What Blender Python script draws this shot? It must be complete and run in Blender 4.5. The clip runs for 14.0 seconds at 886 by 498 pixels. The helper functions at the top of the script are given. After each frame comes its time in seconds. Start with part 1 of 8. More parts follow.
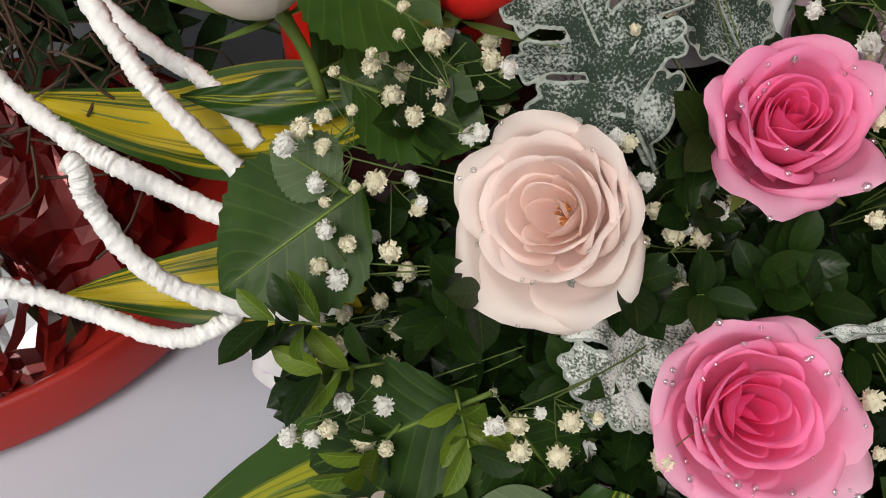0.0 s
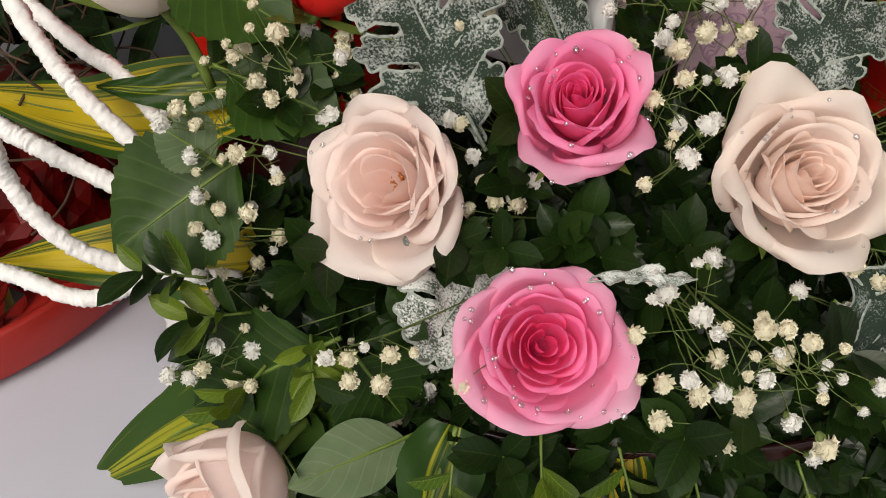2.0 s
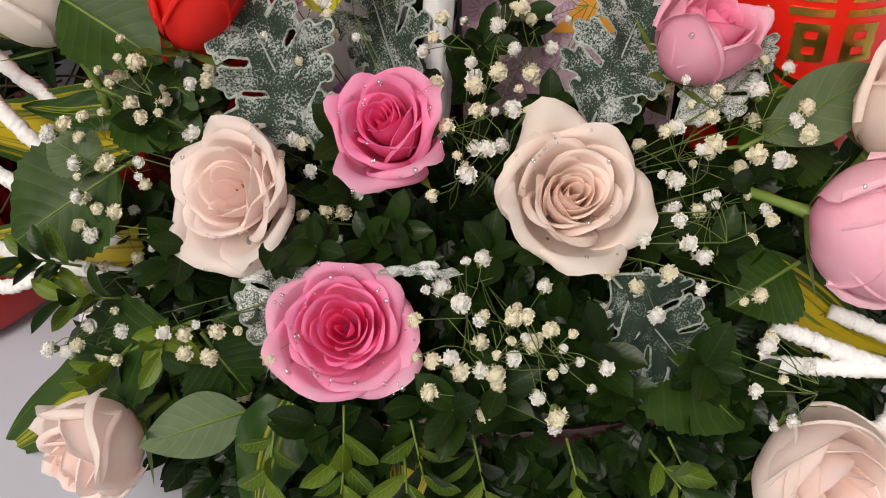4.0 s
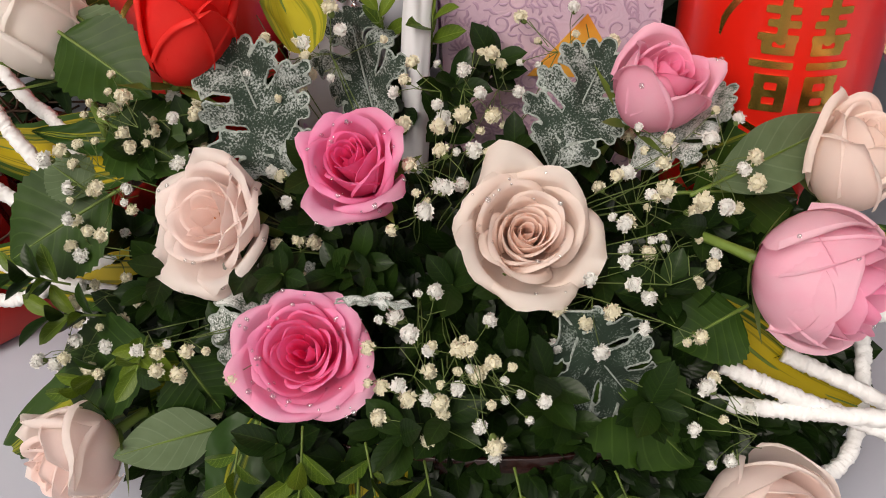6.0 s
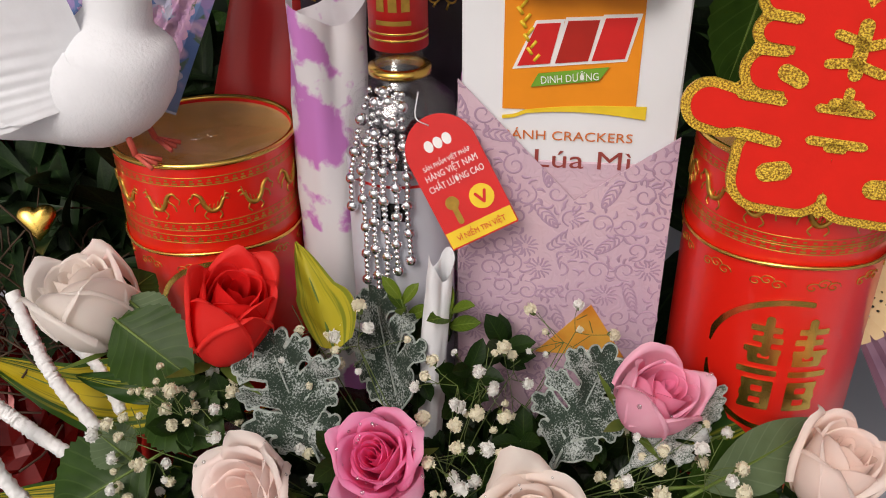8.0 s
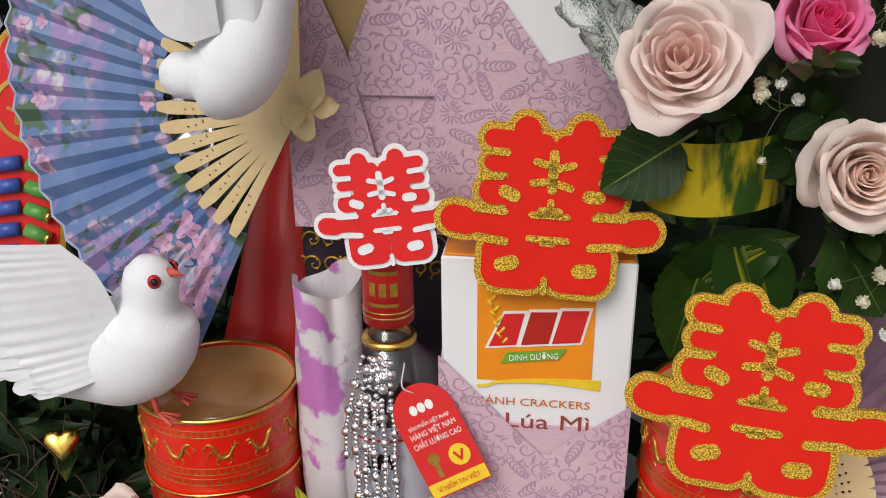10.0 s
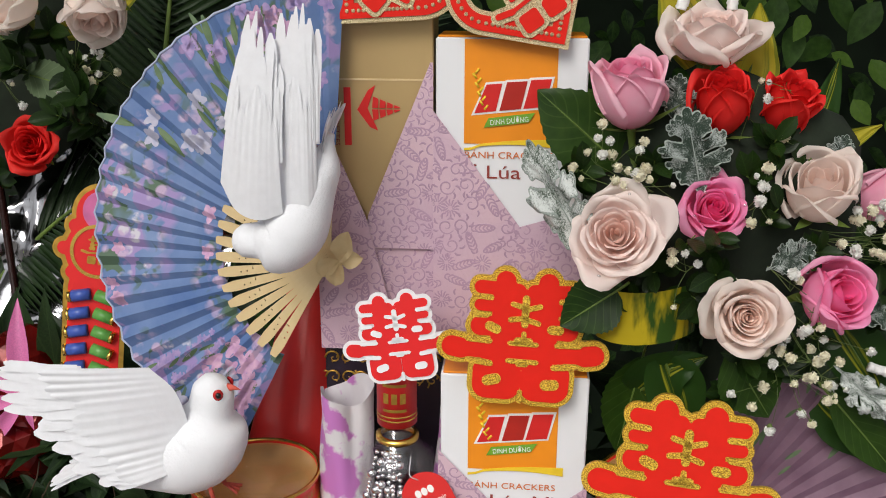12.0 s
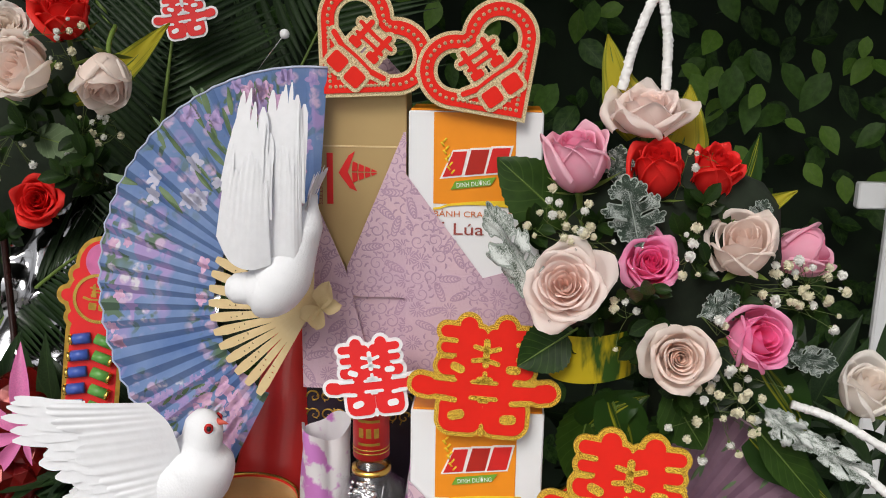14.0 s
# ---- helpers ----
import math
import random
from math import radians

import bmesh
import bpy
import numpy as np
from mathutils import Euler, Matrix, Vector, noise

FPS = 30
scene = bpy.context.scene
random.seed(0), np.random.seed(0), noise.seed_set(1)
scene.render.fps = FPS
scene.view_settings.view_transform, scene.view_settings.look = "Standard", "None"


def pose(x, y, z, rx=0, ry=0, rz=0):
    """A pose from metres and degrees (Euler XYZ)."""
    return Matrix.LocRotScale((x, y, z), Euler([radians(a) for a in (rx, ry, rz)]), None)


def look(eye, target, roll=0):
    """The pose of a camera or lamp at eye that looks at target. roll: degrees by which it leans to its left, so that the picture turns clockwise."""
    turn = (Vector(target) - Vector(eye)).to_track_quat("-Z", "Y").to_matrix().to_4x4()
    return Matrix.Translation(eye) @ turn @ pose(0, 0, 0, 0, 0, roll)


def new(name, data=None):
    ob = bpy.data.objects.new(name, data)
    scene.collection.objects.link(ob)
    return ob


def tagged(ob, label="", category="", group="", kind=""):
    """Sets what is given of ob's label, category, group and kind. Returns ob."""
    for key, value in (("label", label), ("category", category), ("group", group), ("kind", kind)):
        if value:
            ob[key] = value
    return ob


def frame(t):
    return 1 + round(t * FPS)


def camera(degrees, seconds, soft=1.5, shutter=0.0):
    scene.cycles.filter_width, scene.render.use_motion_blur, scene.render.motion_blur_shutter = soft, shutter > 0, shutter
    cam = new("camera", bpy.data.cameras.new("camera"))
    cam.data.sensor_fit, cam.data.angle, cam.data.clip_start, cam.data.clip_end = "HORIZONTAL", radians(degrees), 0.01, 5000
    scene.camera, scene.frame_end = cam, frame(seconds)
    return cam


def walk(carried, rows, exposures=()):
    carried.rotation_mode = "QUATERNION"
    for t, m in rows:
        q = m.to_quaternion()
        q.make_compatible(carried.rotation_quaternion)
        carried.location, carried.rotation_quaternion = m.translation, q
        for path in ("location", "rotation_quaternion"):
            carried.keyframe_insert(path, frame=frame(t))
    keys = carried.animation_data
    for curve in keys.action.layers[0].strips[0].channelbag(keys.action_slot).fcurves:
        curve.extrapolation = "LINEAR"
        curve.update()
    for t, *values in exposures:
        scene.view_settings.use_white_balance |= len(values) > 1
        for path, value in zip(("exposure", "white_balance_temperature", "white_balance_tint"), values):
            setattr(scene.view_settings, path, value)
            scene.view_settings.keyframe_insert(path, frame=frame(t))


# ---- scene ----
cam = camera(52.5, 14.0, 1.0)
METRES, EYE, TILT, LEAN, TURN = 0.8, 1.2, -42.0, 2.0, 0.0
ROWS = [
    (0.0, 0.0, 0.0, 0.0, -0.0, 0.0, -0.0),
    (0.5, 0.0105, -0.0122, -0.0039, -0.03, 0.45, -0.12),
    (1.0, 0.0344, -0.0273, -0.0115, 0.03, 0.63, -0.23),
    (1.5, 0.0587, -0.0446, -0.0215, 0.07, 1.1, -0.67),
    (2.0, 0.0837, -0.0698, -0.0276, 0.41, 0.95, -0.35),
    (2.5, 0.1119, -0.0946, -0.0358, 0.54, 1.67, -0.58),
    (3.0, 0.1435, -0.1139, -0.0405, 0.68, 2.32, -0.77),
    (3.5, 0.1777, -0.1386, -0.0489, 1.23, 3.17, -1.56),
    (6.0, 0.2615, -0.1769, -0.0457, 4.68, 5.04, -4.6),
    (6.5, 0.261, -0.1846, -0.022, 4.66, 5.81, -4.9),
    (7.0, 0.2558, -0.2032, 0.0146, 4.34, 5.73, -5.21),
    (7.5, 0.2496, -0.2298, 0.0569, 4.14, 8.16, -5.51),
    (8.0, 0.2429, -0.2594, 0.0839, 4.4, 10.98, -5.94),
    (8.5, 0.2472, -0.2909, 0.1155, 4.61, 13.57, -6.04),
    (11.0, 0.2621, -0.4878, 0.1678, 4.29, 21.7, -5.43),
    (11.5, 0.2475, -0.5566, 0.1545, 2.89, 23.36, -4.62),
    (12.0, 0.2401, -0.6225, 0.12, 2.11, 24.62, -4.74),
    (12.5, 0.2488, -0.6591, 0.1026, 1.87, 25.06, -4.9),
    (13.0, 0.256, -0.6918, 0.0867, 1.51, 26.37, -4.92),
    (13.5, 0.2603, -0.7116, 0.0726, 1.34, 27.55, -4.87),
    (14.0, 0.2616, -0.7222, 0.0676, 0.92, 28.18, -4.59),
]
walk(cam, [(t, pose(0, 0, EYE, TILT, LEAN, TURN) @ pose(METRES * x, METRES * y, METRES * z, 90 + pitch, roll, yaw)) for t, x, y, z, yaw, pitch, roll in ROWS],
     [(0.0, 0.04, 6700, 10), (1.5, 0.08, 7000, 11), (3.5, 0.10, 7000, 13), (6.5, 0.08, 7000, 15), (8.5, -0.10, 6700, 14), (11.0, 0.0, 6500, 10), (14.0, 0.09, 6550, 10)])

# world and sun: bright overcast daylight
world = bpy.data.worlds.new("overcast_sky")
scene.world = world
world.use_nodes = True
wn = world.node_tree.nodes
wl = world.node_tree.links
sky = wn.new("ShaderNodeTexSky")
sky.sky_type = "NISHITA"
sky.sun_disc = False
sky.sun_elevation = radians(58)
sky.sun_rotation = radians(200)
sky.air_density, sky.dust_density, sky.ozone_density = 1.0, 4.0, 1.0
hsv = wn.new("ShaderNodeHueSaturation")
hsv.inputs["Saturation"].default_value = 0.05
wl.new(sky.outputs[0], hsv.inputs["Color"])
wl.new(hsv.outputs[0], wn["Background"].inputs[0])
wn["Background"].inputs[1].default_value = 0.13
sun = new("sun", bpy.data.lights.new("sun", "SUN"))
sun.data.energy = 1.6
sun.data.angle = radians(25)
sun.data.color = (1.0, 0.95, 0.88)
sun.matrix_world = look((-0.7, -2.0, 3.0), (0.15, 0.3, 1.0))

# ---- tools ----
rng = random.Random(7)


def uvec(v):
    return Vector(v).normalized()


def to_mesh(name, verts, faces, mats=(), smooth=True, uvs=None, slots=None):
    me = bpy.data.meshes.new(name)
    me.from_pydata([tuple(v) for v in verts], [], faces)
    for m in mats:
        me.materials.append(m)
    if smooth:
        me.polygons.foreach_set("use_smooth", [True] * len(me.polygons))
    if slots:
        me.polygons.foreach_set("material_index", slots)
    if uvs is not None:
        layer = me.uv_layers.new(name="UVMap")
        for loop in me.loops:
            layer.data[loop.index].uv = uvs[loop.vertex_index]
    me.update()
    return me


def from_bm(name, bm, mats=(), smooth=False):
    bmesh.ops.recalc_face_normals(bm, faces=bm.faces)
    me = bpy.data.meshes.new(name)
    for f in bm.faces:
        f.smooth = smooth
    bm.to_mesh(me)
    bm.free()
    for m in mats:
        me.materials.append(m)
    return me


def part(name, mesh, parent, m=None, label=""):
    ob = new(name, mesh)
    if parent is not None:
        ob.parent = parent
    if m is not None:
        ob.matrix_basis = m
    if label:
        ob["label"] = label
    return ob


def thing(name, m, label, category, group="", kind=""):
    ob = new(name)
    ob.empty_display_size = 0.02
    ob.matrix_basis = m
    return tagged(ob, label, category, group, kind)


def solid(name, mesh, label, category, m=None, group="", kind=""):
    ob = new(name, mesh)
    if m is not None:
        ob.matrix_basis = m
    return tagged(ob, label, category, group, kind)


def orient(at, axis, up=(0, 0, 1), scale=1.0):
    """A pose whose local z is axis and whose local y leans to up."""
    z = uvec(axis)
    u = Vector(up)
    if abs(z.dot(u.normalized())) > 0.98:
        u = Vector((0, 1, 0.01))
    x = u.cross(z).normalized()
    y = z.cross(x)
    m = Matrix((x, y, z)).transposed().to_4x4()
    return Matrix.Translation(at) @ m @ Matrix.Diagonal((scale, scale, scale, 1))


def spline(pts, n):
    """A smooth line through pts with n steps."""
    p = [Vector(q) for q in pts]
    p = [2 * p[0] - p[1]] + p + [2 * p[-1] - p[-2]]
    out = []
    segs = len(p) - 3
    for k in range(n + 1):
        s = k / n * segs
        i = min(int(s), segs - 1)
        t = s - i
        a, b, c, d = p[i:i + 4]
        out.append(0.5 * (2 * b + (c - a) * t + (2 * a - 5 * b + 4 * c - d) * t * t + (3 * b - a - 3 * c + d) * t ** 3))
    return out


def tube(path, radius, sides=8, jag=0.0, seed=0, verts=None, faces=None, close=True):
    """Vertices and faces of a tube; radius is a number or a function of 0..1."""
    r = random.Random(seed)
    verts = [] if verts is None else verts
    faces = [] if faces is None else faces
    base = len(verts)
    n = len(path)
    side = None
    for i, p in enumerate(path):
        d = (path[min(i + 1, n - 1)] - path[max(i - 1, 0)]).normalized()
        if side is None:
            side = d.orthogonal().normalized()
        side = (side - d * side.dot(d)).normalized()
        up = d.cross(side)
        rad = radius(i / (n - 1)) if callable(radius) else radius
        ring = 1 + jag * r.uniform(-1, 1)
        for k in range(sides):
            a = 2 * math.pi * k / sides
            rr = rad * ring * (1 + jag * 0.6 * r.uniform(-1, 1))
            verts.append(p + side * (rr * math.cos(a)) + up * (rr * math.sin(a)))
    for i in range(n - 1):
        for k in range(sides):
            a = base + i * sides + k
            b = base + i * sides + (k + 1) % sides
            faces.append((a, b, b + sides, a + sides))
    if close:
        faces.append(tuple(base + k for k in reversed(range(sides))))
        faces.append(tuple(base + (n - 1) * sides + k for k in range(sides)))
    return verts, faces


def lathe(profile, steps=48, verts=None, faces=None):
    verts = [] if verts is None else verts
    faces = [] if faces is None else faces
    base = len(verts)
    n = len(profile)
    for k in range(steps):
        a = 2 * math.pi * k / steps
        for r, z in profile:
            verts.append(Vector((r * math.cos(a), r * math.sin(a), z)))
    for k in range(steps):
        for i in range(n - 1):
            a = base + k * n + i
            b = base + ((k + 1) % steps) * n + i
            faces.append((a, b, b + 1, a + 1))
    return verts, faces


def box_mesh(name, lo, hi, mats, bevel=0.001, segs=1):
    bm = bmesh.new()
    bmesh.ops.create_cube(bm, size=1.0)
    for v in bm.verts:
        for k in range(3):
            v.co[k] = lo[k] if v.co[k] < 0 else hi[k]
    if bevel:
        bmesh.ops.bevel(bm, geom=list(bm.edges), offset=bevel, segments=segs, affect="EDGES", profile=0.5)
    return from_bm(name, bm, mats)


def plate(name, sdf, lo, hi, n, level, z0, z1, mats, bend=None):
    """A flat plate with the outline sdf(x, y) < level, from z0 (back) to z1 (front); bend maps a point to its place."""
    nx, ny = n, max(4, int(n * (hi[1] - lo[1]) / (hi[0] - lo[0])))
    xs = [lo[0] + (hi[0] - lo[0]) * i / nx for i in range(nx + 1)]
    ys = [lo[1] + (hi[1] - lo[1]) * j / ny for j in range(ny + 1)]
    val = [[sdf(x, y) - level for y in ys] for x in xs]
    index, pts, faces, rim = {}, [], [], {}

    def vert(key, x, y):
        if key not in index:
            index[key] = len(pts)
            pts.append((x, y))
        return index[key]

    for i in range(nx):
        for j in range(ny):
            corners = ((i, j), (i + 1, j), (i + 1, j + 1), (i, j + 1))
            vs = [val[a][b] for a, b in corners]
            if min(vs) >= 0:
                continue
            loop, cuts = [], []
            for k in range(4):
                (a, b), (c, d) = corners[k], corners[(k + 1) % 4]
                if vs[k] < 0:
                    loop.append(vert((a, b), xs[a], ys[b]))
                if (vs[k] < 0) != (vs[(k + 1) % 4] < 0):
                    t = vs[k] / (vs[k] - vs[(k + 1) % 4])
                    key = tuple(sorted(((a, b), (c, d))))
                    loop.append(vert(key, xs[a] + (xs[c] - xs[a]) * t, ys[b] + (ys[d] - ys[b]) * t))
            loop = [v for k, v in enumerate(loop) if v != loop[k - 1]]
            if len(loop) > 2:
                faces.append(tuple(loop))
    edges = {}
    for f in faces:
        for k in range(len(f)):
            edges[(f[k], f[(k + 1) % len(f)])] = 1
    m = len(pts)
    verts = [Vector((x, y, z1)) for x, y in pts] + [Vector((x, y, z0)) for x, y in pts]
    if bend:
        verts = [Vector(bend(v)) for v in verts]
    allf = list(faces) + [tuple(v + m for v in reversed(f)) for f in faces]
    for a, b in edges:
        if (b, a) not in edges:
            allf.append((b, a, a + m, b + m))
    return to_mesh(name, verts, allf, mats, smooth=False)


def capsule(x, y, ax, ay, bx, by, r):
    px, py, dx, dy = x - ax, y - ay, bx - ax, by - ay
    t = max(0.0, min(1.0, (px * dx + py * dy) / max(1e-9, dx * dx + dy * dy)))
    return math.hypot(px - dx * t, py - dy * t) - r


def writing(name, body, size, m, material, parent, align="LEFT", depth=0.0001, shear=0.0, width=None, squeeze=1.0, label=""):
    cu = bpy.data.curves.new(name, "FONT")
    cu.body, cu.size, cu.align_x, cu.extrude, cu.shear = body, size, align, depth, shear
    cu.resolution_u = 3
    tmp = new(name, cu)
    bpy.context.view_layer.update()
    me = bpy.data.meshes.new_from_object(tmp.evaluated_get(bpy.context.evaluated_depsgraph_get()))
    bpy.data.objects.remove(tmp)
    me.materials.clear()
    me.materials.append(material)
    if width and me.vertices:
        span = max(v.co.x for v in me.vertices) - min(v.co.x for v in me.vertices)
        if span > 0:
            squeeze = width / span
    for v in me.vertices:
        v.co.x *= squeeze
    return part(name, me, parent, m, label)


# ---- plant pieces ----
def leaf_mesh(name, material, length, width, widest=0.45, tip=1.0, fold=0.15, droop=0.2, curl=0.0, teeth=0, wave=0.0, nu=6, nv=10, seed=0):
    """A leaf along +y from its stalk, facing +z."""
    r = random.Random(seed)
    ph = r.uniform(0, 6)
    verts, uvs, faces = [], [], []
    for j in range(nv + 1):
        v = j / nv
        k = v / widest * 0.5 if v < widest else 0.5 + (v - widest) / (1 - widest) * 0.5
        half = width / 2 * max(0.0, math.sin(math.pi * k)) ** (0.75 if v < widest else tip)
        half = max(half, 0.012 * width)
        for i in range(nu + 1):
            u = 2 * i / nu - 1
            h = half
            if teeth and abs(u) > 0.99:
                h *= 1 + 0.07 * ((j * teeth) % 2)
            x = u * h
            z = abs(u) * h * fold * 2 - droop * length * v * v - curl * u * u * h + wave * width * math.sin(v * 9 + ph + u * 2) * abs(u)
            verts.append((x, length * v, z))
            uvs.append((i / nu, v))
    for j in range(nv):
        for i in range(nu):
            a = j * (nu + 1) + i
            faces.append((a, a + 1, a + nu + 2, a + nu + 1))
    return to_mesh(name, verts, faces, [material], uvs=uvs)


def lay(at, way, face, scale=1.0, roll=0.0):
    """A pose for a leaf: its length runs along way, its upper side looks to face."""
    y = uvec(way)
    f = Vector(face)
    z = (f - y * f.dot(y))
    z = z.normalized() if z.length > 1e-4 else y.orthogonal().normalized()
    x = y.cross(z)
    m = Matrix((x, y, z)).transposed().to_4x4()
    return Matrix.Translation(at) @ m @ pose(0, 0, 0, 0, roll, 0) @ Matrix.Diagonal((scale, scale, scale, 1))


def petal_mesh(name, material, s, R, H, style, seed, phi=None, reach=1.0):
    """One petal of a rose, in the rose's own frame; s: 0 the heart, 1 the outermost. A cup that ends in a rim rolled back on both sides of its tip."""
    r = random.Random(seed)
    nu, nb, nl = 16, 9, 7
    tight = style["tight"] and s < 0.36
    loose = min(1.0, s * 2.0)
    if phi is None:
        phi = seed * 2.39996 + r.uniform(-0.3, 0.3)
    rim = R * (style["hollow"] + (style["body"] - style["hollow"]) * s ** style["spread"]) * (1 + 0.10 * loose * r.uniform(-1, 1))
    top = H * (1.0 - style["drop"] * s ** 1.7 - style["sink"] * (1 - s) ** 2.2) * (1 + 0.09 * loose * r.uniform(-1, 1))
    wide = 2.1 if tight else (style["wide"] + (0.86 - style["wide"]) * s ** 1.3) * r.uniform(0.9, 1.12) * 1.25
    turn = style["inner"] + (style["outer_turn"] - style["inner"]) * s ** 0.9 + 0.08 * r.uniform(-1, 1)
    lip = R * (0.030 + style["flare"] * s ** 1.4 * r.uniform(0.75, 1.25)) * reach
    curl = radians(25 + style["curl"] * s ** 1.2 * r.uniform(0.75, 1.2))
    point = (0.10 + 0.60 * s) * r.uniform(0.4, 1.3)
    skew = 0.22 if tight else r.uniform(0.02, 0.10)
    tip_u = r.uniform(-0.25, 0.25)
    ph1, ph2, ph3 = r.uniform(0, 6), r.uniform(0, 6), r.uniform(0, 6)
    cols = []
    for i in range(nu + 1):
        u = 2 * i / nu - 1
        side = 1 - 0.42 * abs(u) ** 2.6
        col = []
        for j in range(nb + 1):
            x = turn * (j / nb) * side
            col.append((rim * math.sin(x) / max(math.sin(min(turn, math.pi / 2)), 0.2), top * (1 - math.cos(x)) / (1 - math.cos(turn)), j / nb * 0.7))
        (r0, z0, _), (r1, z1, _) = col[-2], col[-1]
        way = math.atan2(z1 - z0, r1 - r0)
        off = abs(u - tip_u)
        bend = curl * (0.40 + 0.85 * min(1.0, off / 0.55))
        L = lip * (1 + point * max(0.0, 1 - off / 0.50)) * (1 + 0.10 * math.sin(u * 5 + ph1) + 0.05 * math.sin(u * 13 + ph2))
        for j in range(1, nl + 1):
            a = way - bend * (j / nl) ** 0.85
            r1 += math.cos(a) * L / nl
            z1 += math.sin(a) * L / nl
            col.append((r1, z1, 0.7 + 0.3 * j / nl))
        cols.append((u, col))
    n = nb + nl + 1
    verts, faces = [], []
    for u, col in cols:
        for rho, z, t in col:
            e = max(0.0, t - 0.7) / 0.3
            a = phi + u * wide * (0.55 + 0.45 * min(1.0, t * 1.8)) * (1 - 0.10 * e * e * s) + tip_u * 0.1 * e
            wav = 0.034 * R * (0.25 + s) * t * (math.sin(u * 3.1 + ph1 + t * 2) + 0.5 * math.sin(u * 7.3 + ph3 - t * 5))
            rho = rho * (1 + skew * u) + wav
            verts.append((rho * math.cos(a), rho * math.sin(a), z + 0.6 * wav * math.cos(u * 4 + ph2) + 0.010 * R * e * math.sin(u * 11 + ph2)))
    for i in range(nu):
        for j in range(n - 1):
            a = i * n + j
            faces.append((a, a + n, a + n + 1, a + 1))
    return to_mesh(name, verts, faces, [material])


OPEN = dict(hollow=0.10, body=0.86, spread=0.80, drop=0.36, sink=0.22, wide=1.0, inner=1.75, outer_turn=1.30, flare=0.17, curl=110, heart=8, mid=11, outer=8, tight=False)
FOLD = dict(hollow=0.05, body=0.88, spread=0.82, drop=0.36, sink=0.16, wide=1.05, inner=2.0, outer_turn=1.32, flare=0.15, curl=115, heart=9, mid=10, outer=8, tight=False)
HALF = dict(hollow=0.03, body=0.86, spread=0.85, drop=0.22, sink=0.02, wide=1.2, inner=2.0, outer_turn=1.50, flare=0.20, curl=140, heart=12, mid=8, outer=7, tight=True)
BUD = dict(hollow=0.03, body=0.95, spread=0.55, drop=0.06, sink=0.0, wide=1.3, inner=2.0, outer_turn=1.85, flare=0.17, curl=125, heart=8, mid=5, outer=6, tight=True)
FULL = dict(hollow=0.10, body=0.99, spread=0.50, drop=0.16, sink=-0.22, wide=1.25, inner=1.75, outer_turn=1.95, flare=0.06, curl=50, heart=8, mid=8, outer=6, tight=False)
ROSES = []


def in_rose(p):
    """Whether a point lies in, or just in front of, one of the roses."""
    for base, ax, R, H in ROSES:
        d = p - base
        h = d.dot(ax)
        if 0.1 * H < h < 2.2 * H and (d - ax * h).length < R * 0.95:
            return True
    return False


def droplet_mesh():
    v, f = [], []
    lathe([(0.0, 0.0), (0.9, 0.0), (1.0, 0.25), (0.8, 0.62), (0.4, 0.82), (0.0, 0.88)], 8, v, f)
    return to_mesh("droplet", v, f, [M["water"]])


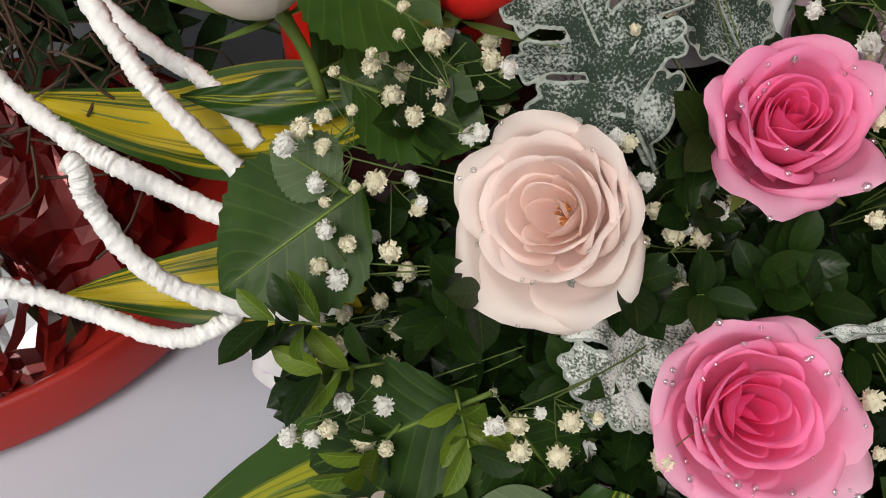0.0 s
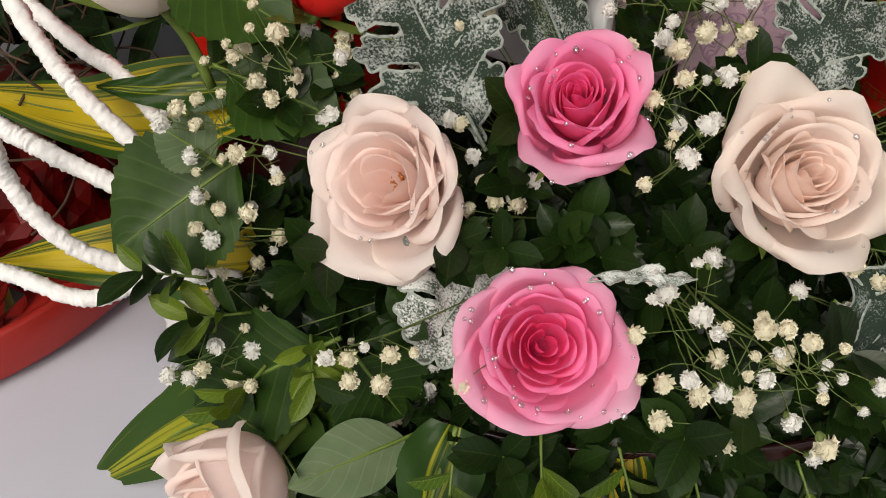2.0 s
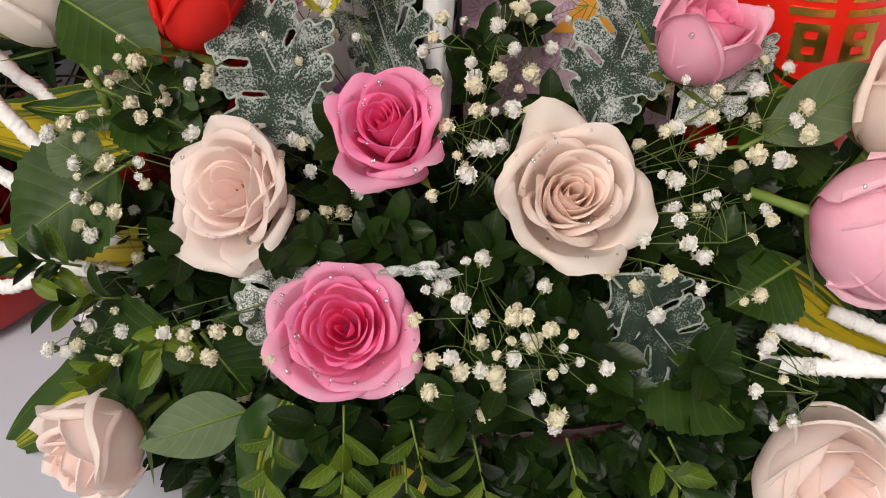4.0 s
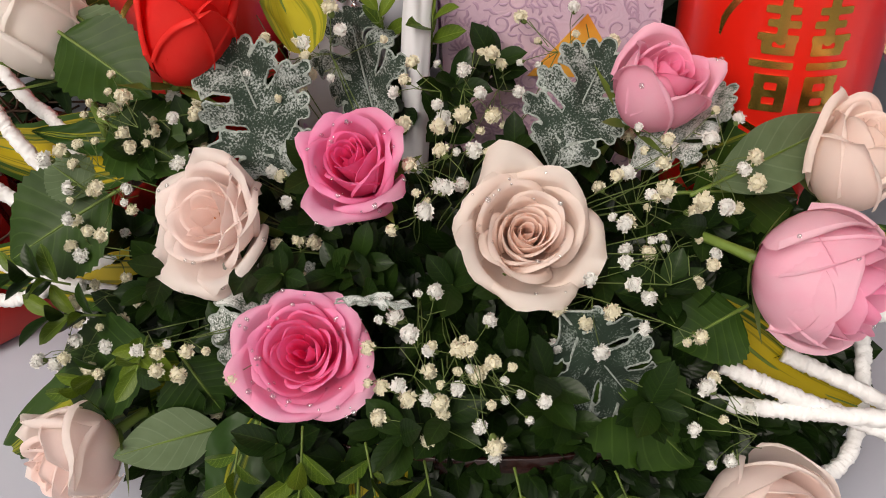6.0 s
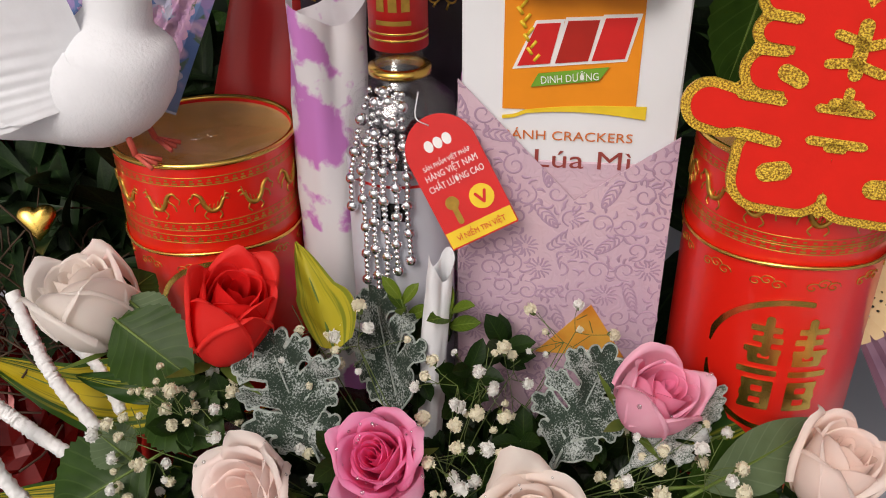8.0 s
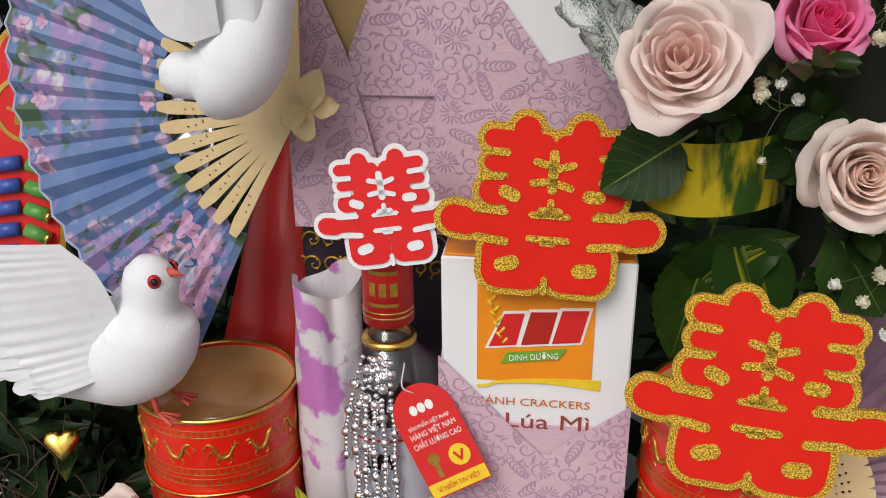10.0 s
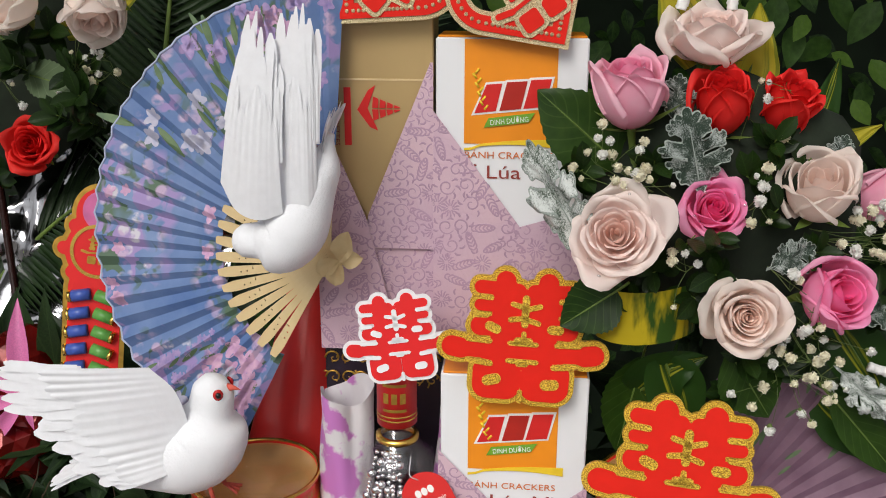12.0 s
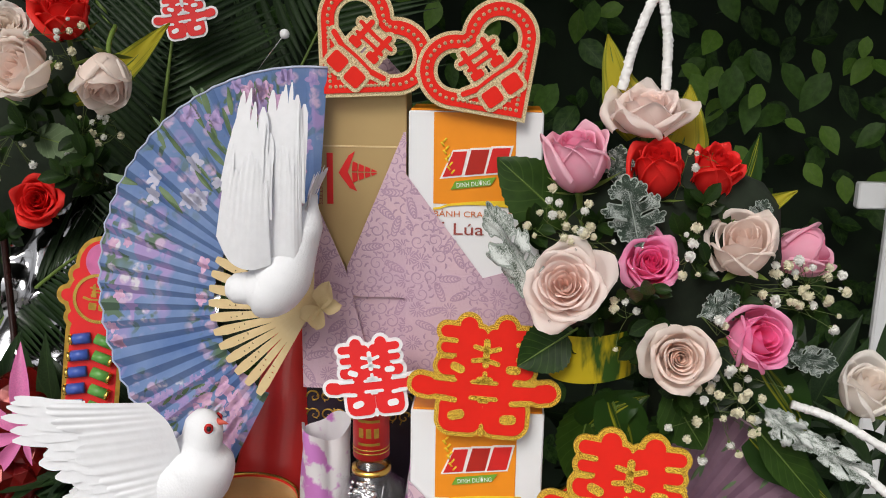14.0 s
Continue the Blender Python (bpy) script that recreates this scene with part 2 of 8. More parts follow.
def rose(at, axis, R, H, n, style, material, label, seed, drops=0, stem=0.045, spin=0.0, outer=(), stamens=False):
    """outer: the directions, in degrees as seen from the front, to which the outermost petals point."""
    ax = uvec(axis)
    m = orient(Vector(at) - ax * H * 0.8, ax) @ pose(0, 0, 0, 0, 0, spin)
    ob = thing("rose", m, label, "rose", "roses in the arrangements")
    petals = []
    a, b, c = style["heart"], style["mid"], style["outer"]
    ladder = [0.02 + 0.32 * i / a for i in range(a)] + [0.38 + 0.32 * i / b for i in range(b)] + [0.76 + 0.24 * i / (c - 1) for i in range(c)]
    n = len(ladder)
    ROSES.append((m.translation.copy(), ax, R, H))
    for i, s in enumerate(ladder):
        k = i - (n - len(outer))
        phi, reach = (radians(outer[k] - spin), 1.0) if k >= 0 else (None, 1.0)
        petals.append(part("petal", petal_mesh("petal", material, s, R, H, style, seed * 100 + i, phi, reach), ob))
    if stamens:
        v, f = [], []
        r = random.Random(seed)
        for k in range(30):
            a, q = r.uniform(-0.6, 1.8), R * 0.15 * math.sqrt(r.random())
            z = H * r.uniform(0.46, 0.60)
            p = Vector((q * math.cos(a), q * math.sin(a), z))
            tube([p * 0.35, p, p + Vector((0.0004, 0, 0.0012))], lambda t: 0.00022 + 0.0005 * (t > 0.6), 5, verts=v, faces=f)
        part("stamen_tuft", to_mesh("stamen_tuft", v, f, [M["stamen"]]), ob, None, "amber stamens")
    v, f = [], []
    lathe([(0, H * 0.16), (R * 0.10, H * 0.14), (R * 0.15, H * 0.05), (0.004, 0.002)], 12, v, f)
    part("petal_base", to_mesh("petal_base", v, f, [material]), ob)
    # green sepals and stalk under the flower
    for k in range(5):
        me = leaf_mesh("sepal", M["stem_green"], H * 0.75, R * 0.30, 0.3, 1.1, 0.1, -0.12, nu=2, nv=6)
        a = k * 72 + 10
        part("sepal", me, ob, pose(0, 0, -0.002, 0, 0, a) @ pose(0, R * 0.12, 0, 18, 0, 0))
    v, f = tube(spline([(0, 0, 0.003), (0, 0.002, -stem * 0.5), (0.004, 0.0, -stem)], 6), lambda t: 0.0042 - 0.0014 * min(1, t * 4), 7)
    part("stalk", to_mesh("stalk", v, f, [M["stem_green"]]), ob)
    if drops:
        r = random.Random(seed)
        for k in range(drops):
            pe = petals[r.randrange(n // 2, n)]
            me = pe.data
            vi = r.randrange(15 * 8, len(me.vertices))
            vt = me.vertices[vi]
            nrm = vt.normal.copy()
            if nrm.z < 0:
                nrm = -nrm
            d = part("droplet", DROP[0], ob, orient(vt.co + nrm * 0.0001, nrm, scale=r.uniform(0.0007, 0.0018)))
    return ob


def blossom_mesh(name, seed, radius):
    """A small double flower: a ball of crumpled petals over a green cup."""
    r = random.Random(seed)
    verts, faces, slots = [], [], []
    n = 34
    for k in range(n):
        z = 1 - 1.55 * (k + 0.5) / n
        a = k * 2.39996 + r.uniform(-0.3, 0.3)
        q = math.sqrt(max(0, 1 - z * z))
        d = Vector((q * math.cos(a), q * math.sin(a), z))
        s = d.orthogonal().normalized()
        ang = r.uniform(0, 6.283)
        s = (s * math.cos(ang) + d.cross(s) * math.sin(ang)).normalized()
        t = d.cross(s)
        c = d * radius * r.uniform(0.62, 0.86)
        w = radius * r.uniform(0.30, 0.44)
        b = len(verts)
        verts += [c - d * w, c + s * w * 0.8, c + d * w * 0.75 + s * w * 0.8 + t * w * 0.5, c + d * w * 0.55 + t * w * 0.1,
                  c + d * w * 0.75 - s * w * 0.7 + t * w * 0.4, c - s * w * 0.8]
        faces += [(b, b + 1, b + 2, b + 3), (b, b + 3, b + 4, b + 5)]
        slots += [0, 0]
    b = len(verts)
    lathe([(0.0, -radius * 1.25), (radius * 0.28, -radius * 1.15), (radius * 0.5, -radius * 0.7), (radius * 0.42, -radius * 0.3)], 6, verts, faces)
    slots += [1] * (len(faces) - len(slots))
    b = len(faces)
    lathe([(0.0, -radius * 0.6), (radius * 0.62, -radius * 0.3), (radius * 0.84, radius * 0.15), (radius * 0.62, radius * 0.58), (0, radius * 0.82)], 8, verts, faces)
    slots += [0] * (len(faces) - b)
    return to_mesh(name, verts, faces, [M["gyp_white"] if seed % 2 else M["gyp_cream"], M["gyp_stem"]], smooth=True, slots=slots)


def gyp_spray(root, centre, spread, n, seed, face=(0, -0.7, 0.7), label="sprig of small white baby's breath blossoms on thin stems"):
    """A spray of small white double flowers on hair-thin branching stems."""
    r = random.Random(seed)
    root, centre, face = Vector(root), Vector(centre), uvec(face)
    ob = thing("gypsophila_sprig", Matrix.Translation(root), label, "flower sprig", "baby's breath sprigs")
    sx = face.orthogonal().normalized()
    sy = face.cross(sx)
    verts, faces = [], []
    hubs, placed = [], []
    for k in range(max(2, n // 4)):
        a = r.uniform(0, 6.283)
        q = spread * 0.55 * math.sqrt(r.random())
        h = centre + sx * q * math.cos(a) + sy * q * math.sin(a) - face * spread * r.uniform(0.2, 0.5)
        hubs.append(h)
        if in_rose(h) or in_rose(root.lerp(h, 0.6)):
            continue
        mid = root.lerp(h, 0.5) + Vector((r.uniform(-1, 1), r.uniform(-1, 1), r.uniform(-1, 1))) * spread * 0.15
        tube([p - root for p in spline([root, mid, h], 5)], 0.00036, 4, verts=verts, faces=faces, close=False)
    for k in range(n):
        for _ in range(12):
            a = r.uniform(0, 6.283)
            q = spread * 1.28 * math.sqrt(r.random())
            p = centre + sx * q * math.cos(a) + sy * q * math.sin(a) + face * spread * r.uniform(-0.25, 0.3)
            if all((p - o).length > 0.0085 for o in placed):
                break
        placed.append(p)
        if in_rose(p):
            continue
        h = min(hubs, key=lambda c: (c - p).length)
        way = (p - h).normalized() + face * 0.5 + Vector((r.uniform(-1, 1), r.uniform(-1, 1), r.uniform(-1, 1))) * 0.3
        tube([x - root for x in spline([h, h.lerp(p, 0.5) + Vector((r.uniform(-1, 1), r.uniform(-1, 1), r.uniform(-1, 1))) * 0.0025, p], 4)], 0.00027, 3, verts=verts, faces=faces, close=False)
        if r.random() < 0.45:
            e = h.lerp(p, 0.45)
            tube([x - root for x in (e, e + Vector((r.uniform(-1, 1), r.uniform(-1, 1), r.uniform(-0.3, 1))) * 0.012)], 0.0003, 3, verts=verts, faces=faces, close=False)
        small = r.random() < 0.22
        part("blossom", BLOOM[r.randrange(len(BLOOM))], ob, orient(p - root, way, scale=(0.45 if small else r.uniform(0.62, 0.95))))
    stems = part("stem", to_mesh("stem", verts, faces, [M["gyp_stem"]]), ob)
    stems["kind"] = "stuff"
    return ob


def sprig(root, way, face, n, size, meshes, label, seed, name="foliage_sprig", spread=1.0, category="foliage"):
    """A leafy twig: pairs of leaves along a short stem and a rosette at its tip."""
    r = random.Random(seed)
    ob = thing(name, Matrix.Translation(root), label, category, "leafy sprigs")
    way, face = uvec(way), uvec(face)
    side = way.cross(face).normalized()
    tall = size * 1.6
    v, f = tube([way * (tall * (0.25 + 0.75 * k / 4)) for k in range(5)], lambda t: 0.0008 - 0.0003 * t, 5)
    part("stem", to_mesh("stem", v, f, [M["stem_green"]]), ob)
    for k in range(n):
        h = 0.35 + 0.65 * (k + 1) / n
        a = k * 2.2 + r.uniform(-0.4, 0.4)
        out = side * math.cos(a) + way.cross(side) * math.sin(a)
        d = out * spread + way * (0.25 + 0.7 * h) + face * 0.25 + Vector((r.uniform(-1, 1), r.uniform(-1, 1), r.uniform(-1, 1))) * 0.15
        nrm = way * 0.9 + face * 0.9 - out * 0.3
        if in_rose(Vector(root) + way * tall * h + uvec(d) * size * 0.7):
            continue
        part("leaf", meshes[r.randrange(len(meshes))], ob, lay(way * tall * h, d, nrm, size * r.uniform(0.75, 1.15), r.uniform(-20, 20)))
    return ob


def dusty_shape(seed):
    """Distance to the outline of a felted silver leaf: a broad blade with scalloped lobes, along +y from 0 to 1."""
    r = random.Random(seed)
    blobs = [(0.0, -0.04, 0.0, 0.3, 0.035), (0.0, 0.36, 0.0, 0.80, 0.125)]
    for k in range(4):
        h = 0.08 + 0.58 * k / 3
        w = (0.27, 0.40, 0.42, 0.29)[k]
        for e in (-1, 1):
            ex, ey = e * w * r.uniform(0.88, 1.12), h + 0.15 + r.uniform(-0.03, 0.03)
            blobs.append((0.0, h + 0.02, ex * 0.70, ey - 0.01, 0.078))
            blobs.append((ex * 0.60, ey - 0.05, ex * 0.96, ey - 0.065, 0.036))
            blobs.append((ex * 0.60, ey - 0.02, ex * 1.04, ey + 0.010, 0.042))
            blobs.append((ex * 0.50, ey - 0.01, ex * 0.80, ey + 0.060, 0.038))
    blobs += [(0, 0.85, 0, 0.95, 0.075), (0, 0.82, 0.13, 0.90, 0.055), (0, 0.82, -0.13, 0.91, 0.055)]
    return lambda x, y: min(capsule(x, y, *b) for b in blobs)


def dusty_mesh(name, length, width, seed, margin=False):
    """The blade of a felted silver leaf, or its pale margin alone."""
    sdf = dusty_shape(seed)
    r = random.Random(seed + 50)
    bendy, ph = r.uniform(-0.4, 0.5), r.uniform(0, 6)

    def bend(v):
        x, y, z = v
        edge = max(0.0, 1 + sdf(x, y) / 0.09)
        lift = 0.34 * abs(x) - 0.45 * x * x + 0.05 * math.sin(x * 11 + y * 7 + ph) - 0.28 * y * y * (0.6 + bendy) + 0.05 * edge * math.sin(y * 17 + x * 9 + ph)
        return (x * width, y * length, z + lift * length * 0.7)

    if margin:
        me = plate(name, lambda x, y: abs(sdf(x, y) + 0.004) - 0.008, (-0.62, -0.1), (0.62, 1.08), 76, 0.0, -0.007, 0.007, [M["dusty"]], bend)
    else:
        me = plate(name, sdf, (-0.62, -0.1), (0.62, 1.08), 60, 0.0, -0.004, 0.004, [M["dusty"]], bend)
    me.polygons.foreach_set("use_smooth", [True] * len(me.polygons))
    return me


def rope(pts, radius, label, seed, steps=None):
    """A handle of wire wrapped in crinkled white paper ribbon."""
    L = sum((Vector(b) - Vector(a)).length for a, b in zip(pts, pts[1:]))
    n = steps or max(30, int(L / 0.0009))
    path = spline(pts, n)
    sides = 14
    v, f = tube(path, 1.0, sides)
    for i in range(n + 1):
        for k in range(sides):
            d = v[i * sides + k] - path[i]
            s = i * L / n
            tw = s * 560 + 2 * math.pi * k / sides
            wrap = 0.07 * abs(math.sin(tw * 0.5))
            crumple = 0.24 * noise.noise((s * 420, math.cos(2 * math.pi * k / sides) * 1.5 + seed, math.sin(2 * math.pi * k / sides) * 1.5)) + 0.22 * noise.noise((s * 1100, k * 0.9, seed))
            slow = 0.10 * noise.noise((s * 120, seed, 0))
            v[i * sides + k] = path[i] + d * (radius * (0.93 + wrap + crumple + slow))
    return solid("wrapped_rope", to_mesh("wrapped_rope", v, f, [M["rope_white"]]), label, "rope", group="white wrapped handles")

# ---- materials ----
M = {}


def mat(name, col, rough=0.5, metal=0.0, var=0.15, scale=60.0, bump=0.0, bscale=300.0, trans=0.0, col2=None, coat=0.0, spec=0.5, mid=0.5, sharp=0.25, ior=1.45):
    m = bpy.data.materials.new(name)
    m.use_nodes = True
    n, l = m.node_tree.nodes, m.node_tree.links
    b = n["Principled BSDF"]
    b.inputs["Roughness"].default_value = rough
    b.inputs["Metallic"].default_value = metal
    b.inputs["Coat Weight"].default_value = coat
    b.inputs["Specular IOR Level"].default_value = spec
    b.inputs["IOR"].default_value = ior
    tc = n.new("ShaderNodeTexCoord")
    no = n.new("ShaderNodeTexNoise")
    no.inputs["Scale"].default_value = scale
    no.inputs["Detail"].default_value = 5
    l.new(tc.outputs["Object"], no.inputs["Vector"])
    ra = n.new("ShaderNodeValToRGB")
    ra.color_ramp.elements[0].position = max(0, mid - sharp)
    ra.color_ramp.elements[1].position = min(1, mid + sharp)
    c2 = col2 or [min(1, c * (1 + var)) for c in col]
    ra.color_ramp.elements[0].color = (*([c * (1 - var) for c in col] if col2 is None else col), 1)
    ra.color_ramp.elements[1].color = (*c2, 1)
    l.new(no.outputs[0], ra.inputs[0])
    l.new(ra.outputs[0], b.inputs["Base Color"])
    if bump:
        nb = n.new("ShaderNodeTexNoise")
        nb.inputs["Scale"].default_value = bscale
        nb.inputs["Detail"].default_value = 4
        l.new(tc.outputs["Object"], nb.inputs["Vector"])
        bu = n.new("ShaderNodeBump")
        bu.inputs["Strength"].default_value = bump
        bu.inputs["Distance"].default_value = 0.001
        l.new(nb.outputs[0], bu.inputs["Height"])
        l.new(bu.outputs[0], b.inputs["Normal"])
    if trans:
        tr = n.new("ShaderNodeBsdfTranslucent")
        mix = n.new("ShaderNodeMixShader")
        mix.inputs[0].default_value = trans
        l.new(ra.outputs[0], tr.inputs[0])
        l.new(b.outputs[0], mix.inputs[1])
        l.new(tr.outputs[0], mix.inputs[2])
        l.new(mix.outputs[0], n["Material Output"].inputs[0])
    M[name] = m
    return m


def petal_mat(name, heart, outer, edge, R, trans=0.25):
    """Rose petals: the colour runs from the heart outwards and to a paler or darker margin, with faint veins."""
    m = mat(name, outer, 0.55, bump=0.12, bscale=500, trans=trans, spec=0.3)
    n, l = m.node_tree.nodes, m.node_tree.links
    tc = n.new("ShaderNodeTexCoord")
    sep = n.new("ShaderNodeSeparateXYZ")
    l.new(tc.outputs["Object"], sep.inputs[0])
    cmb = n.new("ShaderNodeCombineXYZ")
    l.new(sep.outputs[0], cmb.inputs[0])
    l.new(sep.outputs[1], cmb.inputs[1])
    ln = n.new("ShaderNodeVectorMath")
    ln.operation = "LENGTH"
    l.new(cmb.outputs[0], ln.inputs[0])
    no = n.new("ShaderNodeTexNoise")
    no.inputs["Scale"].default_value = 90
    no.inputs["Detail"].default_value = 4
    l.new(tc.outputs["Object"], no.inputs["Vector"])
    mu = n.new("ShaderNodeMath")
    mu.operation = "MULTIPLY_ADD"
    l.new(no.outputs[0], mu.inputs[0])
    mu.inputs[1].default_value = R * 0.5
    l.new(ln.outputs["Value"], mu.inputs[2])
    di = n.new("ShaderNodeMath")
    di.operation = "DIVIDE"
    l.new(mu.outputs[0], di.inputs[0])
    di.inputs[1].default_value = R * 1.35
    ra = n.new("ShaderNodeValToRGB")
    els = ra.color_ramp.elements
    els[0].position, els[0].color = 0.22, (*heart, 1)
    els[1].position, els[1].color = 0.98, (*edge, 1)
    e = els.new(0.60)
    e.color = (*outer, 1)
    l.new(di.outputs[0], ra.inputs[0])
    for node in n:
        if node.type == "BSDF_PRINCIPLED":
            l.new(ra.outputs[0], node.inputs["Base Color"])
        if node.type == "BSDF_TRANSLUCENT":
            l.new(ra.outputs[0], node.inputs[0])
    return m


def leaf_mat(name, dark, light, vein, rough=0.42, trans=0.18, side=9.0, stripes=False, mix_at=0.5):
    """Leaf with a midrib and side veins along its own length, or lengthwise stripes."""
    m = mat(name, dark, rough, bump=0.15, bscale=260, trans=trans, spec=0.24)
    n, l = m.node_tree.nodes, m.node_tree.links
    uv = n.new("ShaderNodeUVMap")
    sep = n.new("ShaderNodeSeparateXYZ")
    l.new(uv.outputs[0], sep.inputs[0])

    def math_node(op, a, b=None):
        k = n.new("ShaderNodeMath")
        k.operation = op
        for i, x in enumerate((a, b)):
            if x is None:
                continue
            if isinstance(x, (int, float)):
                k.inputs[i].default_value = x
            else:
                l.new(x, k.inputs[i])
        return k.outputs[0]

    half = math_node("ABSOLUTE", math_node("SUBTRACT", sep.outputs[0], 0.5))
    info = n.new("ShaderNodeObjectInfo")
    tc = n.new("ShaderNodeTexCoord")
    no = n.new("ShaderNodeTexNoise")
    no.inputs["Detail"].default_value = 4
    if stripes:
        mp = n.new("ShaderNodeMapping")
        mp.inputs["Scale"].default_value = (9.0, 0.5, 1)
        l.new(uv.outputs[0], mp.inputs[0])
        l.new(mp.outputs[0], no.inputs["Vector"])
        no.inputs["Scale"].default_value = 1.5
        base = math_node("ADD", no.outputs[0], math_node("MULTIPLY", math_node("SUBTRACT", 0.25, half), 0.55))
    else:
        l.new(tc.outputs["Object"], no.inputs["Vector"])
        no.inputs["Scale"].default_value = 70 if side < 20 else 5
        base = math_node("ADD", math_node("MULTIPLY", no.outputs[0], 0.7), math_node("MULTIPLY", info.outputs["Random"], 0.35))
    ra = n.new("ShaderNodeValToRGB")
    ra.color_ramp.elements[0].position, ra.color_ramp.elements[0].color = mix_at - (0.06 if stripes else 0.2), (*dark, 1)
    ra.color_ramp.elements[1].position, ra.color_ramp.elements[1].color = mix_at + (0.06 if stripes else 0.3), (*light, 1)
    l.new(base, ra.inputs[0])
    rib = math_node("LESS_THAN", half, 0.022)
    wav = math_node("SINE", math_node("MULTIPLY", math_node("SUBTRACT", sep.outputs[1], math_node("MULTIPLY", half, 0.55)), side * 6.283))
    fine = math_node("MULTIPLY", math_node("GREATER_THAN", wav, 0.93), 0.0 if stripes else 0.35)
    fac = math_node("MAXIMUM", math_node("MULTIPLY", rib, 0.0 if stripes else 0.7), fine)
    mx = n.new("ShaderNodeMixRGB")
    l.new(fac, mx.inputs[0])
    l.new(ra.outputs[0], mx.inputs[1])
    mx.inputs[2].default_value = (*vein, 1)
    for node in n:
        if node.type == "BSDF_PRINCIPLED":
            l.new(mx.outputs[0], node.inputs["Base Color"])
        if node.type == "BSDF_TRANSLUCENT":
            l.new(mx.outputs[0], node.inputs[0])
        if node.type == "BUMP":
            l.new(math_node("ADD", wav, math_node("MULTIPLY", no.outputs[0], 2.0)), node.inputs["Height"])
            node.inputs["Strength"].default_value = 0.07
    return m


def emboss_mat(name, col, col2, scale=42.0):
    """Thick lilac paper embossed with scrolling leaves."""
    m = mat(name, col, 0.42, var=0.1, scale=14, col2=col2, spec=0.45)
    n, l = m.node_tree.nodes, m.node_tree.links
    tc = n.new("ShaderNodeTexCoord")
    no = n.new("ShaderNodeTexNoise")
    no.inputs["Scale"].default_value = scale * 0.55
    no.inputs["Detail"].default_value = 1
    l.new(tc.outputs["Object"], no.inputs["Vector"])
    mxv = n.new("ShaderNodeMixRGB")
    mxv.inputs[0].default_value = 0.06
    l.new(tc.outputs["Object"], mxv.inputs[1])
    l.new(no.outputs[1], mxv.inputs[2])
    vo = n.new("ShaderNodeTexVoronoi")
    vo.inputs["Scale"].default_value = scale
    l.new(mxv.outputs[0], vo.inputs["Vector"])
    si = n.new("ShaderNodeMath")
    si.operation = "SINE"
    mu = n.new("ShaderNodeMath")
    mu.operation = "MULTIPLY"
    mu.inputs[1].default_value = 15
    l.new(vo.outputs["Distance"], mu.inputs[0])
    l.new(mu.outputs[0], si.inputs[0])
    rr = n.new("ShaderNodeValToRGB")
    rr.color_ramp.elements[0].position, rr.color_ramp.elements[1].position = 0.25, 0.6
    ad = n.new("ShaderNodeMath")
    ad.operation = "MULTIPLY_ADD"
    ad.inputs[1].default_value = 0.5
    ad.inputs[2].default_value = 0.5
    l.new(si.outputs[0], ad.inputs[0])
    l.new(ad.outputs[0], rr.inputs[0])
    bu = n.new("ShaderNodeBump")
    bu.inputs["Strength"].default_value = 0.25
    bu.inputs["Distance"].default_value = 0.0008
    l.new(rr.outputs[0], bu.inputs["Height"])
    l.new(bu.outputs[0], n["Principled BSDF"].inputs["Normal"])
    return m


petal_mat("petal_cream", (0.98, 0.78, 0.71), (0.97, 0.84, 0.80), (0.95, 0.86, 0.81), 0.036, 0.46)
petal_mat("petal_blush", (0.98, 0.81, 0.73), (0.97, 0.85, 0.79), (0.94, 0.85, 0.78), 0.034, 0.46)
petal_mat("petal_pink", (0.95, 0.12, 0.38), (0.97, 0.33, 0.58), (0.97, 0.54, 0.71), 0.036, 0.45)
petal_mat("petal_pale_pink", (0.94, 0.26, 0.47), (0.94, 0.44, 0.60), (0.94, 0.60, 0.70), 0.030, 0.38)
petal_mat("petal_white", (0.94, 0.84, 0.76), (0.95, 0.89, 0.84), (0.95, 0.90, 0.85), 0.030, 0.46)
petal_mat("petal_red", (0.58, 0.006, 0.008), (0.86, 0.026, 0.024), (0.90, 0.045, 0.035), 0.028, 0.34)
mat("stem_green", (0.13, 0.20, 0.035), 0.5, var=0.3, trans=0.1)
mat("stamen", (0.45, 0.15, 0.03), 0.7, var=0.4, scale=300)
mat("gyp_white", (0.86, 0.86, 0.82), 0.6, var=0.04, scale=400, trans=0.35)
mat("gyp_cream", (0.84, 0.80, 0.62), 0.6, var=0.08, scale=400, trans=0.35)
mat("gyp_stem", (0.10, 0.145, 0.035), 0.6, var=0.3)
leaf_mat("leaf_dark", (0.006, 0.016, 0.004), (0.017, 0.040, 0.006), (0.028, 0.058, 0.010), 0.32, 0.12, 7)
leaf_mat("leaf_lime", (0.030, 0.075, 0.008), (0.16, 0.23, 0.020), (0.20, 0.28, 0.05), 0.36, 0.25, 7)
leaf_mat("leaf_rose", (0.010, 0.030, 0.004), (0.030, 0.070, 0.008), (0.06, 0.11, 0.02), 0.42, 0.15, 8)
leaf_mat("leaf_greyback", (0.085, 0.13, 0.06), (0.135, 0.19, 0.10), (0.18, 0.24, 0.14), 0.6, 0.15, 7)
leaf_mat("leaf_stripe", (0.030, 0.075, 0.010), (0.48, 0.37, 0.015), (0.3, 0.3, 0.05), 0.38, 0.2, 5, True, 0.47)
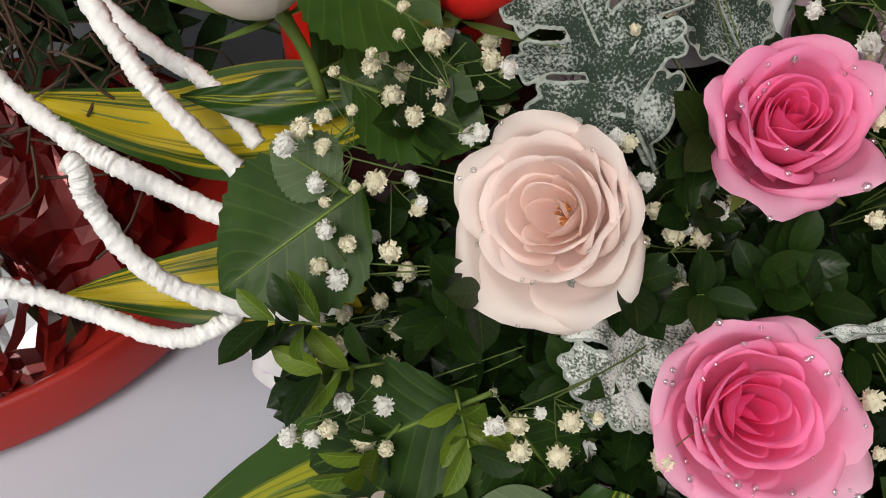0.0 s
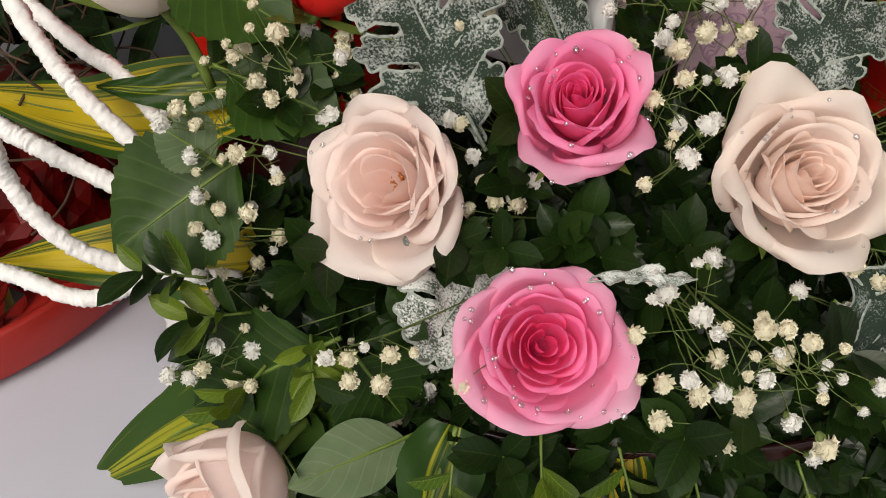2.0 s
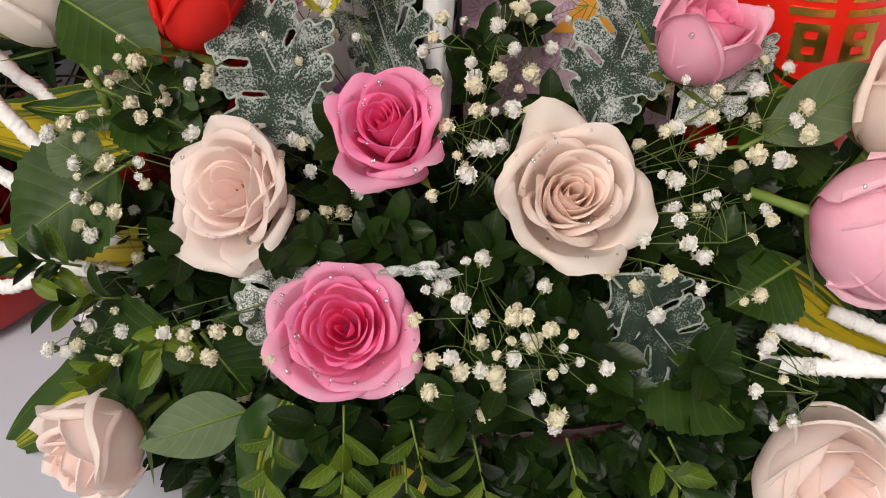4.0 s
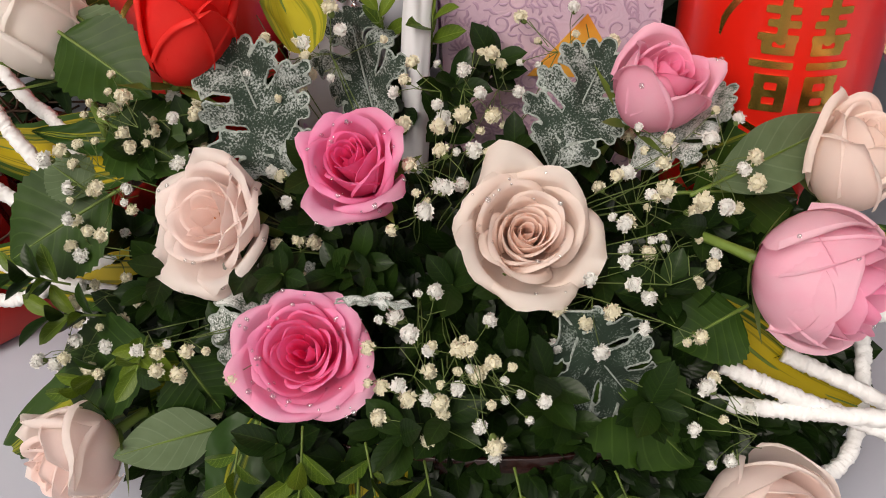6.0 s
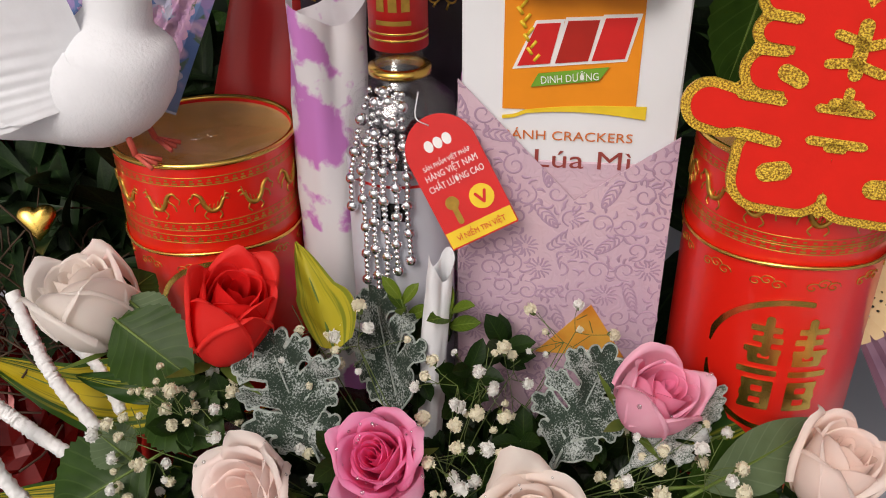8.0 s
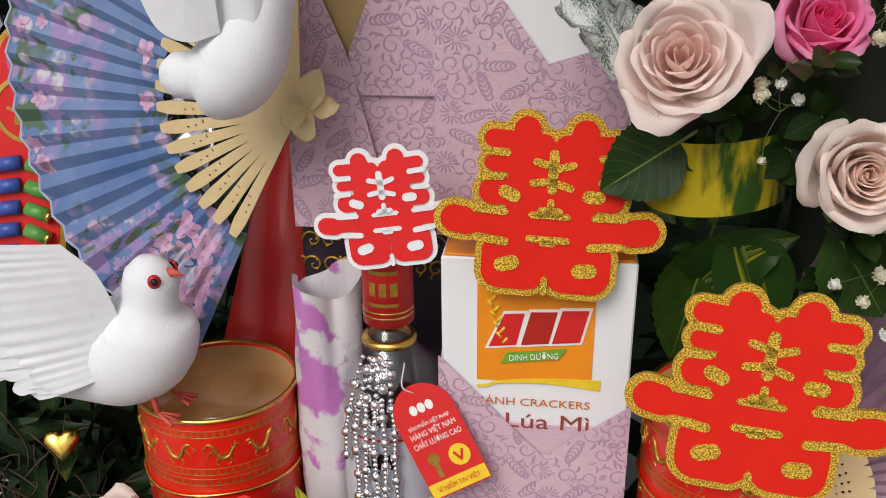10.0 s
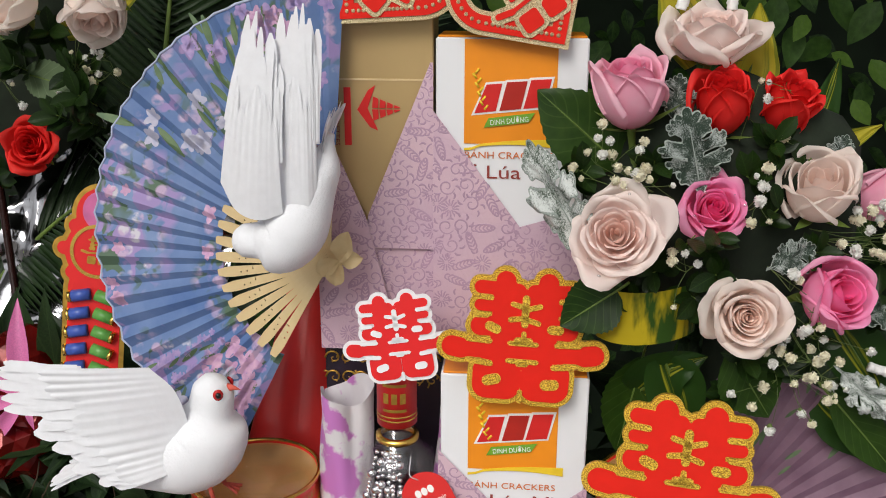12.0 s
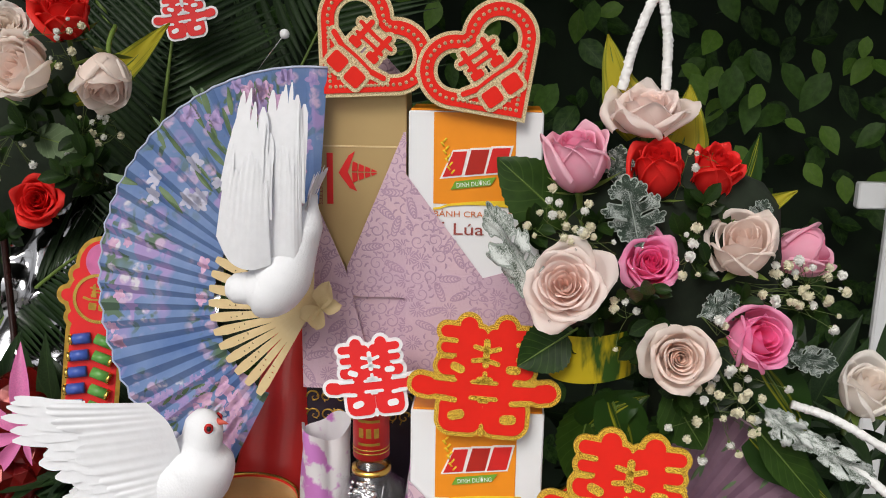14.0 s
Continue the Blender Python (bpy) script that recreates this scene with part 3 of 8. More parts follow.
leaf_mat("leaf_stripe_green", (0.022, 0.060, 0.010), (0.30, 0.31, 0.02), (0.3, 0.3, 0.05), 0.38, 0.2, 5, True, 0.66)
leaf_mat("leaf_stripe_mid", (0.030, 0.070, 0.010), (0.28, 0.29, 0.02), (0.3, 0.3, 0.05), 0.38, 0.2, 5, True, 0.58)
leaf_mat("leaf_yellow", (0.20, 0.23, 0.02), (0.46, 0.40, 0.03), (0.4, 0.38, 0.08), 0.4, 0.25, 5, True, 0.42)
leaf_mat("leaf_hedge", (0.010, 0.032, 0.006), (0.070, 0.150, 0.024), (0.05, 0.10, 0.02), 0.45, 0.15, 6)
leaf_mat("leaf_hedge_young", (0.06, 0.14, 0.018), (0.16, 0.28, 0.045), (0.12, 0.2, 0.05), 0.42, 0.25, 6)
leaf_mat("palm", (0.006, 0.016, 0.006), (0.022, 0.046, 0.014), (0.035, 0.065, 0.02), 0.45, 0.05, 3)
mat("dusty_rib", (0.28, 0.32, 0.29), 0.9, var=0.4, scale=40)
mat("rope_white", (0.80, 0.80, 0.79), 0.75, var=0.04, scale=200, bump=0.6, bscale=350)
# near-black, so the unseen flower cores keep the gaps between leaves dark
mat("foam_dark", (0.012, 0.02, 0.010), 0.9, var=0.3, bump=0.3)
mat("cloth_white", (0.49, 0.50, 0.57), 0.85, var=0.03, scale=8, bump=0.08, bscale=900)
mat("tray_red", (0.30, 0.015, 0.010), 0.35, var=0.15, scale=20, coat=0.2)
mat("tin_red", (0.86, 0.020, 0.010), 0.30, var=0.06, scale=10, coat=0.3, bump=0.03, bscale=60)
mat("gold_foil", (0.80, 0.52, 0.12), 0.25, 1.0, var=0.12, scale=60)
mat("gold_print", (0.55, 0.33, 0.06), 0.35, 0.8, var=0.25, scale=150)
mat("gold_glitter", (0.30, 0.13, 0.006), 0.40, 0.45, scale=1000, col2=(1.0, 0.70, 0.08), sharp=0.10, bump=1.0, bscale=1500)
mat("pale_glitter", (0.40, 0.30, 0.14), 0.45, 0.6, scale=1400, col2=(0.90, 0.78, 0.50), sharp=0.12, bump=1.0, bscale=1500)
mat("felt_red", (0.66, 0.014, 0.006), 0.7, var=0.05, scale=80, bump=0.1, bscale=600, spec=0.25)
mat("sign_red", (0.70, 0.013, 0.014), 0.5, var=0.05, scale=40)
mat("card_white", (0.78, 0.79, 0.81), 0.45, var=0.02, scale=20)
mat("card_grey", (0.55, 0.56, 0.62), 0.5, var=0.03, scale=20)
mat("print_orange", (0.82, 0.27, 0.012), 0.4, var=0.08, scale=25)
mat("print_maroon", (0.42, 0.02, 0.012), 0.4, var=0.1)
mat("print_brown", (0.30, 0.055, 0.045), 0.5, var=0.05)
mat("print_orange_text", (0.62, 0.17, 0.04), 0.5, var=0.05)
mat("print_green", (0.16, 0.36, 0.03), 0.4, var=0.12, scale=60)
mat("print_white", (0.80, 0.80, 0.78), 0.45, var=0.02)
mat("print_yellow", (0.80, 0.56, 0.03), 0.4, var=0.1)
mat("print_red", (0.62, 0.02, 0.018), 0.4, var=0.08)
mat("gold_card", (0.52, 0.37, 0.17), 0.32, 0.35, var=0.08, scale=9)
mat("glass", (0.96, 0.98, 0.98), 0.03, var=0.0)
M["glass"].node_tree.nodes["Principled BSDF"].inputs["Transmission Weight"].default_value = 1.0
mat("silver_bead", (0.82, 0.82, 0.84), 0.12, 1.0, var=0.05)
mat("dark_box", (0.020, 0.014, 0.022), 0.3, var=0.3, scale=30)
# pressed lines darker than the paper: the relief's shading put into colour
mat("lilac_line_shade", (0.44, 0.29, 0.39), 0.45, var=0.12, scale=30)
emboss_mat("emboss_lilac", (0.54, 0.38, 0.49), (0.67, 0.48, 0.53), 78.0)
mat("lilac_wrap", (0.76, 0.74, 0.76), 0.5, scale=24, col2=(0.60, 0.22, 0.58), mid=0.55, sharp=0.02, trans=0.15, bump=0.1, bscale=40)
mat("red_gloss", (0.88, 0.045, 0.040), 0.3, var=0.08, scale=12, bump=0.08, bscale=30)
mat("bird_white", (0.79, 0.80, 0.83), 0.85, var=0.03, scale=60, bump=0.45, bscale=500)
mat("feather_white", (0.84, 0.85, 0.88), 0.75, var=0.03, scale=120, bump=0.12, bscale=250, trans=0.15)
mat("eye_red", (0.45, 0.01, 0.012), 0.2, var=0.1)
mat("eye_black", (0.01, 0.01, 0.01), 0.15, var=0.1)
mat("beak_red", (0.55, 0.09, 0.06), 0.5, var=0.15)
mat("fan_edge", (0.45, 0.50, 0.66), 0.6, var=0.1)
mat("fan_purple", (0.16, 0.08, 0.13), 0.5, scale=18, col2=(0.36, 0.22, 0.30), trans=0.2)
mat("fan_pink", (0.52, 0.35, 0.42), 0.5, scale=18, col2=(0.40, 0.24, 0.34), trans=0.2)
mat("bamboo", (0.62, 0.46, 0.23), 0.5, scale=50, col2=(0.72, 0.57, 0.33), bump=0.1)
mat("bloom_lilac", (0.24, 0.20, 0.46), 0.6, scale=160, col2=(0.50, 0.36, 0.58))
mat("bloom_pink", (0.46, 0.25, 0.46), 0.6, scale=160, col2=(0.68, 0.44, 0.56))
mat("bloom_pale", (0.34, 0.36, 0.52), 0.6, scale=160, col2=(0.54, 0.52, 0.60))
mat("bloom_green", (0.07, 0.13, 0.06), 0.6, scale=90, col2=(0.15, 0.22, 0.10))
mat("ribbon_pink", (0.75, 0.20, 0.45), 0.4, var=0.15, scale=60, trans=0.25)
mat("foil_red", (0.11, 0.005, 0.004), 0.16, 0.3, var=0.6, scale=14, bump=1.0, bscale=14)
mat("foil_silver", (0.62, 0.62, 0.64), 0.15, 1.0, var=0.3, scale=20, bump=1.0, bscale=18)
mat("hedge_gap_shade", (0.006, 0.012, 0.006), 0.9, scale=9, col2=(0.012, 0.026, 0.010))
mat("ground_grey", (0.16, 0.15, 0.14), 0.85, var=0.25, scale=6, bump=0.3, bscale=60)
mat("fence_white", (0.74, 0.75, 0.76), 0.5, var=0.06, scale=6)
mat("lacquer_black", (0.02, 0.006, 0.005), 0.25, var=0.3)
# mirror-like metal for the sheet added to make glints behind the palms
mat("glint_metal", (0.45, 0.45, 0.47), 0.12, 1.0, var=0.5, scale=12, bump=0.5, bscale=25)
mat("twig_brown", (0.06, 0.035, 0.02), 0.8, var=0.3)
mat("orange_print_food", (0.72, 0.22, 0.02), 0.4, scale=40, col2=(0.80, 0.48, 0.08))
mat("cracker_green", (0.10, 0.30, 0.06), 0.35, var=0.15)
mat("cracker_purple", (0.30, 0.06, 0.24), 0.35, var=0.15)
mat("cracker_blue", (0.05, 0.10, 0.40), 0.35, var=0.15)


def film_mat(name, gloss):
    """Thin clear plastic: see-through with a slight shine."""
    m = bpy.data.materials.new(name)
    m.use_nodes = True
    n, l = m.node_tree.nodes, m.node_tree.links
    tr = n.new("ShaderNodeBsdfTransparent")
    gl = n.new("ShaderNodeBsdfGlossy")
    gl.inputs["Roughness"].default_value = 0.06
    mx = n.new("ShaderNodeMixShader")
    mx.inputs[0].default_value = gloss
    l.new(tr.outputs[0], mx.inputs[1])
    l.new(gl.outputs[0], mx.inputs[2])
    l.new(mx.outputs[0], n["Material Output"].inputs[0])
    M[name] = m


film_mat("clear_film", 0.10)
film_mat("water", 0.30)
film_mat("bottle_glass", 0.08)


def fan_print(name, dark, light):
    """Thin fan cloth: streaked blue with soft clusters of printed blossoms and leaves."""
    m = mat(name, dark, 0.6, scale=14, col2=light, trans=0.2, bump=0.08, bscale=700)
    n, l = m.node_tree.nodes, m.node_tree.links
    tc = n.new("ShaderNodeTexCoord")
    base = [k for k in n if k.type == "VALTORGB"][0].outputs[0]

    def noise_fac(scale, lo, hi, detail=3.0, warp=0.0):
        k = n.new("ShaderNodeTexNoise")
        k.inputs["Scale"].default_value = scale
        k.inputs["Detail"].default_value = detail
        k.inputs["Distortion"].default_value = warp
        l.new(tc.outputs["Object"], k.inputs["Vector"])
        r = n.new("ShaderNodeMapRange")
        r.inputs[1].default_value, r.inputs[2].default_value = lo, hi
        l.new(k.outputs[0], r.inputs[0])
        return r.outputs[0]

    def blend(fac, under, over):
        k = n.new("ShaderNodeMixRGB")
        l.new(fac, k.inputs[0])
        l.new(under, k.inputs[1])
        if isinstance(over, tuple):
            k.inputs[2].default_value = (*over, 1)
        else:
            l.new(over, k.inputs[2])
        return k.outputs[0]

    def times(a, b):
        k = n.new("ShaderNodeMath")
        k.operation = "MULTIPLY"
        l.new(a, k.inputs[0])
        l.new(b, k.inputs[1])
        return k.outputs[0]

    patch = noise_fac(11, 0.45, 0.54)
    col = blend(times(noise_fac(34, 0.55, 0.60, 2, 1.5), patch), base, (0.10, 0.17, 0.11))
    col = blend(times(noise_fac(48, 0.52, 0.57, 2, 0.8), noise_fac(12, 0.49, 0.56)), col, (0.36, 0.27, 0.54))
    vo = n.new("ShaderNodeTexVoronoi")
    vo.inputs["Scale"].default_value = 62
    l.new(tc.outputs["Object"], vo.inputs["Vector"])
    r = n.new("ShaderNodeMapRange")
    r.inputs[1].default_value, r.inputs[2].default_value = 0.42, 0.30
    l.new(vo.outputs["Distance"], r.inputs[0])
    col = blend(times(times(r.outputs[0], patch), noise_fac(90, 0.40, 0.55)), col, (0.56, 0.42, 0.60))
    col = blend(times(times(r.outputs[0], noise_fac(13, 0.56, 0.60)), noise_fac(140, 0.42, 0.55)), col, (0.64, 0.62, 0.68))
    for node in n:
        if node.type == "BSDF_PRINCIPLED":
            l.new(col, node.inputs["Base Color"])
        if node.type == "BSDF_TRANSLUCENT":
            l.new(col, node.inputs[0])
    return m


fan_print("fan_blue", (0.05, 0.13, 0.36), (0.24, 0.34, 0.56))
mat("tin_lining", (0.78, 0.44, 0.16), 0.32, 0.3, var=0.15, scale=20)
mat("sky_block_cloth", (0.30, 0.31, 0.32), 0.8, var=0.06, scale=3)


def dust_mat(name, green, white, mid, soft):
    """Felted silver leaf: fine pale down that lies thicker in patches."""
    m = mat(name, green, 0.9, scale=75, col2=white, bump=0.3, bscale=60)
    n, l = m.node_tree.nodes, m.node_tree.links
    tc = n.new("ShaderNodeTexCoord")
    ramp = [k for k in n if k.type == "VALTORGB"][0]
    fine = [k for k in n if k.type == "TEX_NOISE"][0]
    big = n.new("ShaderNodeTexNoise")
    big.inputs["Scale"].default_value = 5
    big.inputs["Detail"].default_value = 6
    l.new(tc.outputs["Object"], big.inputs["Vector"])
    ad = n.new("ShaderNodeMath")
    ad.operation = "MULTIPLY_ADD"
    ad.inputs[1].default_value = 1.1
    l.new(big.outputs[0], ad.inputs[0])
    l.new(fine.outputs[0], ad.inputs[2])
    ramp.color_ramp.elements[0].position = mid - soft
    ramp.color_ramp.elements[1].position = mid + soft
    ha = n.new("ShaderNodeMath")
    ha.operation = "MULTIPLY"
    ha.inputs[1].default_value = 0.5
    l.new(ad.outputs[0], ha.inputs[0])
    l.new(ha.outputs[0], ramp.inputs[0])


dust_mat("dusty", (0.018, 0.034, 0.022), (0.40, 0.44, 0.42), 0.585, 0.07)
dust_mat("dusty_pale", (0.06, 0.085, 0.06), (0.60, 0.63, 0.61), 0.51, 0.06)
dust_mat("dusty_dark", (0.014, 0.030, 0.018), (0.30, 0.35, 0.32), 0.635, 0.08)
BLOOM = [blossom_mesh("blossom", k, 0.0052) for k in range(7)]
DROP = [droplet_mesh()]
SMALL = [leaf_mesh("leaf", M["leaf_dark"], 1.0, 0.52, 0.58, 0.6, 0.16, 0.18, nu=4, nv=6, seed=k) for k in range(3)]
LIME = [leaf_mesh("leaf", M["leaf_lime"], 1.0, 0.44, 0.6, 0.6, 0.22, 0.22, nu=4, nv=7, seed=k) for k in range(2)] + [leaf_mesh("leaf", M["leaf_dark"], 1.0, 0.48, 0.6, 0.6, 0.2, 0.2, nu=4, nv=7, seed=9)]
DUSTY = [dusty_mesh("blade", 1.0, 0.90, k) for k in (3, 8)]
DUSTY_RIM = [dusty_mesh("margin", 1.0, 0.90, k, True) for k in (3, 8)]
# ---- ground, table, hedge ----
def sheet(name, half, z, material, label):
    me = to_mesh(name, [(-half, -half, 0), (half, -half, 0), (half, half, 0), (-half, half, 0)], [(0, 1, 2, 3)], [material])
    return solid(name, me, label, "ground", Matrix.Translation((0, 0, z)), kind="structure")


sheet("ground", 400, 0.0, M["ground_grey"], "grey paved yard under the table")

TABLE = 0.80


def table():
    ob = thing("table", pose(0.1, 0.55, 0), "long table draped in a plain white cloth", "table")
    part("tabletop", box_mesh("tabletop", (-1.1, -0.5, TABLE - 0.03), (1.3, 0.42, TABLE - 0.004), [M["tray_red"]], 0.004), ob)
    for x in (-1.0, 1.2):
        for y in (-0.42, 0.34):
            part("leg", box_mesh("leg", (x - 0.025, y - 0.025, 0.0), (x + 0.025, y + 0.025, TABLE - 0.03), [M["tray_red"]], 0.003), ob)
    # the cloth, with soft folds on the top and a hanging skirt
    v, f = [], []
    nx, ny = 90, 60
    for j in range(ny + 1):
        for i in range(nx + 1):
            x = -1.16 + 2.52 * i / nx
            y = -0.62 + 1.10 * j / ny
            z = TABLE + 0.0025 * noise.noise((x * 9, y * 9, 0.3)) + 0.0012 * math.sin(x * 40 + y * 18)
            over = max(0.0, -0.52 - y, y - 0.44, -1.12 - x, x - 1.32)
            if over > 0:
                z -= over * 6.0
                y = max(-0.53, min(0.45, y)) + 0.015 * math.sin(x * 30)
            v.append((x, y, z))
    for j in range(ny):
        for i in range(nx):
            a = j * (nx + 1) + i
            f.append((a, a + 1, a + nx + 2, a + nx + 1))
    cl = solid("tablecloth", to_mesh("tablecloth", v, f, [M["cloth_white"]]), "plain white tablecloth with soft folds over the table", "tablecloth", pose(0.1, 0.55, 0))
    return ob


table()


TX, TY, TRR = -0.332, 0.447, 0.186


def gift_tray(cx, cy, R, label, z=TABLE + 0.004, deep=1.0):
    ob = thing("gift_tray", pose(cx, cy, z) @ Matrix.Diagonal((1, deep, 1, 1)), label, "tray", "red lacquer trays")
    v, f = [], []
    lathe([(0.0, 0.0), (R * 0.96, 0.0), (R - 0.001, 0.006), (R - 0.007, 0.010), (0.0, 0.008)], 72, v, f)
    part("base", to_mesh("base", v, f, [M["tray_red"]]), ob)
    v, f = [], []
    lathe([(R - 0.0005, 0.0065), (R + 0.004, 0.040), (R + 0.001, 0.043), (R - 0.004, 0.040), (R - 0.0065, 0.0105)], 72, v, f)
    part("rim", to_mesh("rim", v, f, [M["tray_red"]]), ob)
    return ob


gift_tray(0.16, 0.475, 0.30, "oval red lacquer gift tray under the tins and boxes", deep=0.58)
gift_tray(TX, TY, TRR, "round red lacquer tray of foil-wrapped gifts on the cloth")


def riser():
    """The covered block inside the tray on which tins and boxes stand; unseen, near-black as shade."""
    v, f = [], []
    lathe([(0.0, 0.0), (0.20, 0.0), (0.20, 0.125), (0.197, 0.13), (0.0, 0.13)], 48, v, f)
    # coloured near-black so the gaps in the foliage look shaded
    return solid("gift_stand", to_mesh("gift_stand", v, f, [M["lacquer_black"]]), "unseen stand under the tins and boxes, coloured near-black as shade", "stand", pose(0.16, 0.475, TABLE + 0.012) @ Matrix.Diagonal((1.32, 0.72, 1, 1)))


riser()
STAND = TABLE + 0.1425


def hedge():
    ob = thing("hedge", pose(0.5, 1.7, 0), "tall dark green leafy hedge behind the table", "hedge")
    # near-black sheet painted as the shade between the hedge's leaves
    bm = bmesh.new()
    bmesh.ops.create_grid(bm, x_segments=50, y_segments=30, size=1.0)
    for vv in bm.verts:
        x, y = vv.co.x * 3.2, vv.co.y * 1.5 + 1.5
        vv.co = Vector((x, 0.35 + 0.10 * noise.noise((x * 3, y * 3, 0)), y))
    part("shade", from_bm("shade", bm, [M["hedge_gap_shade"]], True), ob)
    big = leaf_mesh("leaf", M["leaf_hedge"], 0.075, 0.042, 0.4, 0.9, 0.1, 0.15, nu=4, nv=7)
    young = leaf_mesh("leaf", M["leaf_hedge_young"], 0.060, 0.036, 0.4, 0.9, 0.1, 0.15, nu=4, nv=7)
    r = random.Random(5)
    verts, faces, uvs = [], [], []
    src = [vv.co.copy() for vv in big.vertices]
    sf = [tuple(p.vertices) for p in big.polygons]
    su = {}
    for lp in big.loops:
        su[lp.vertex_index] = tuple(big.uv_layers[0].data[lp.index].uv)
    for k in range(3000):
        x, z = r.uniform(-2.6, 2.6), r.uniform(0.1, 2.9)
        y = 0.30 - 0.26 * r.random() ** 2 + 0.14 * noise.noise((x * 3, z * 3, 0))
        m = lay((x, y, z), (r.uniform(-1, 1), r.uniform(-0.5, 0.2), r.uniform(-1.3, 0.1)), (r.uniform(-0.6, 0.6), -1, r.uniform(0.1, 1.2)), r.uniform(0.6, 1.25))
        b = len(verts)
        verts += [m @ c for c in src]
        faces += [tuple(i + b for i in q) for q in sf]
        uvs += [su[i] for i in range(len(src))]
    mass = part("foliage", to_mesh("foliage", verts, faces, [M["leaf_hedge"]], uvs=uvs), ob)
    mass["kind"] = "stuff"
    # the leaves that stand out in front
    for k in range(280):
        cx = r.uniform(-0.9, 0.8)
        cz = r.uniform(1.15, 2.05)
        y = 0.03 - 0.18 * r.random()
        part("leaf", young if r.random() < 0.5 else big, ob,
             lay((cx, y, cz), (r.uniform(-0.9, 0.9), r.uniform(-0.5, 0.1), r.uniform(-1.4, -0.1)), (r.uniform(-0.4, 0.4), -1, r.uniform(0.2, 0.9)), r.uniform(0.8, 1.35)))
    return ob


hedge()


def awning():
    """An added cloth roof, out of view, that shades the table and the hedge."""
    bm = bmesh.new()
    bmesh.ops.create_grid(bm, x_segments=24, y_segments=12, size=1.0)
    for v in bm.verts:
        v.co = Vector((v.co.x * 3.4, v.co.y * 1.7, 0.05 * math.cos(v.co.x * 9)))
    bmesh.ops.solidify(bm, geom=list(bm.faces), thickness=0.004)
    ob = thing("awning", pose(0.3, 1.35, 2.95), "unseen grey cloth roof added to block overhead sky light", "awning", kind="structure")
    part("cloth", from_bm("cloth", bm, [M["sky_block_cloth"]], True), ob)
    for x in (-3.2, 3.2):
        for y in (-1.6, 1.6):
            vv, ff = tube([Vector((x, y, -2.95)), Vector((x, y, 0.0))], 0.025, 10)
            part("pole", to_mesh("pole", vv, ff, [M["fence_white"]]), ob)
    return ob


# added out of view to cut the light from straight above
awning()

# ---- the flower arrangement in front ----
SLOPE = Matrix.Translation((0.16, 0.262, 0.905)) @ pose(0, 0, 0, 40, 0, 0)


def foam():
    # unseen core added to stop the view through the leaves
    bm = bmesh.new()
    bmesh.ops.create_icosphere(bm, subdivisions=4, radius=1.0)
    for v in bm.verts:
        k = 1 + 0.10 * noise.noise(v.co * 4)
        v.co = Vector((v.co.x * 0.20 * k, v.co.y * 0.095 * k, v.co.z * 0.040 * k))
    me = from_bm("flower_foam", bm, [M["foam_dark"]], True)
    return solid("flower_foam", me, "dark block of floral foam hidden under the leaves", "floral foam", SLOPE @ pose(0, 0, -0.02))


foam()


def basket():
    """The low dark basket that holds the foam on the tray."""
    v, f = [], []
    lathe([(0, 0), (0.085, 0), (0.105, 0.07), (0.101, 0.07), (0.08, 0.006), (0, 0.006)], 40, v, f)
    return solid("flower_basket", to_mesh("flower_basket", v, f, [M["lacquer_black"]]), "low dark basket holding the flower foam", "basket", pose(0.16, 0.27, TABLE + 0.013) @ Matrix.Diagonal((1.6, 0.8, 1, 1)))


basket()

CREAM = "fully open cream rose with blush heart and water drops"
rose((0.030, 0.250, 0.992), (-0.42, -0.62, 0.66), 0.040, 0.036, 28, OPEN, M["petal_cream"], CREAM, 1, drops=90, outer=(8, 62, 118, 172, 228, 268, 318), stamens=True)
rose((0.112, 0.255, 1.027), (-0.12, -0.60, 0.79), 0.031, 0.044, 24, HALF, M["petal_pink"], "bright pink half-open rose with tight spiral heart", 2, drops=60, outer=(75, 20, 178, 262, 305))
rose((0.096, 0.183, 0.960), (0.02, -0.66, 0.75), 0.036, 0.034, 28, FOLD, M["petal_pink"], "fully open bright pink rose beaded with rain drops", 3, drops=110, outer=(88, 35, 160, 205, 255, 315, 350))
rose((0.204, 0.236, 0.999), (0.10, -0.68, 0.72), 0.0385, 0.042, 24, HALF, M["petal_blush"], "half-open blush cream rose with spiral heart", 4, drops=60, outer=(52, 125, 205, 265, 340, 90))
rose((0.270, 0.290, 1.060), (0.42, -0.30, 0.86), 0.023, 0.044, 16, BUD, M["petal_pale_pink"], "pale pink rosebud with curled outer petals", 5, drops=6)
rose((0.352, 0.216, 0.989), (0.80, -0.58, 0.08), 0.034, 0.052, 26, FULL, M["petal_pale_pink"], "pink rose seen from its side, heart facing outward", 6, drops=8)
rose((0.371, 0.280, 1.031), (0.28, -0.15, 0.95), 0.026, 0.050, 18, BUD, M["petal_blush"], "blush cream rosebud beside the red tin", 7)
rose((-0.047, 0.166, 0.878), (-0.52, -0.72, 0.05), 0.032, 0.046, 22, HALF, M["petal_cream"], "small cream rose low at the edge of the arrangement", 8)
rose((0.338, 0.172, 0.866), (0.35, -0.75, 0.40), 0.037, 0.046, 22, FULL, M["petal_cream"], "cream rose low in front of the arrangement", 9)
rose((-0.084, 0.326, 1.080), (-0.25, -0.10, 0.95), 0.031, 0.060, 18, BUD, M["petal_white"], "ivory white rosebud on a leafy stem", 10)
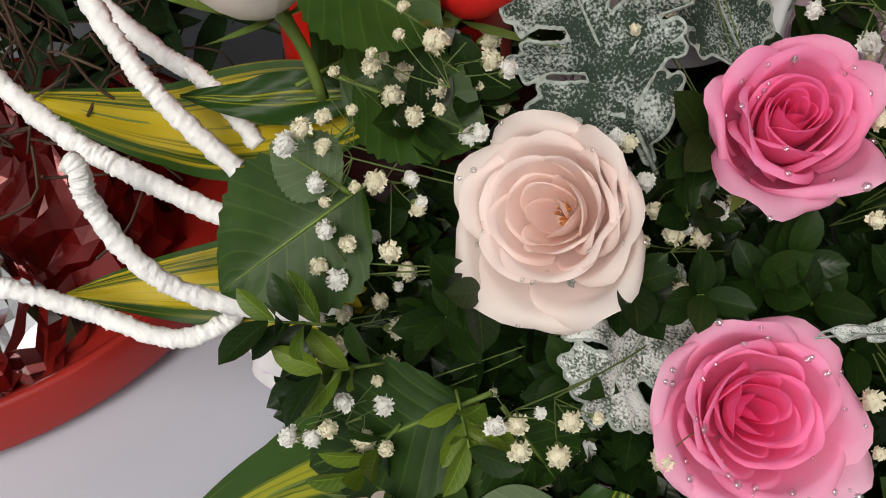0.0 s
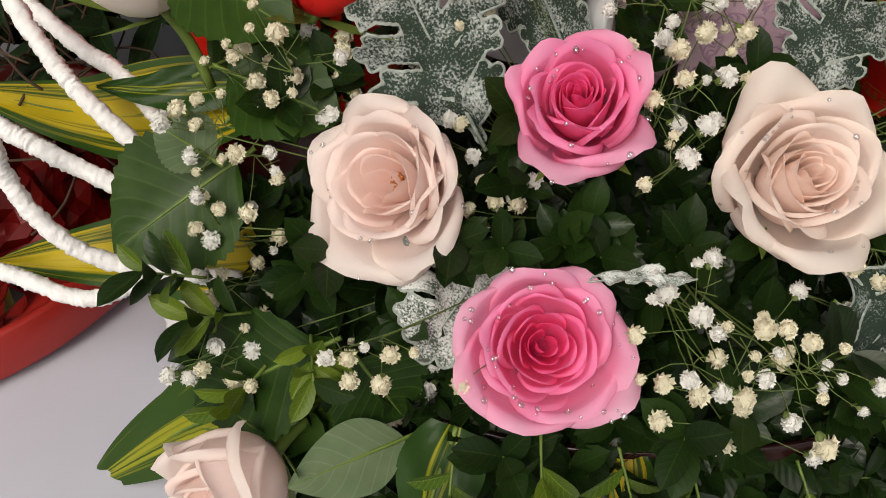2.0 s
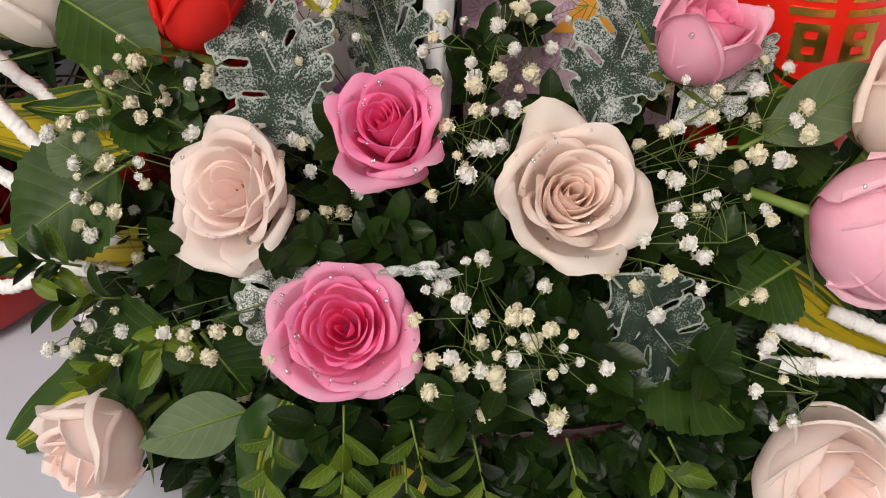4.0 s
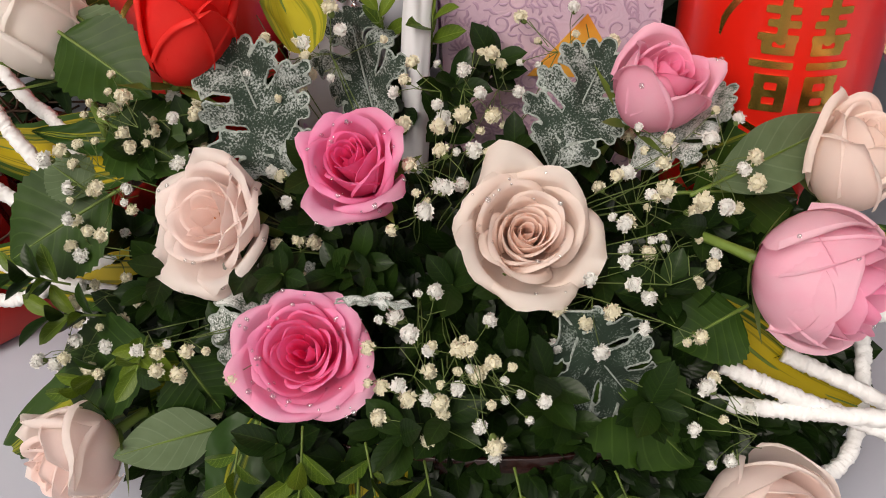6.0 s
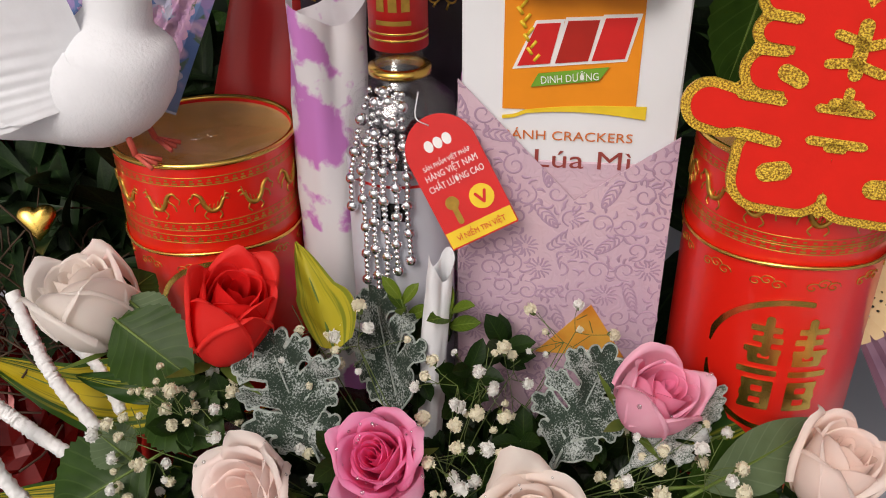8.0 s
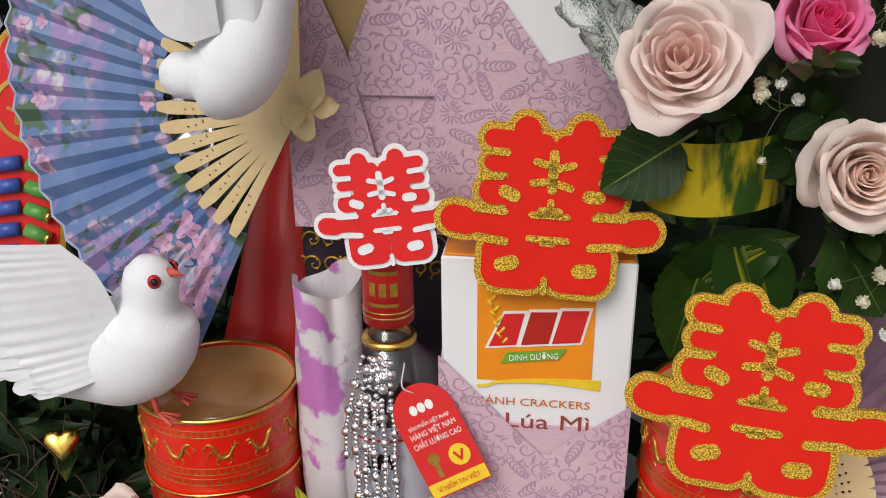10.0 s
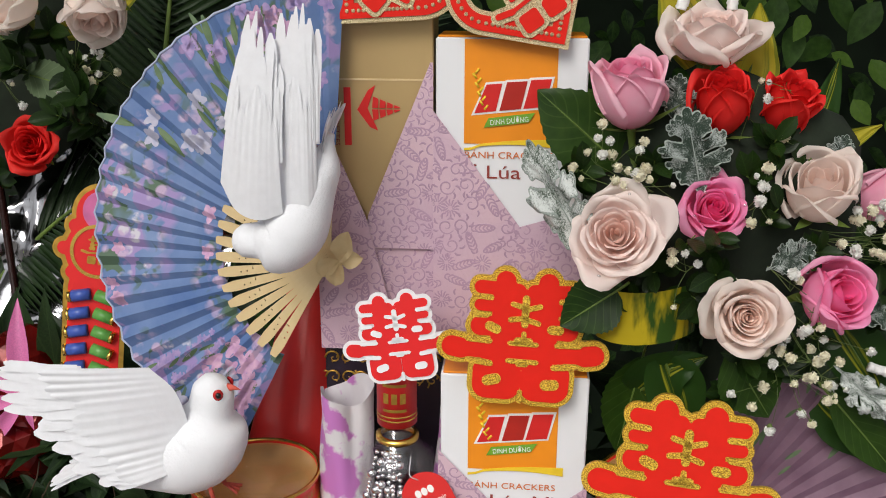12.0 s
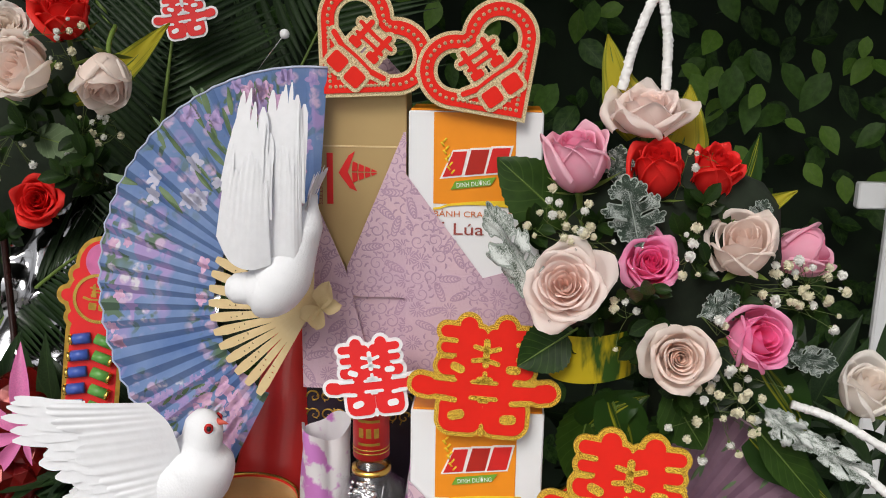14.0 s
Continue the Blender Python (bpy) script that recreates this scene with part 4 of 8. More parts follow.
rose((0.018, 0.316, 1.084), (0.35, -0.10, 0.92), 0.029, 0.066, 20, BUD, M["petal_red"], "velvety red rose with folded petals", 11)

# long variegated leaves
def strap(root, mid, tip, width, material, label, face=(0, -0.72, 0.70), fold=0.10, seed=0):
    line = spline([root, mid, tip], 22)
    up = uvec(face)
    v, uv, f = [], [], []
    nu = 8
    for j, p in enumerate(line):
        t = j / 22
        d = (line[min(j + 1, 22)] - line[max(j - 1, 0)]).normalized()
        sx = d.cross(up).normalized()
        nz = sx.cross(d)
        half = width / 2 * (math.sin(math.pi * min(0.5 + 0.5 * t, 0.18 + t * 1.1)) ** 0.8 if t < 0.98 else 0.03)
        half = max(half, 0.0008)
        for i in range(nu + 1):
            u = 2 * i / nu - 1
            v.append(p + sx * (u * half) + nz * (abs(u) * half * fold * 2 + 0.0012 * math.sin(t * 14 + u * 6 + seed)))
            uv.append((i / nu, t))
    for j in range(22):
        for i in range(nu):
            a = j * (nu + 1) + i
            f.append((a, a + 1, a + nu + 2, a + nu + 1))
    ob = thing("striped_leaf", Matrix.Translation(line[0]), label, "leaf", "striped leaves")
    part("blade", to_mesh("blade", [p - line[0] for p in v], f, [material], uvs=uv), ob)
    vv, ff = tube([p - line[0] - up * 0.0006 for p in line], lambda t: 0.0014 * (1.1 - t), 5)
    part("midrib", to_mesh("midrib", vv, ff, [M["stem_green"]]), ob)
    return ob


YEL = "long strap leaf striped yellow and green"
strap((-0.047, 0.365, 0.964), (-0.137, 0.375, 0.949), (-0.232, 0.403, 0.953), 0.058, M["leaf_stripe"], YEL, seed=1)
strap((-0.051, 0.360, 0.974), (-0.097, 0.363, 0.971), (-0.134, 0.369, 0.971), 0.026, M["leaf_stripe_green"], "dark green strap leaf with yellow tip", seed=2)
strap((0.002, 0.307, 0.913), (-0.101, 0.309, 0.904), (-0.195, 0.312, 0.896), 0.062, M["leaf_stripe"], YEL, seed=3)
strap((0.010, 0.222, 0.900), (-0.075, 0.232, 0.852), (-0.158, 0.242, 0.782), 0.062, M["leaf_stripe_mid"], "broad green strap leaf with yellow streaks", seed=4)
strap((0.060, 0.197, 0.892), (0.048, 0.176, 0.867), (0.042, 0.153, 0.839), 0.04, M["leaf_stripe_green"], YEL, seed=5)
strap((0.132, 0.193, 0.883), (0.126, 0.176, 0.862), (0.117, 0.151, 0.833), 0.04, M["leaf_stripe"], YEL, seed=6)
strap((0.297, 0.238, 0.953), (0.354, 0.245, 0.900), (0.439, 0.251, 0.859), 0.040, M["leaf_stripe"], YEL, seed=7)
strap((0.286, 0.307, 0.998), (0.328, 0.330, 1.005), (0.378, 0.354, 1.011), 0.035, M["leaf_stripe_green"], "dark green strap leaf beside the red tin", seed=8)
strap((0.079, 0.310, 1.056), (0.062, 0.342, 1.070), (0.043, 0.369, 1.095), 0.034, M["leaf_yellow"], "folded yellow green strap leaf standing up", face=(0.5, -0.9, 0.2), fold=0.5, seed=9)
strap((0.381, 0.292, 0.960), (0.412, 0.304, 0.936), (0.463, 0.322, 0.917), 0.04, M["leaf_stripe"], YEL, seed=10)


def broad_leaf(root, tip, width, material, label, face=(0, -0.6, 0.8), teeth=1, seed=0, roll=0, droop=0.12):
    a, b = Vector(root), Vector(tip)
    me = leaf_mesh("rose_leaf", material, (b - a).length, width, 0.42, 0.85, 0.10, droop, teeth=teeth, wave=0.02, nu=8, nv=26, seed=seed)
    ob = thing("rose_leaf", lay(a, b - a, face, 1.0, roll), label, "leaf", "broad leaves")
    part("blade", me, ob)
    L = (b - a).length
    line = [Vector((0, L * (t * 1.12 - 0.15), -droop * L * max(0, t * 1.12 - 0.15) ** 2 + 0.0003)) for t in [k / 10 for k in range(11)]]
    v, f = tube(line, lambda t: 0.0012 * (1.1 - t), 5)
    part("midrib", to_mesh("midrib", v, f, [M["stem_green"]]), ob)
    return ob


DG = "broad dark green serrated rose leaf"
broad_leaf((-0.040, 0.284, 0.979), (-0.098, 0.252, 0.953), 0.066, M["leaf_rose"], DG, seed=1, roll=-12)
broad_leaf((-0.048, 0.278, 0.984), (-0.073, 0.284, 1.002), 0.030, M["leaf_greyback"], "pale grey green underside of a rose leaf", seed=2, face=(0.3, -0.6, 0.7))
broad_leaf((-0.065, 0.358, 0.987), (-0.003, 0.399, 1.001), 0.075, M["leaf_rose"], DG, seed=3)
broad_leaf((-0.049, 0.334, 0.975), (-0.005, 0.361, 1.004), 0.05, M["leaf_rose"], DG, seed=4)
broad_leaf((0.036, 0.197, 0.884), (-0.012, 0.168, 0.890), 0.034, M["leaf_greyback"], "rounded grey green leaf beside a cream rose", seed=5, teeth=0)
broad_leaf((-0.001, 0.219, 0.922), (-0.070, 0.214, 0.887), 0.06, M["leaf_rose"], DG, seed=6)
broad_leaf((0.296, 0.268, 1.011), (0.374, 0.315, 1.027), 0.036, M["leaf_greyback"], "long green leaf seen from below beside the tin", seed=7, teeth=0, face=(0.1, -0.8, 0.5))
broad_leaf((-0.057, 0.312, 1.066), (-0.005, 0.291, 1.043), 0.05, M["leaf_rose"], DG, seed=8)
broad_leaf((-0.071, 0.331, 1.061), (-0.054, 0.364, 1.071), 0.04, M["leaf_rose"], DG, seed=9)
broad_leaf((-0.056, 0.328, 1.071), (-0.020, 0.311, 1.057), 0.03, M["leaf_greyback"], "grey green rose leaf on the ivory bud's stem", seed=10)
broad_leaf((0.232, 0.216, 0.937), (0.299, 0.190, 0.886), 0.06, M["leaf_rose"], DG, seed=11)
broad_leaf((0.016, 0.216, 0.917), (0.036, 0.205, 0.887), 0.05, M["leaf_rose"], DG, seed=12)
broad_leaf((0.312, 0.232, 0.959), (0.280, 0.211, 0.953), 0.045, M["leaf_rose"], DG, seed=13)
broad_leaf((-0.037, 0.246, 0.816), (0.044, 0.231, 0.827), 0.05, M["leaf_greyback"], "pale green leaf low in the arrangement", seed=14, teeth=0)


def dusty(root, tip, material, label, k, width=1.0, face=(0, -0.75, 0.65), roll=0):
    a, b = Vector(root), Vector(tip)
    L = (b - a).length
    ob = thing("dusty_miller_leaf", lay(a, b - a, face, 1.0, roll) @ Matrix.Diagonal((L * width, L, L, 1)), label, "leaf", "silver felted leaves")
    me = DUSTY[k].copy()
    me.materials.clear()
    me.materials.append(material)
    part("blade", me, ob)
    me = DUSTY_RIM[k].copy()
    me.materials.clear()
    me.materials.append(M["dusty_rib"])
    part("margin", me, ob, None, "pale felted margin")
    v, f = tube([Vector((0, t * 0.9 - 0.10, 0.006 - 0.12 * max(0, t * 0.9 - 0.10) ** 2)) for t in (0, 0.3, 0.6, 0.85, 1.0)], lambda t: 0.013 - 0.009 * t, 6)
    part("midrib", to_mesh("midrib", v, f, [M["dusty_rib"]]), ob)
    return ob


DM = "silver grey felted lobed leaf with dark mottling"
dusty((0.072, 0.283, 0.992), (0.034, 0.308, 1.068), M["dusty"], DM, 0, 0.95, face=(-0.1, -0.85, 0.5))
dusty((0.082, 0.253, 0.954), (0.047, 0.200, 0.937), M["dusty_pale"], DM, 1, 1.2)
dusty((0.118, 0.314, 1.004), (0.085, 0.378, 1.066), M["dusty"], DM, 1, 0.66, face=(-0.1, -0.9, 0.4))
dusty((0.214, 0.284, 1.006), (0.243, 0.314, 1.068), M["dusty"], DM, 0, 0.95, face=(0, -0.9, 0.45))
dusty((0.222, 0.216, 0.966), (0.268, 0.199, 0.914), M["dusty_dark"], "dark lobed dusty miller leaf below a rose", 0, 0.95)
dusty((0.254, 0.280, 1.010), (0.311, 0.317, 1.045), M["dusty_pale"], "silver white lobed leaf under a rosebud", 1, 0.55)
dusty((0.116, 0.196, 0.981), (0.151, 0.192, 0.990), M["dusty_pale"], "curled silver leaf edge between the roses", 1, 0.35, face=(0, 0.2, 1))

broad_leaf((-0.042, 0.309, 1.012), (0.010, 0.285, 1.002), 0.05, M["leaf_rose"], DG, seed=16)
broad_leaf((0.289, 0.282, 0.997), (0.355, 0.308, 0.986), 0.05, M["leaf_rose"], DG, seed=17)

# leafy sprigs
SP = "sprig of small glossy dark green leaves"
LM = "sprig of young yellow green leaves"
FC = (0, -0.7, 0.7)
dark_at = [
    (0.119, 0.225, 0.992), (0.106, 0.222, 0.982), (0.131, 0.221, 0.979), (0.121, 0.211, 0.984), (0.195, 0.302, 1.011), (0.164, 0.237, 0.965), (0.091, 0.249, 1.000),
    (0.148, 0.221, 0.947), (0.221, 0.192, 0.924), (0.237, 0.193, 0.908), (0.200, 0.223, 0.931), (0.080, 0.164, 0.913), (0.110, 0.173, 0.892), (0.131, 0.187, 0.907),
    (0.042, 0.213, 0.943), (0.005, 0.234, 0.970), (-0.008, 0.235, 0.956), (0.060, 0.229, 0.977), (0.192, 0.279, 1.029), (0.179, 0.342, 1.050), (0.158, 0.322, 1.042),
    (0.121, 0.352, 1.040), (0.240, 0.294, 1.023), (0.216, 0.179, 0.956), (0.227, 0.170, 0.940), (0.274, 0.219, 0.983), (0.247, 0.230, 0.986),
    (0.169, 0.156, 0.950), (0.149, 0.149, 0.944), (0.091, 0.267, 1.014), (0.081, 0.203, 0.997), (-0.015, 0.256, 0.932), (-0.029, 0.289, 0.954), (-0.002, 0.251, 0.910),
    (-0.043, 0.289, 0.954), (0.186, 0.209, 0.914), (0.265, 0.231, 0.922), (0.296, 0.257, 0.997), (0.269, 0.186, 0.938), (0.191, 0.224, 0.987), (0.296, 0.193, 0.925),
    (0.313, 0.286, 0.999), (0.337, 0.292, 0.985), (0.306, 0.268, 0.993), (0.359, 0.299, 0.974), (0.326, 0.274, 0.979), (-0.015, 0.281, 1.019), (0.006, 0.297, 1.021), (-0.016, 0.318, 1.019), (0.030, 0.331, 1.029), (0.297, 0.318, 1.011),
    (0.290, 0.295, 0.981), (0.251, 0.334, 1.015), (0.152, 0.323, 1.023), (0.126, 0.335, 1.024), (0.284, 0.197, 0.910), (0.244, 0.172, 0.883), (0.183, 0.166, 0.879), (0.146, 0.162, 0.876),
]
for k, p in enumerate(dark_at):
    r = random.Random(k)
    way = (r.uniform(-0.5, 0.5), -0.6 + r.uniform(-0.3, 0.3), 0.75)
    at = Vector(p) - uvec(way) * 0.038 - Vector((0, -0.55, 0.70)) * 0.016
    sprig(at, way, FC, 9, 0.023 * r.uniform(0.85, 1.2), SMALL, SP, k)
for k, (p, w) in enumerate((
    ((-0.025, 0.244, 0.919), (-0.7, -0.4, 0.3)), ((-0.006, 0.238, 0.918), (0.1, -0.6, 0.0)), ((-0.021, 0.232, 0.905), (-0.5, -0.5, -0.3)), ((-0.042, 0.246, 0.937), (-0.7, -0.3, 0.4)),
    ((0.095, 0.161, 0.908), (0, -0.7, -0.3)), ((0.123, 0.161, 0.908), (0.1, -0.7, -0.2)),
    ((0.238, 0.166, 0.908), (0.3, -0.7, 0.1)), ((0.141, 0.354, 1.039), (0.1, -0.3, 0.9)), ((0.116, 0.362, 1.038), (-0.1, -0.3, 0.9)),
    ((0.095, 0.170, 0.935), (0.0, -0.5, -0.7)), ((0.125, 0.168, 0.928), (0.2, -0.5, -0.7)), ((0.060, 0.172, 0.920), (-0.1, -0.5, -0.7)), ((0.155, 0.166, 0.920), (0.2, -0.5, -0.7)),
    ((0.200, 0.170, 0.915), (0.2, -0.5, -0.5)), ((0.250, 0.180, 0.905), (0.3, -0.5, -0.4)))):
    out = 0.014 if k < 4 else -0.012
    sprig(Vector(p) + Vector((0, -0.55, 0.70)) * out, w, FC, 8 if k < 4 else 5, 0.023, LIME, LM, 100 + k, spread=0.8)


def leaf_mass():
    """The crowd of small leaves that fills the arrangement between the sprigs."""
    r = random.Random(12)
    big = SMALL[0]
    src = [v.co.copy() for v in big.vertices]
    sf = [tuple(p.vertices) for p in big.polygons]
    su = {lp.vertex_index: tuple(big.uv_layers[0].data[lp.index].uv) for lp in big.loops}
    verts, faces, uvs = [], [], []
    for k in range(3400):
        q, a = math.sqrt(r.random()), r.uniform(0, 6.283)
        x, y = q * math.cos(a), q * math.sin(a)
        c = SLOPE @ Vector((x * 0.235, y * 0.128 - 0.010, 0.030 - 0.075 * q ** 3 - 0.022 * r.random()))
        out = SLOPE.to_3x3() @ Vector((x * 0.9, y * 0.9, 0.6))
        nrm = SLOPE.to_3x3() @ Vector((x * 0.5, y * 0.5, 1))
        m = lay(c, out + Vector((r.uniform(-1, 1), r.uniform(-1, 1), r.uniform(-1, 1))) * 1.1, nrm + Vector((r.uniform(-1, 1), r.uniform(-1, 1), r.uniform(-1, 1))) * 0.6, r.uniform(0.016, 0.032))
        if in_rose(c) or in_rose(m @ Vector((0, 0.8, 0))):
            continue
        b = len(verts)
        verts += [m @ q for q in src]
        faces += [tuple(i + b for i in q) for q in sf]
        uvs += [su[i] for i in range(len(src))]
    me = to_mesh("leaf_filling", verts, faces, [M["leaf_dark"]], uvs=uvs)
    return solid("leaf_filling", me, "dense small dark green leaves filling the arrangement", "foliage", kind="stuff")


leaf_mass()

# baby's breath
ROOT = (0.14, 0.29, 0.93)
gyp = [
    ((-0.027, 0.273, 1.003), 0.030, 26), ((-0.003, 0.304, 1.015), 0.018, 9), ((-0.051, 0.254, 0.961), 0.014, 4), ((-0.049, 0.267, 0.930), 0.024, 12),
    ((0.059, 0.303, 1.011), 0.022, 8), ((0.088, 0.277, 0.989), 0.020, 9), ((0.084, 0.254, 0.971), 0.014, 6), ((-0.051, 0.221, 0.916), 0.020, 9), ((0.019, 0.225, 0.896), 0.018, 9),
    ((0.052, 0.225, 0.910), 0.014, 6), ((0.143, 0.270, 1.022), 0.026, 10), ((0.167, 0.252, 1.015), 0.022, 8), ((0.146, 0.237, 1.013), 0.016, 5), ((0.156, 0.181, 0.969), 0.026, 12),
    ((0.167, 0.161, 0.952), 0.028, 10), ((0.183, 0.172, 0.964), 0.020, 9), ((0.254, 0.220, 0.971), 0.032, 11), ((0.268, 0.281, 0.997), 0.028, 10), ((0.275, 0.252, 0.978), 0.020, 8),
    ((0.064, 0.317, 1.054), 0.020, 9), ((0.100, 0.317, 1.064), 0.022, 6), ((0.158, 0.298, 1.045), 0.024, 11), ((0.283, 0.263, 1.024), 0.026, 15), ((0.259, 0.232, 1.003), 0.026, 12),
    ((0.273, 0.208, 0.985), 0.024, 8), ((0.217, 0.349, 1.052), 0.024, 8), ((0.193, 0.157, 0.963), 0.020, 9), ((0.308, 0.176, 0.934), 0.022, 7), ((-0.006, 0.270, 1.045), 0.020, 7),
    ((0.176, 0.323, 1.037), 0.024, 9), ((0.025, 0.192, 0.950), 0.016, 7), ((0.072, 0.179, 0.955), 0.010, 4),
]
for k, (c, s, n) in enumerate(gyp):
    root = Vector(c).lerp(Vector(ROOT), 0.55)
    gyp_spray(root, c, s, n, 300 + k)

# white wrapped handles
WR = "thin handle wrapped in crinkled white paper ribbon"
ROPE = 0.0050
rope([(-0.174, 0.382, 1.032), (-0.152, 0.361, 1.001), (-0.133, 0.348, 0.978), (-0.105, 0.337, 0.950)], ROPE, WR, 1)
rope([(-0.191, 0.430, 0.997), (-0.149, 0.400, 0.977), (-0.124, 0.385, 0.967), (-0.099, 0.361, 0.946)], ROPE, WR, 2)
rope([(-0.224, 0.358, 1.008), (-0.180, 0.333, 0.978), (-0.150, 0.324, 0.960), (-0.108, 0.314, 0.940)], ROPE, WR, 3)
rope([(-0.158, 0.291, 0.991), (-0.154, 0.289, 0.988), (-0.153, 0.287, 0.971), (-0.138, 0.281, 0.942), (-0.112, 0.282, 0.919), (-0.054, 0.291, 0.897)], 0.0046, WR, 4)
rope([(-0.229, 0.287, 0.929), (-0.207, 0.286, 0.927), (-0.174, 0.286, 0.911), (-0.137, 0.281, 0.896), (-0.112, 0.289, 0.897), (-0.100, 0.302, 0.903), (-0.060, 0.316, 0.910), (-0.017, 0.336, 0.916)], 0.0046, WR, 5)
rope([(0.307, 0.222, 0.930), (0.352, 0.216, 0.913), (0.417, 0.210, 0.892)], 0.0046, WR, 6)
rope([(0.304, 0.218, 0.906), (0.346, 0.213, 0.909), (0.413, 0.210, 0.910)], 0.0046, WR, 7)
rope([(0.344, 0.245, 0.919), (0.382, 0.239, 0.904), (0.426, 0.230, 0.883)], 0.0046, WR, 8)
rope([(0.318, 0.218, 0.866), (0.355, 0.214, 0.854), (0.377, 0.219, 0.857), (0.391, 0.236, 0.867), (0.399, 0.273, 0.891), (0.403, 0.305, 0.899)], 0.0046, WR, 9)
rope([(0.387, 0.286, 0.916), (0.410, 0.288, 0.915), (0.460, 0.298, 0.902)], 0.0046, WR, 10)

# ---- double happiness figures ----
def xi(x, y):
    """Distance to the double happiness figure in a square from -1 to 1."""
    ax = abs(x)
    d = capsule(ax, y, 0.34, 0.25, 0.34, 0.92, 0.085)
    d = min(d, capsule(ax, y, 0.02, 0.69, 0.58, 0.72, 0.065))
    d = min(d, capsule(ax, y, 0.02, 0.44, 0.48, 0.43, 0.055))
    bx, by = max(0.0, abs(ax - 0.34) - 0.13), max(0.0, abs(y - 0.185) - 0.055)
    d = min(d, math.hypot(bx, by) - 0.065)
    d = min(d, capsule(ax, y, 0.0, -0.10, 0.66, -0.13, 0.055))
    d = min(d, capsule(ax, y, 0.62, -0.13, 0.98, -0.03, 0.085))
    bx, by = max(0.0, abs(ax - 0.34) - 0.17), max(0.0, abs(y + 0.58) - 0.15)
    return min(d, math.hypot(bx, by) - 0.10)


def xi_cut(x, y):
    """Outline of the figure as it is cut from board: full lobes with short slits."""
    ax = abs(x)
    d = capsule(ax, y, 0.28, 0.40, 0.28, 0.74, 0.115)
    d = min(d, capsule(ax, y, 0.10, 0.62, 0.60, 0.64, 0.075))
    d = min(d, capsule(ax, y, 0.05, 0.38, 0.60, 0.40, 0.062))
    d = min(d, capsule(ax, y, 0.10, 0.14, 0.58, 0.12, 0.115))
    d = min(d, capsule(ax, y, 0.0, -0.21, 0.80, -0.21, 0.085), capsule(ax, y, 0.82, -0.20, 0.94, -0.18, 0.120))
    d = min(d, max(ax - 0.42, abs(y - 0.10) - 0.52))
    bx, by = max(0.0, abs(ax - 0.32) - 0.13), max(0.0, abs(y + 0.575) - 0.09)
    return min(d, math.hypot(bx, by) - 0.175)


def figure_bars(x, y):
    """The same figure in stamped straight bars, split down the middle."""
    ax = abs(x)
    d = capsule(ax, y, 0.36, 0.30, 0.36, 1.0, 0.075)
    for z, a, b in ((0.80, 0.14, 0.66), (0.58, 0.10, 0.60), (0.34, 0.10, 0.72), (0.12, 0.12, 0.62), (-0.12, 0.10, 0.78), (-0.36, 0.12, 0.66), (-0.62, 0.12, 0.66), (-0.88, 0.12, 0.66)):
        d = min(d, max(abs(y - z) - 0.062, a - ax, ax - b))
    for z0, z1 in ((0.12, 0.34), (-0.88, -0.36)):
        d = min(d, max(abs(ax - 0.20) - 0.08, z0 - y, y - z1), max(abs(ax - 0.56) - 0.08, z0 - y, y - z1))
    return d


def sign(name, centre, size, way, lean, edge, face, holes, label, thick=0.004, fill=0.015):
    """A cut-out double happiness sign: rim, red face and small gaps that show the rim's colour."""
    m = orient(centre, way) @ pose(0, 0, 0, 0, 0, lean)
    ob = thing(name, m, label, "sign", "double happiness signs")
    s = size / 2.2

    def big(x, y):
        return xi_cut(x / s, y / s) * s

    lo, hi = (-1.25 * s, -1.1 * s), (1.25 * s, 1.2 * s)
    part("rim", plate("rim", big, lo, hi, 96, 0.085 * s, 0.0, thick, [edge]), ob)
    part("face", plate("face", big, lo, hi, 96, fill * s, thick + 0.0002, thick + 0.0012, [face]), ob)
    z = thick + 0.0014
    gaps = [(0.0, 0.52, 0.0, 0.18, 0.050), (-0.17, 0.44, 0.0, 0.40, 0.036), (0.19, 0.43, 0.0, 0.37, 0.036), (-0.19, 0.23, 0.0, 0.26, 0.036), (0.18, 0.20, 0.0, 0.25, 0.036),
            (-0.18, -0.085, 0.18, -0.085, 0.032), (-0.08, -0.05, 0.08, -0.05, 0.05), (0.0, 0.05, 0.0, -0.04, 0.035), (-0.19, -0.325, 0.19, -0.325, 0.034), (-0.05, -0.36, 0.05, -0.36, 0.035), (0.0, -0.74, 0.0, -0.86, 0.034)]
    for e in (-1, 1):
        gaps += [(e * 0.46, 0.13, e * 0.36, 0.11 + e * 0.02, 0.062), (e * 0.44, -0.61, e * 0.33, -0.60 - e * 0.02, 0.072),
                 (e * 0.46, 0.51, e * 0.68, 0.52, 0.038), (e * 0.50, 0.275, e * 0.70, 0.27, 0.040), (e * 0.44, -0.075, e * 0.74, -0.06, 0.036), (e * 0.42, -0.375, e * 0.70, -0.345, 0.042)]
    for g in gaps:
        q = [c * s for c in g]
        lo2 = (min(q[0], q[2]) - q[4] * 1.3, min(q[1], q[3]) - q[4] * 1.3)
        hi2 = (max(q[0], q[2]) + q[4] * 1.3, max(q[1], q[3]) + q[4] * 1.3)
        part("inlay", plate("inlay", lambda x, y: capsule(x, y, *q), lo2, hi2, 10, 0.0, z, z + 0.0008, [holes]), ob)
    return ob


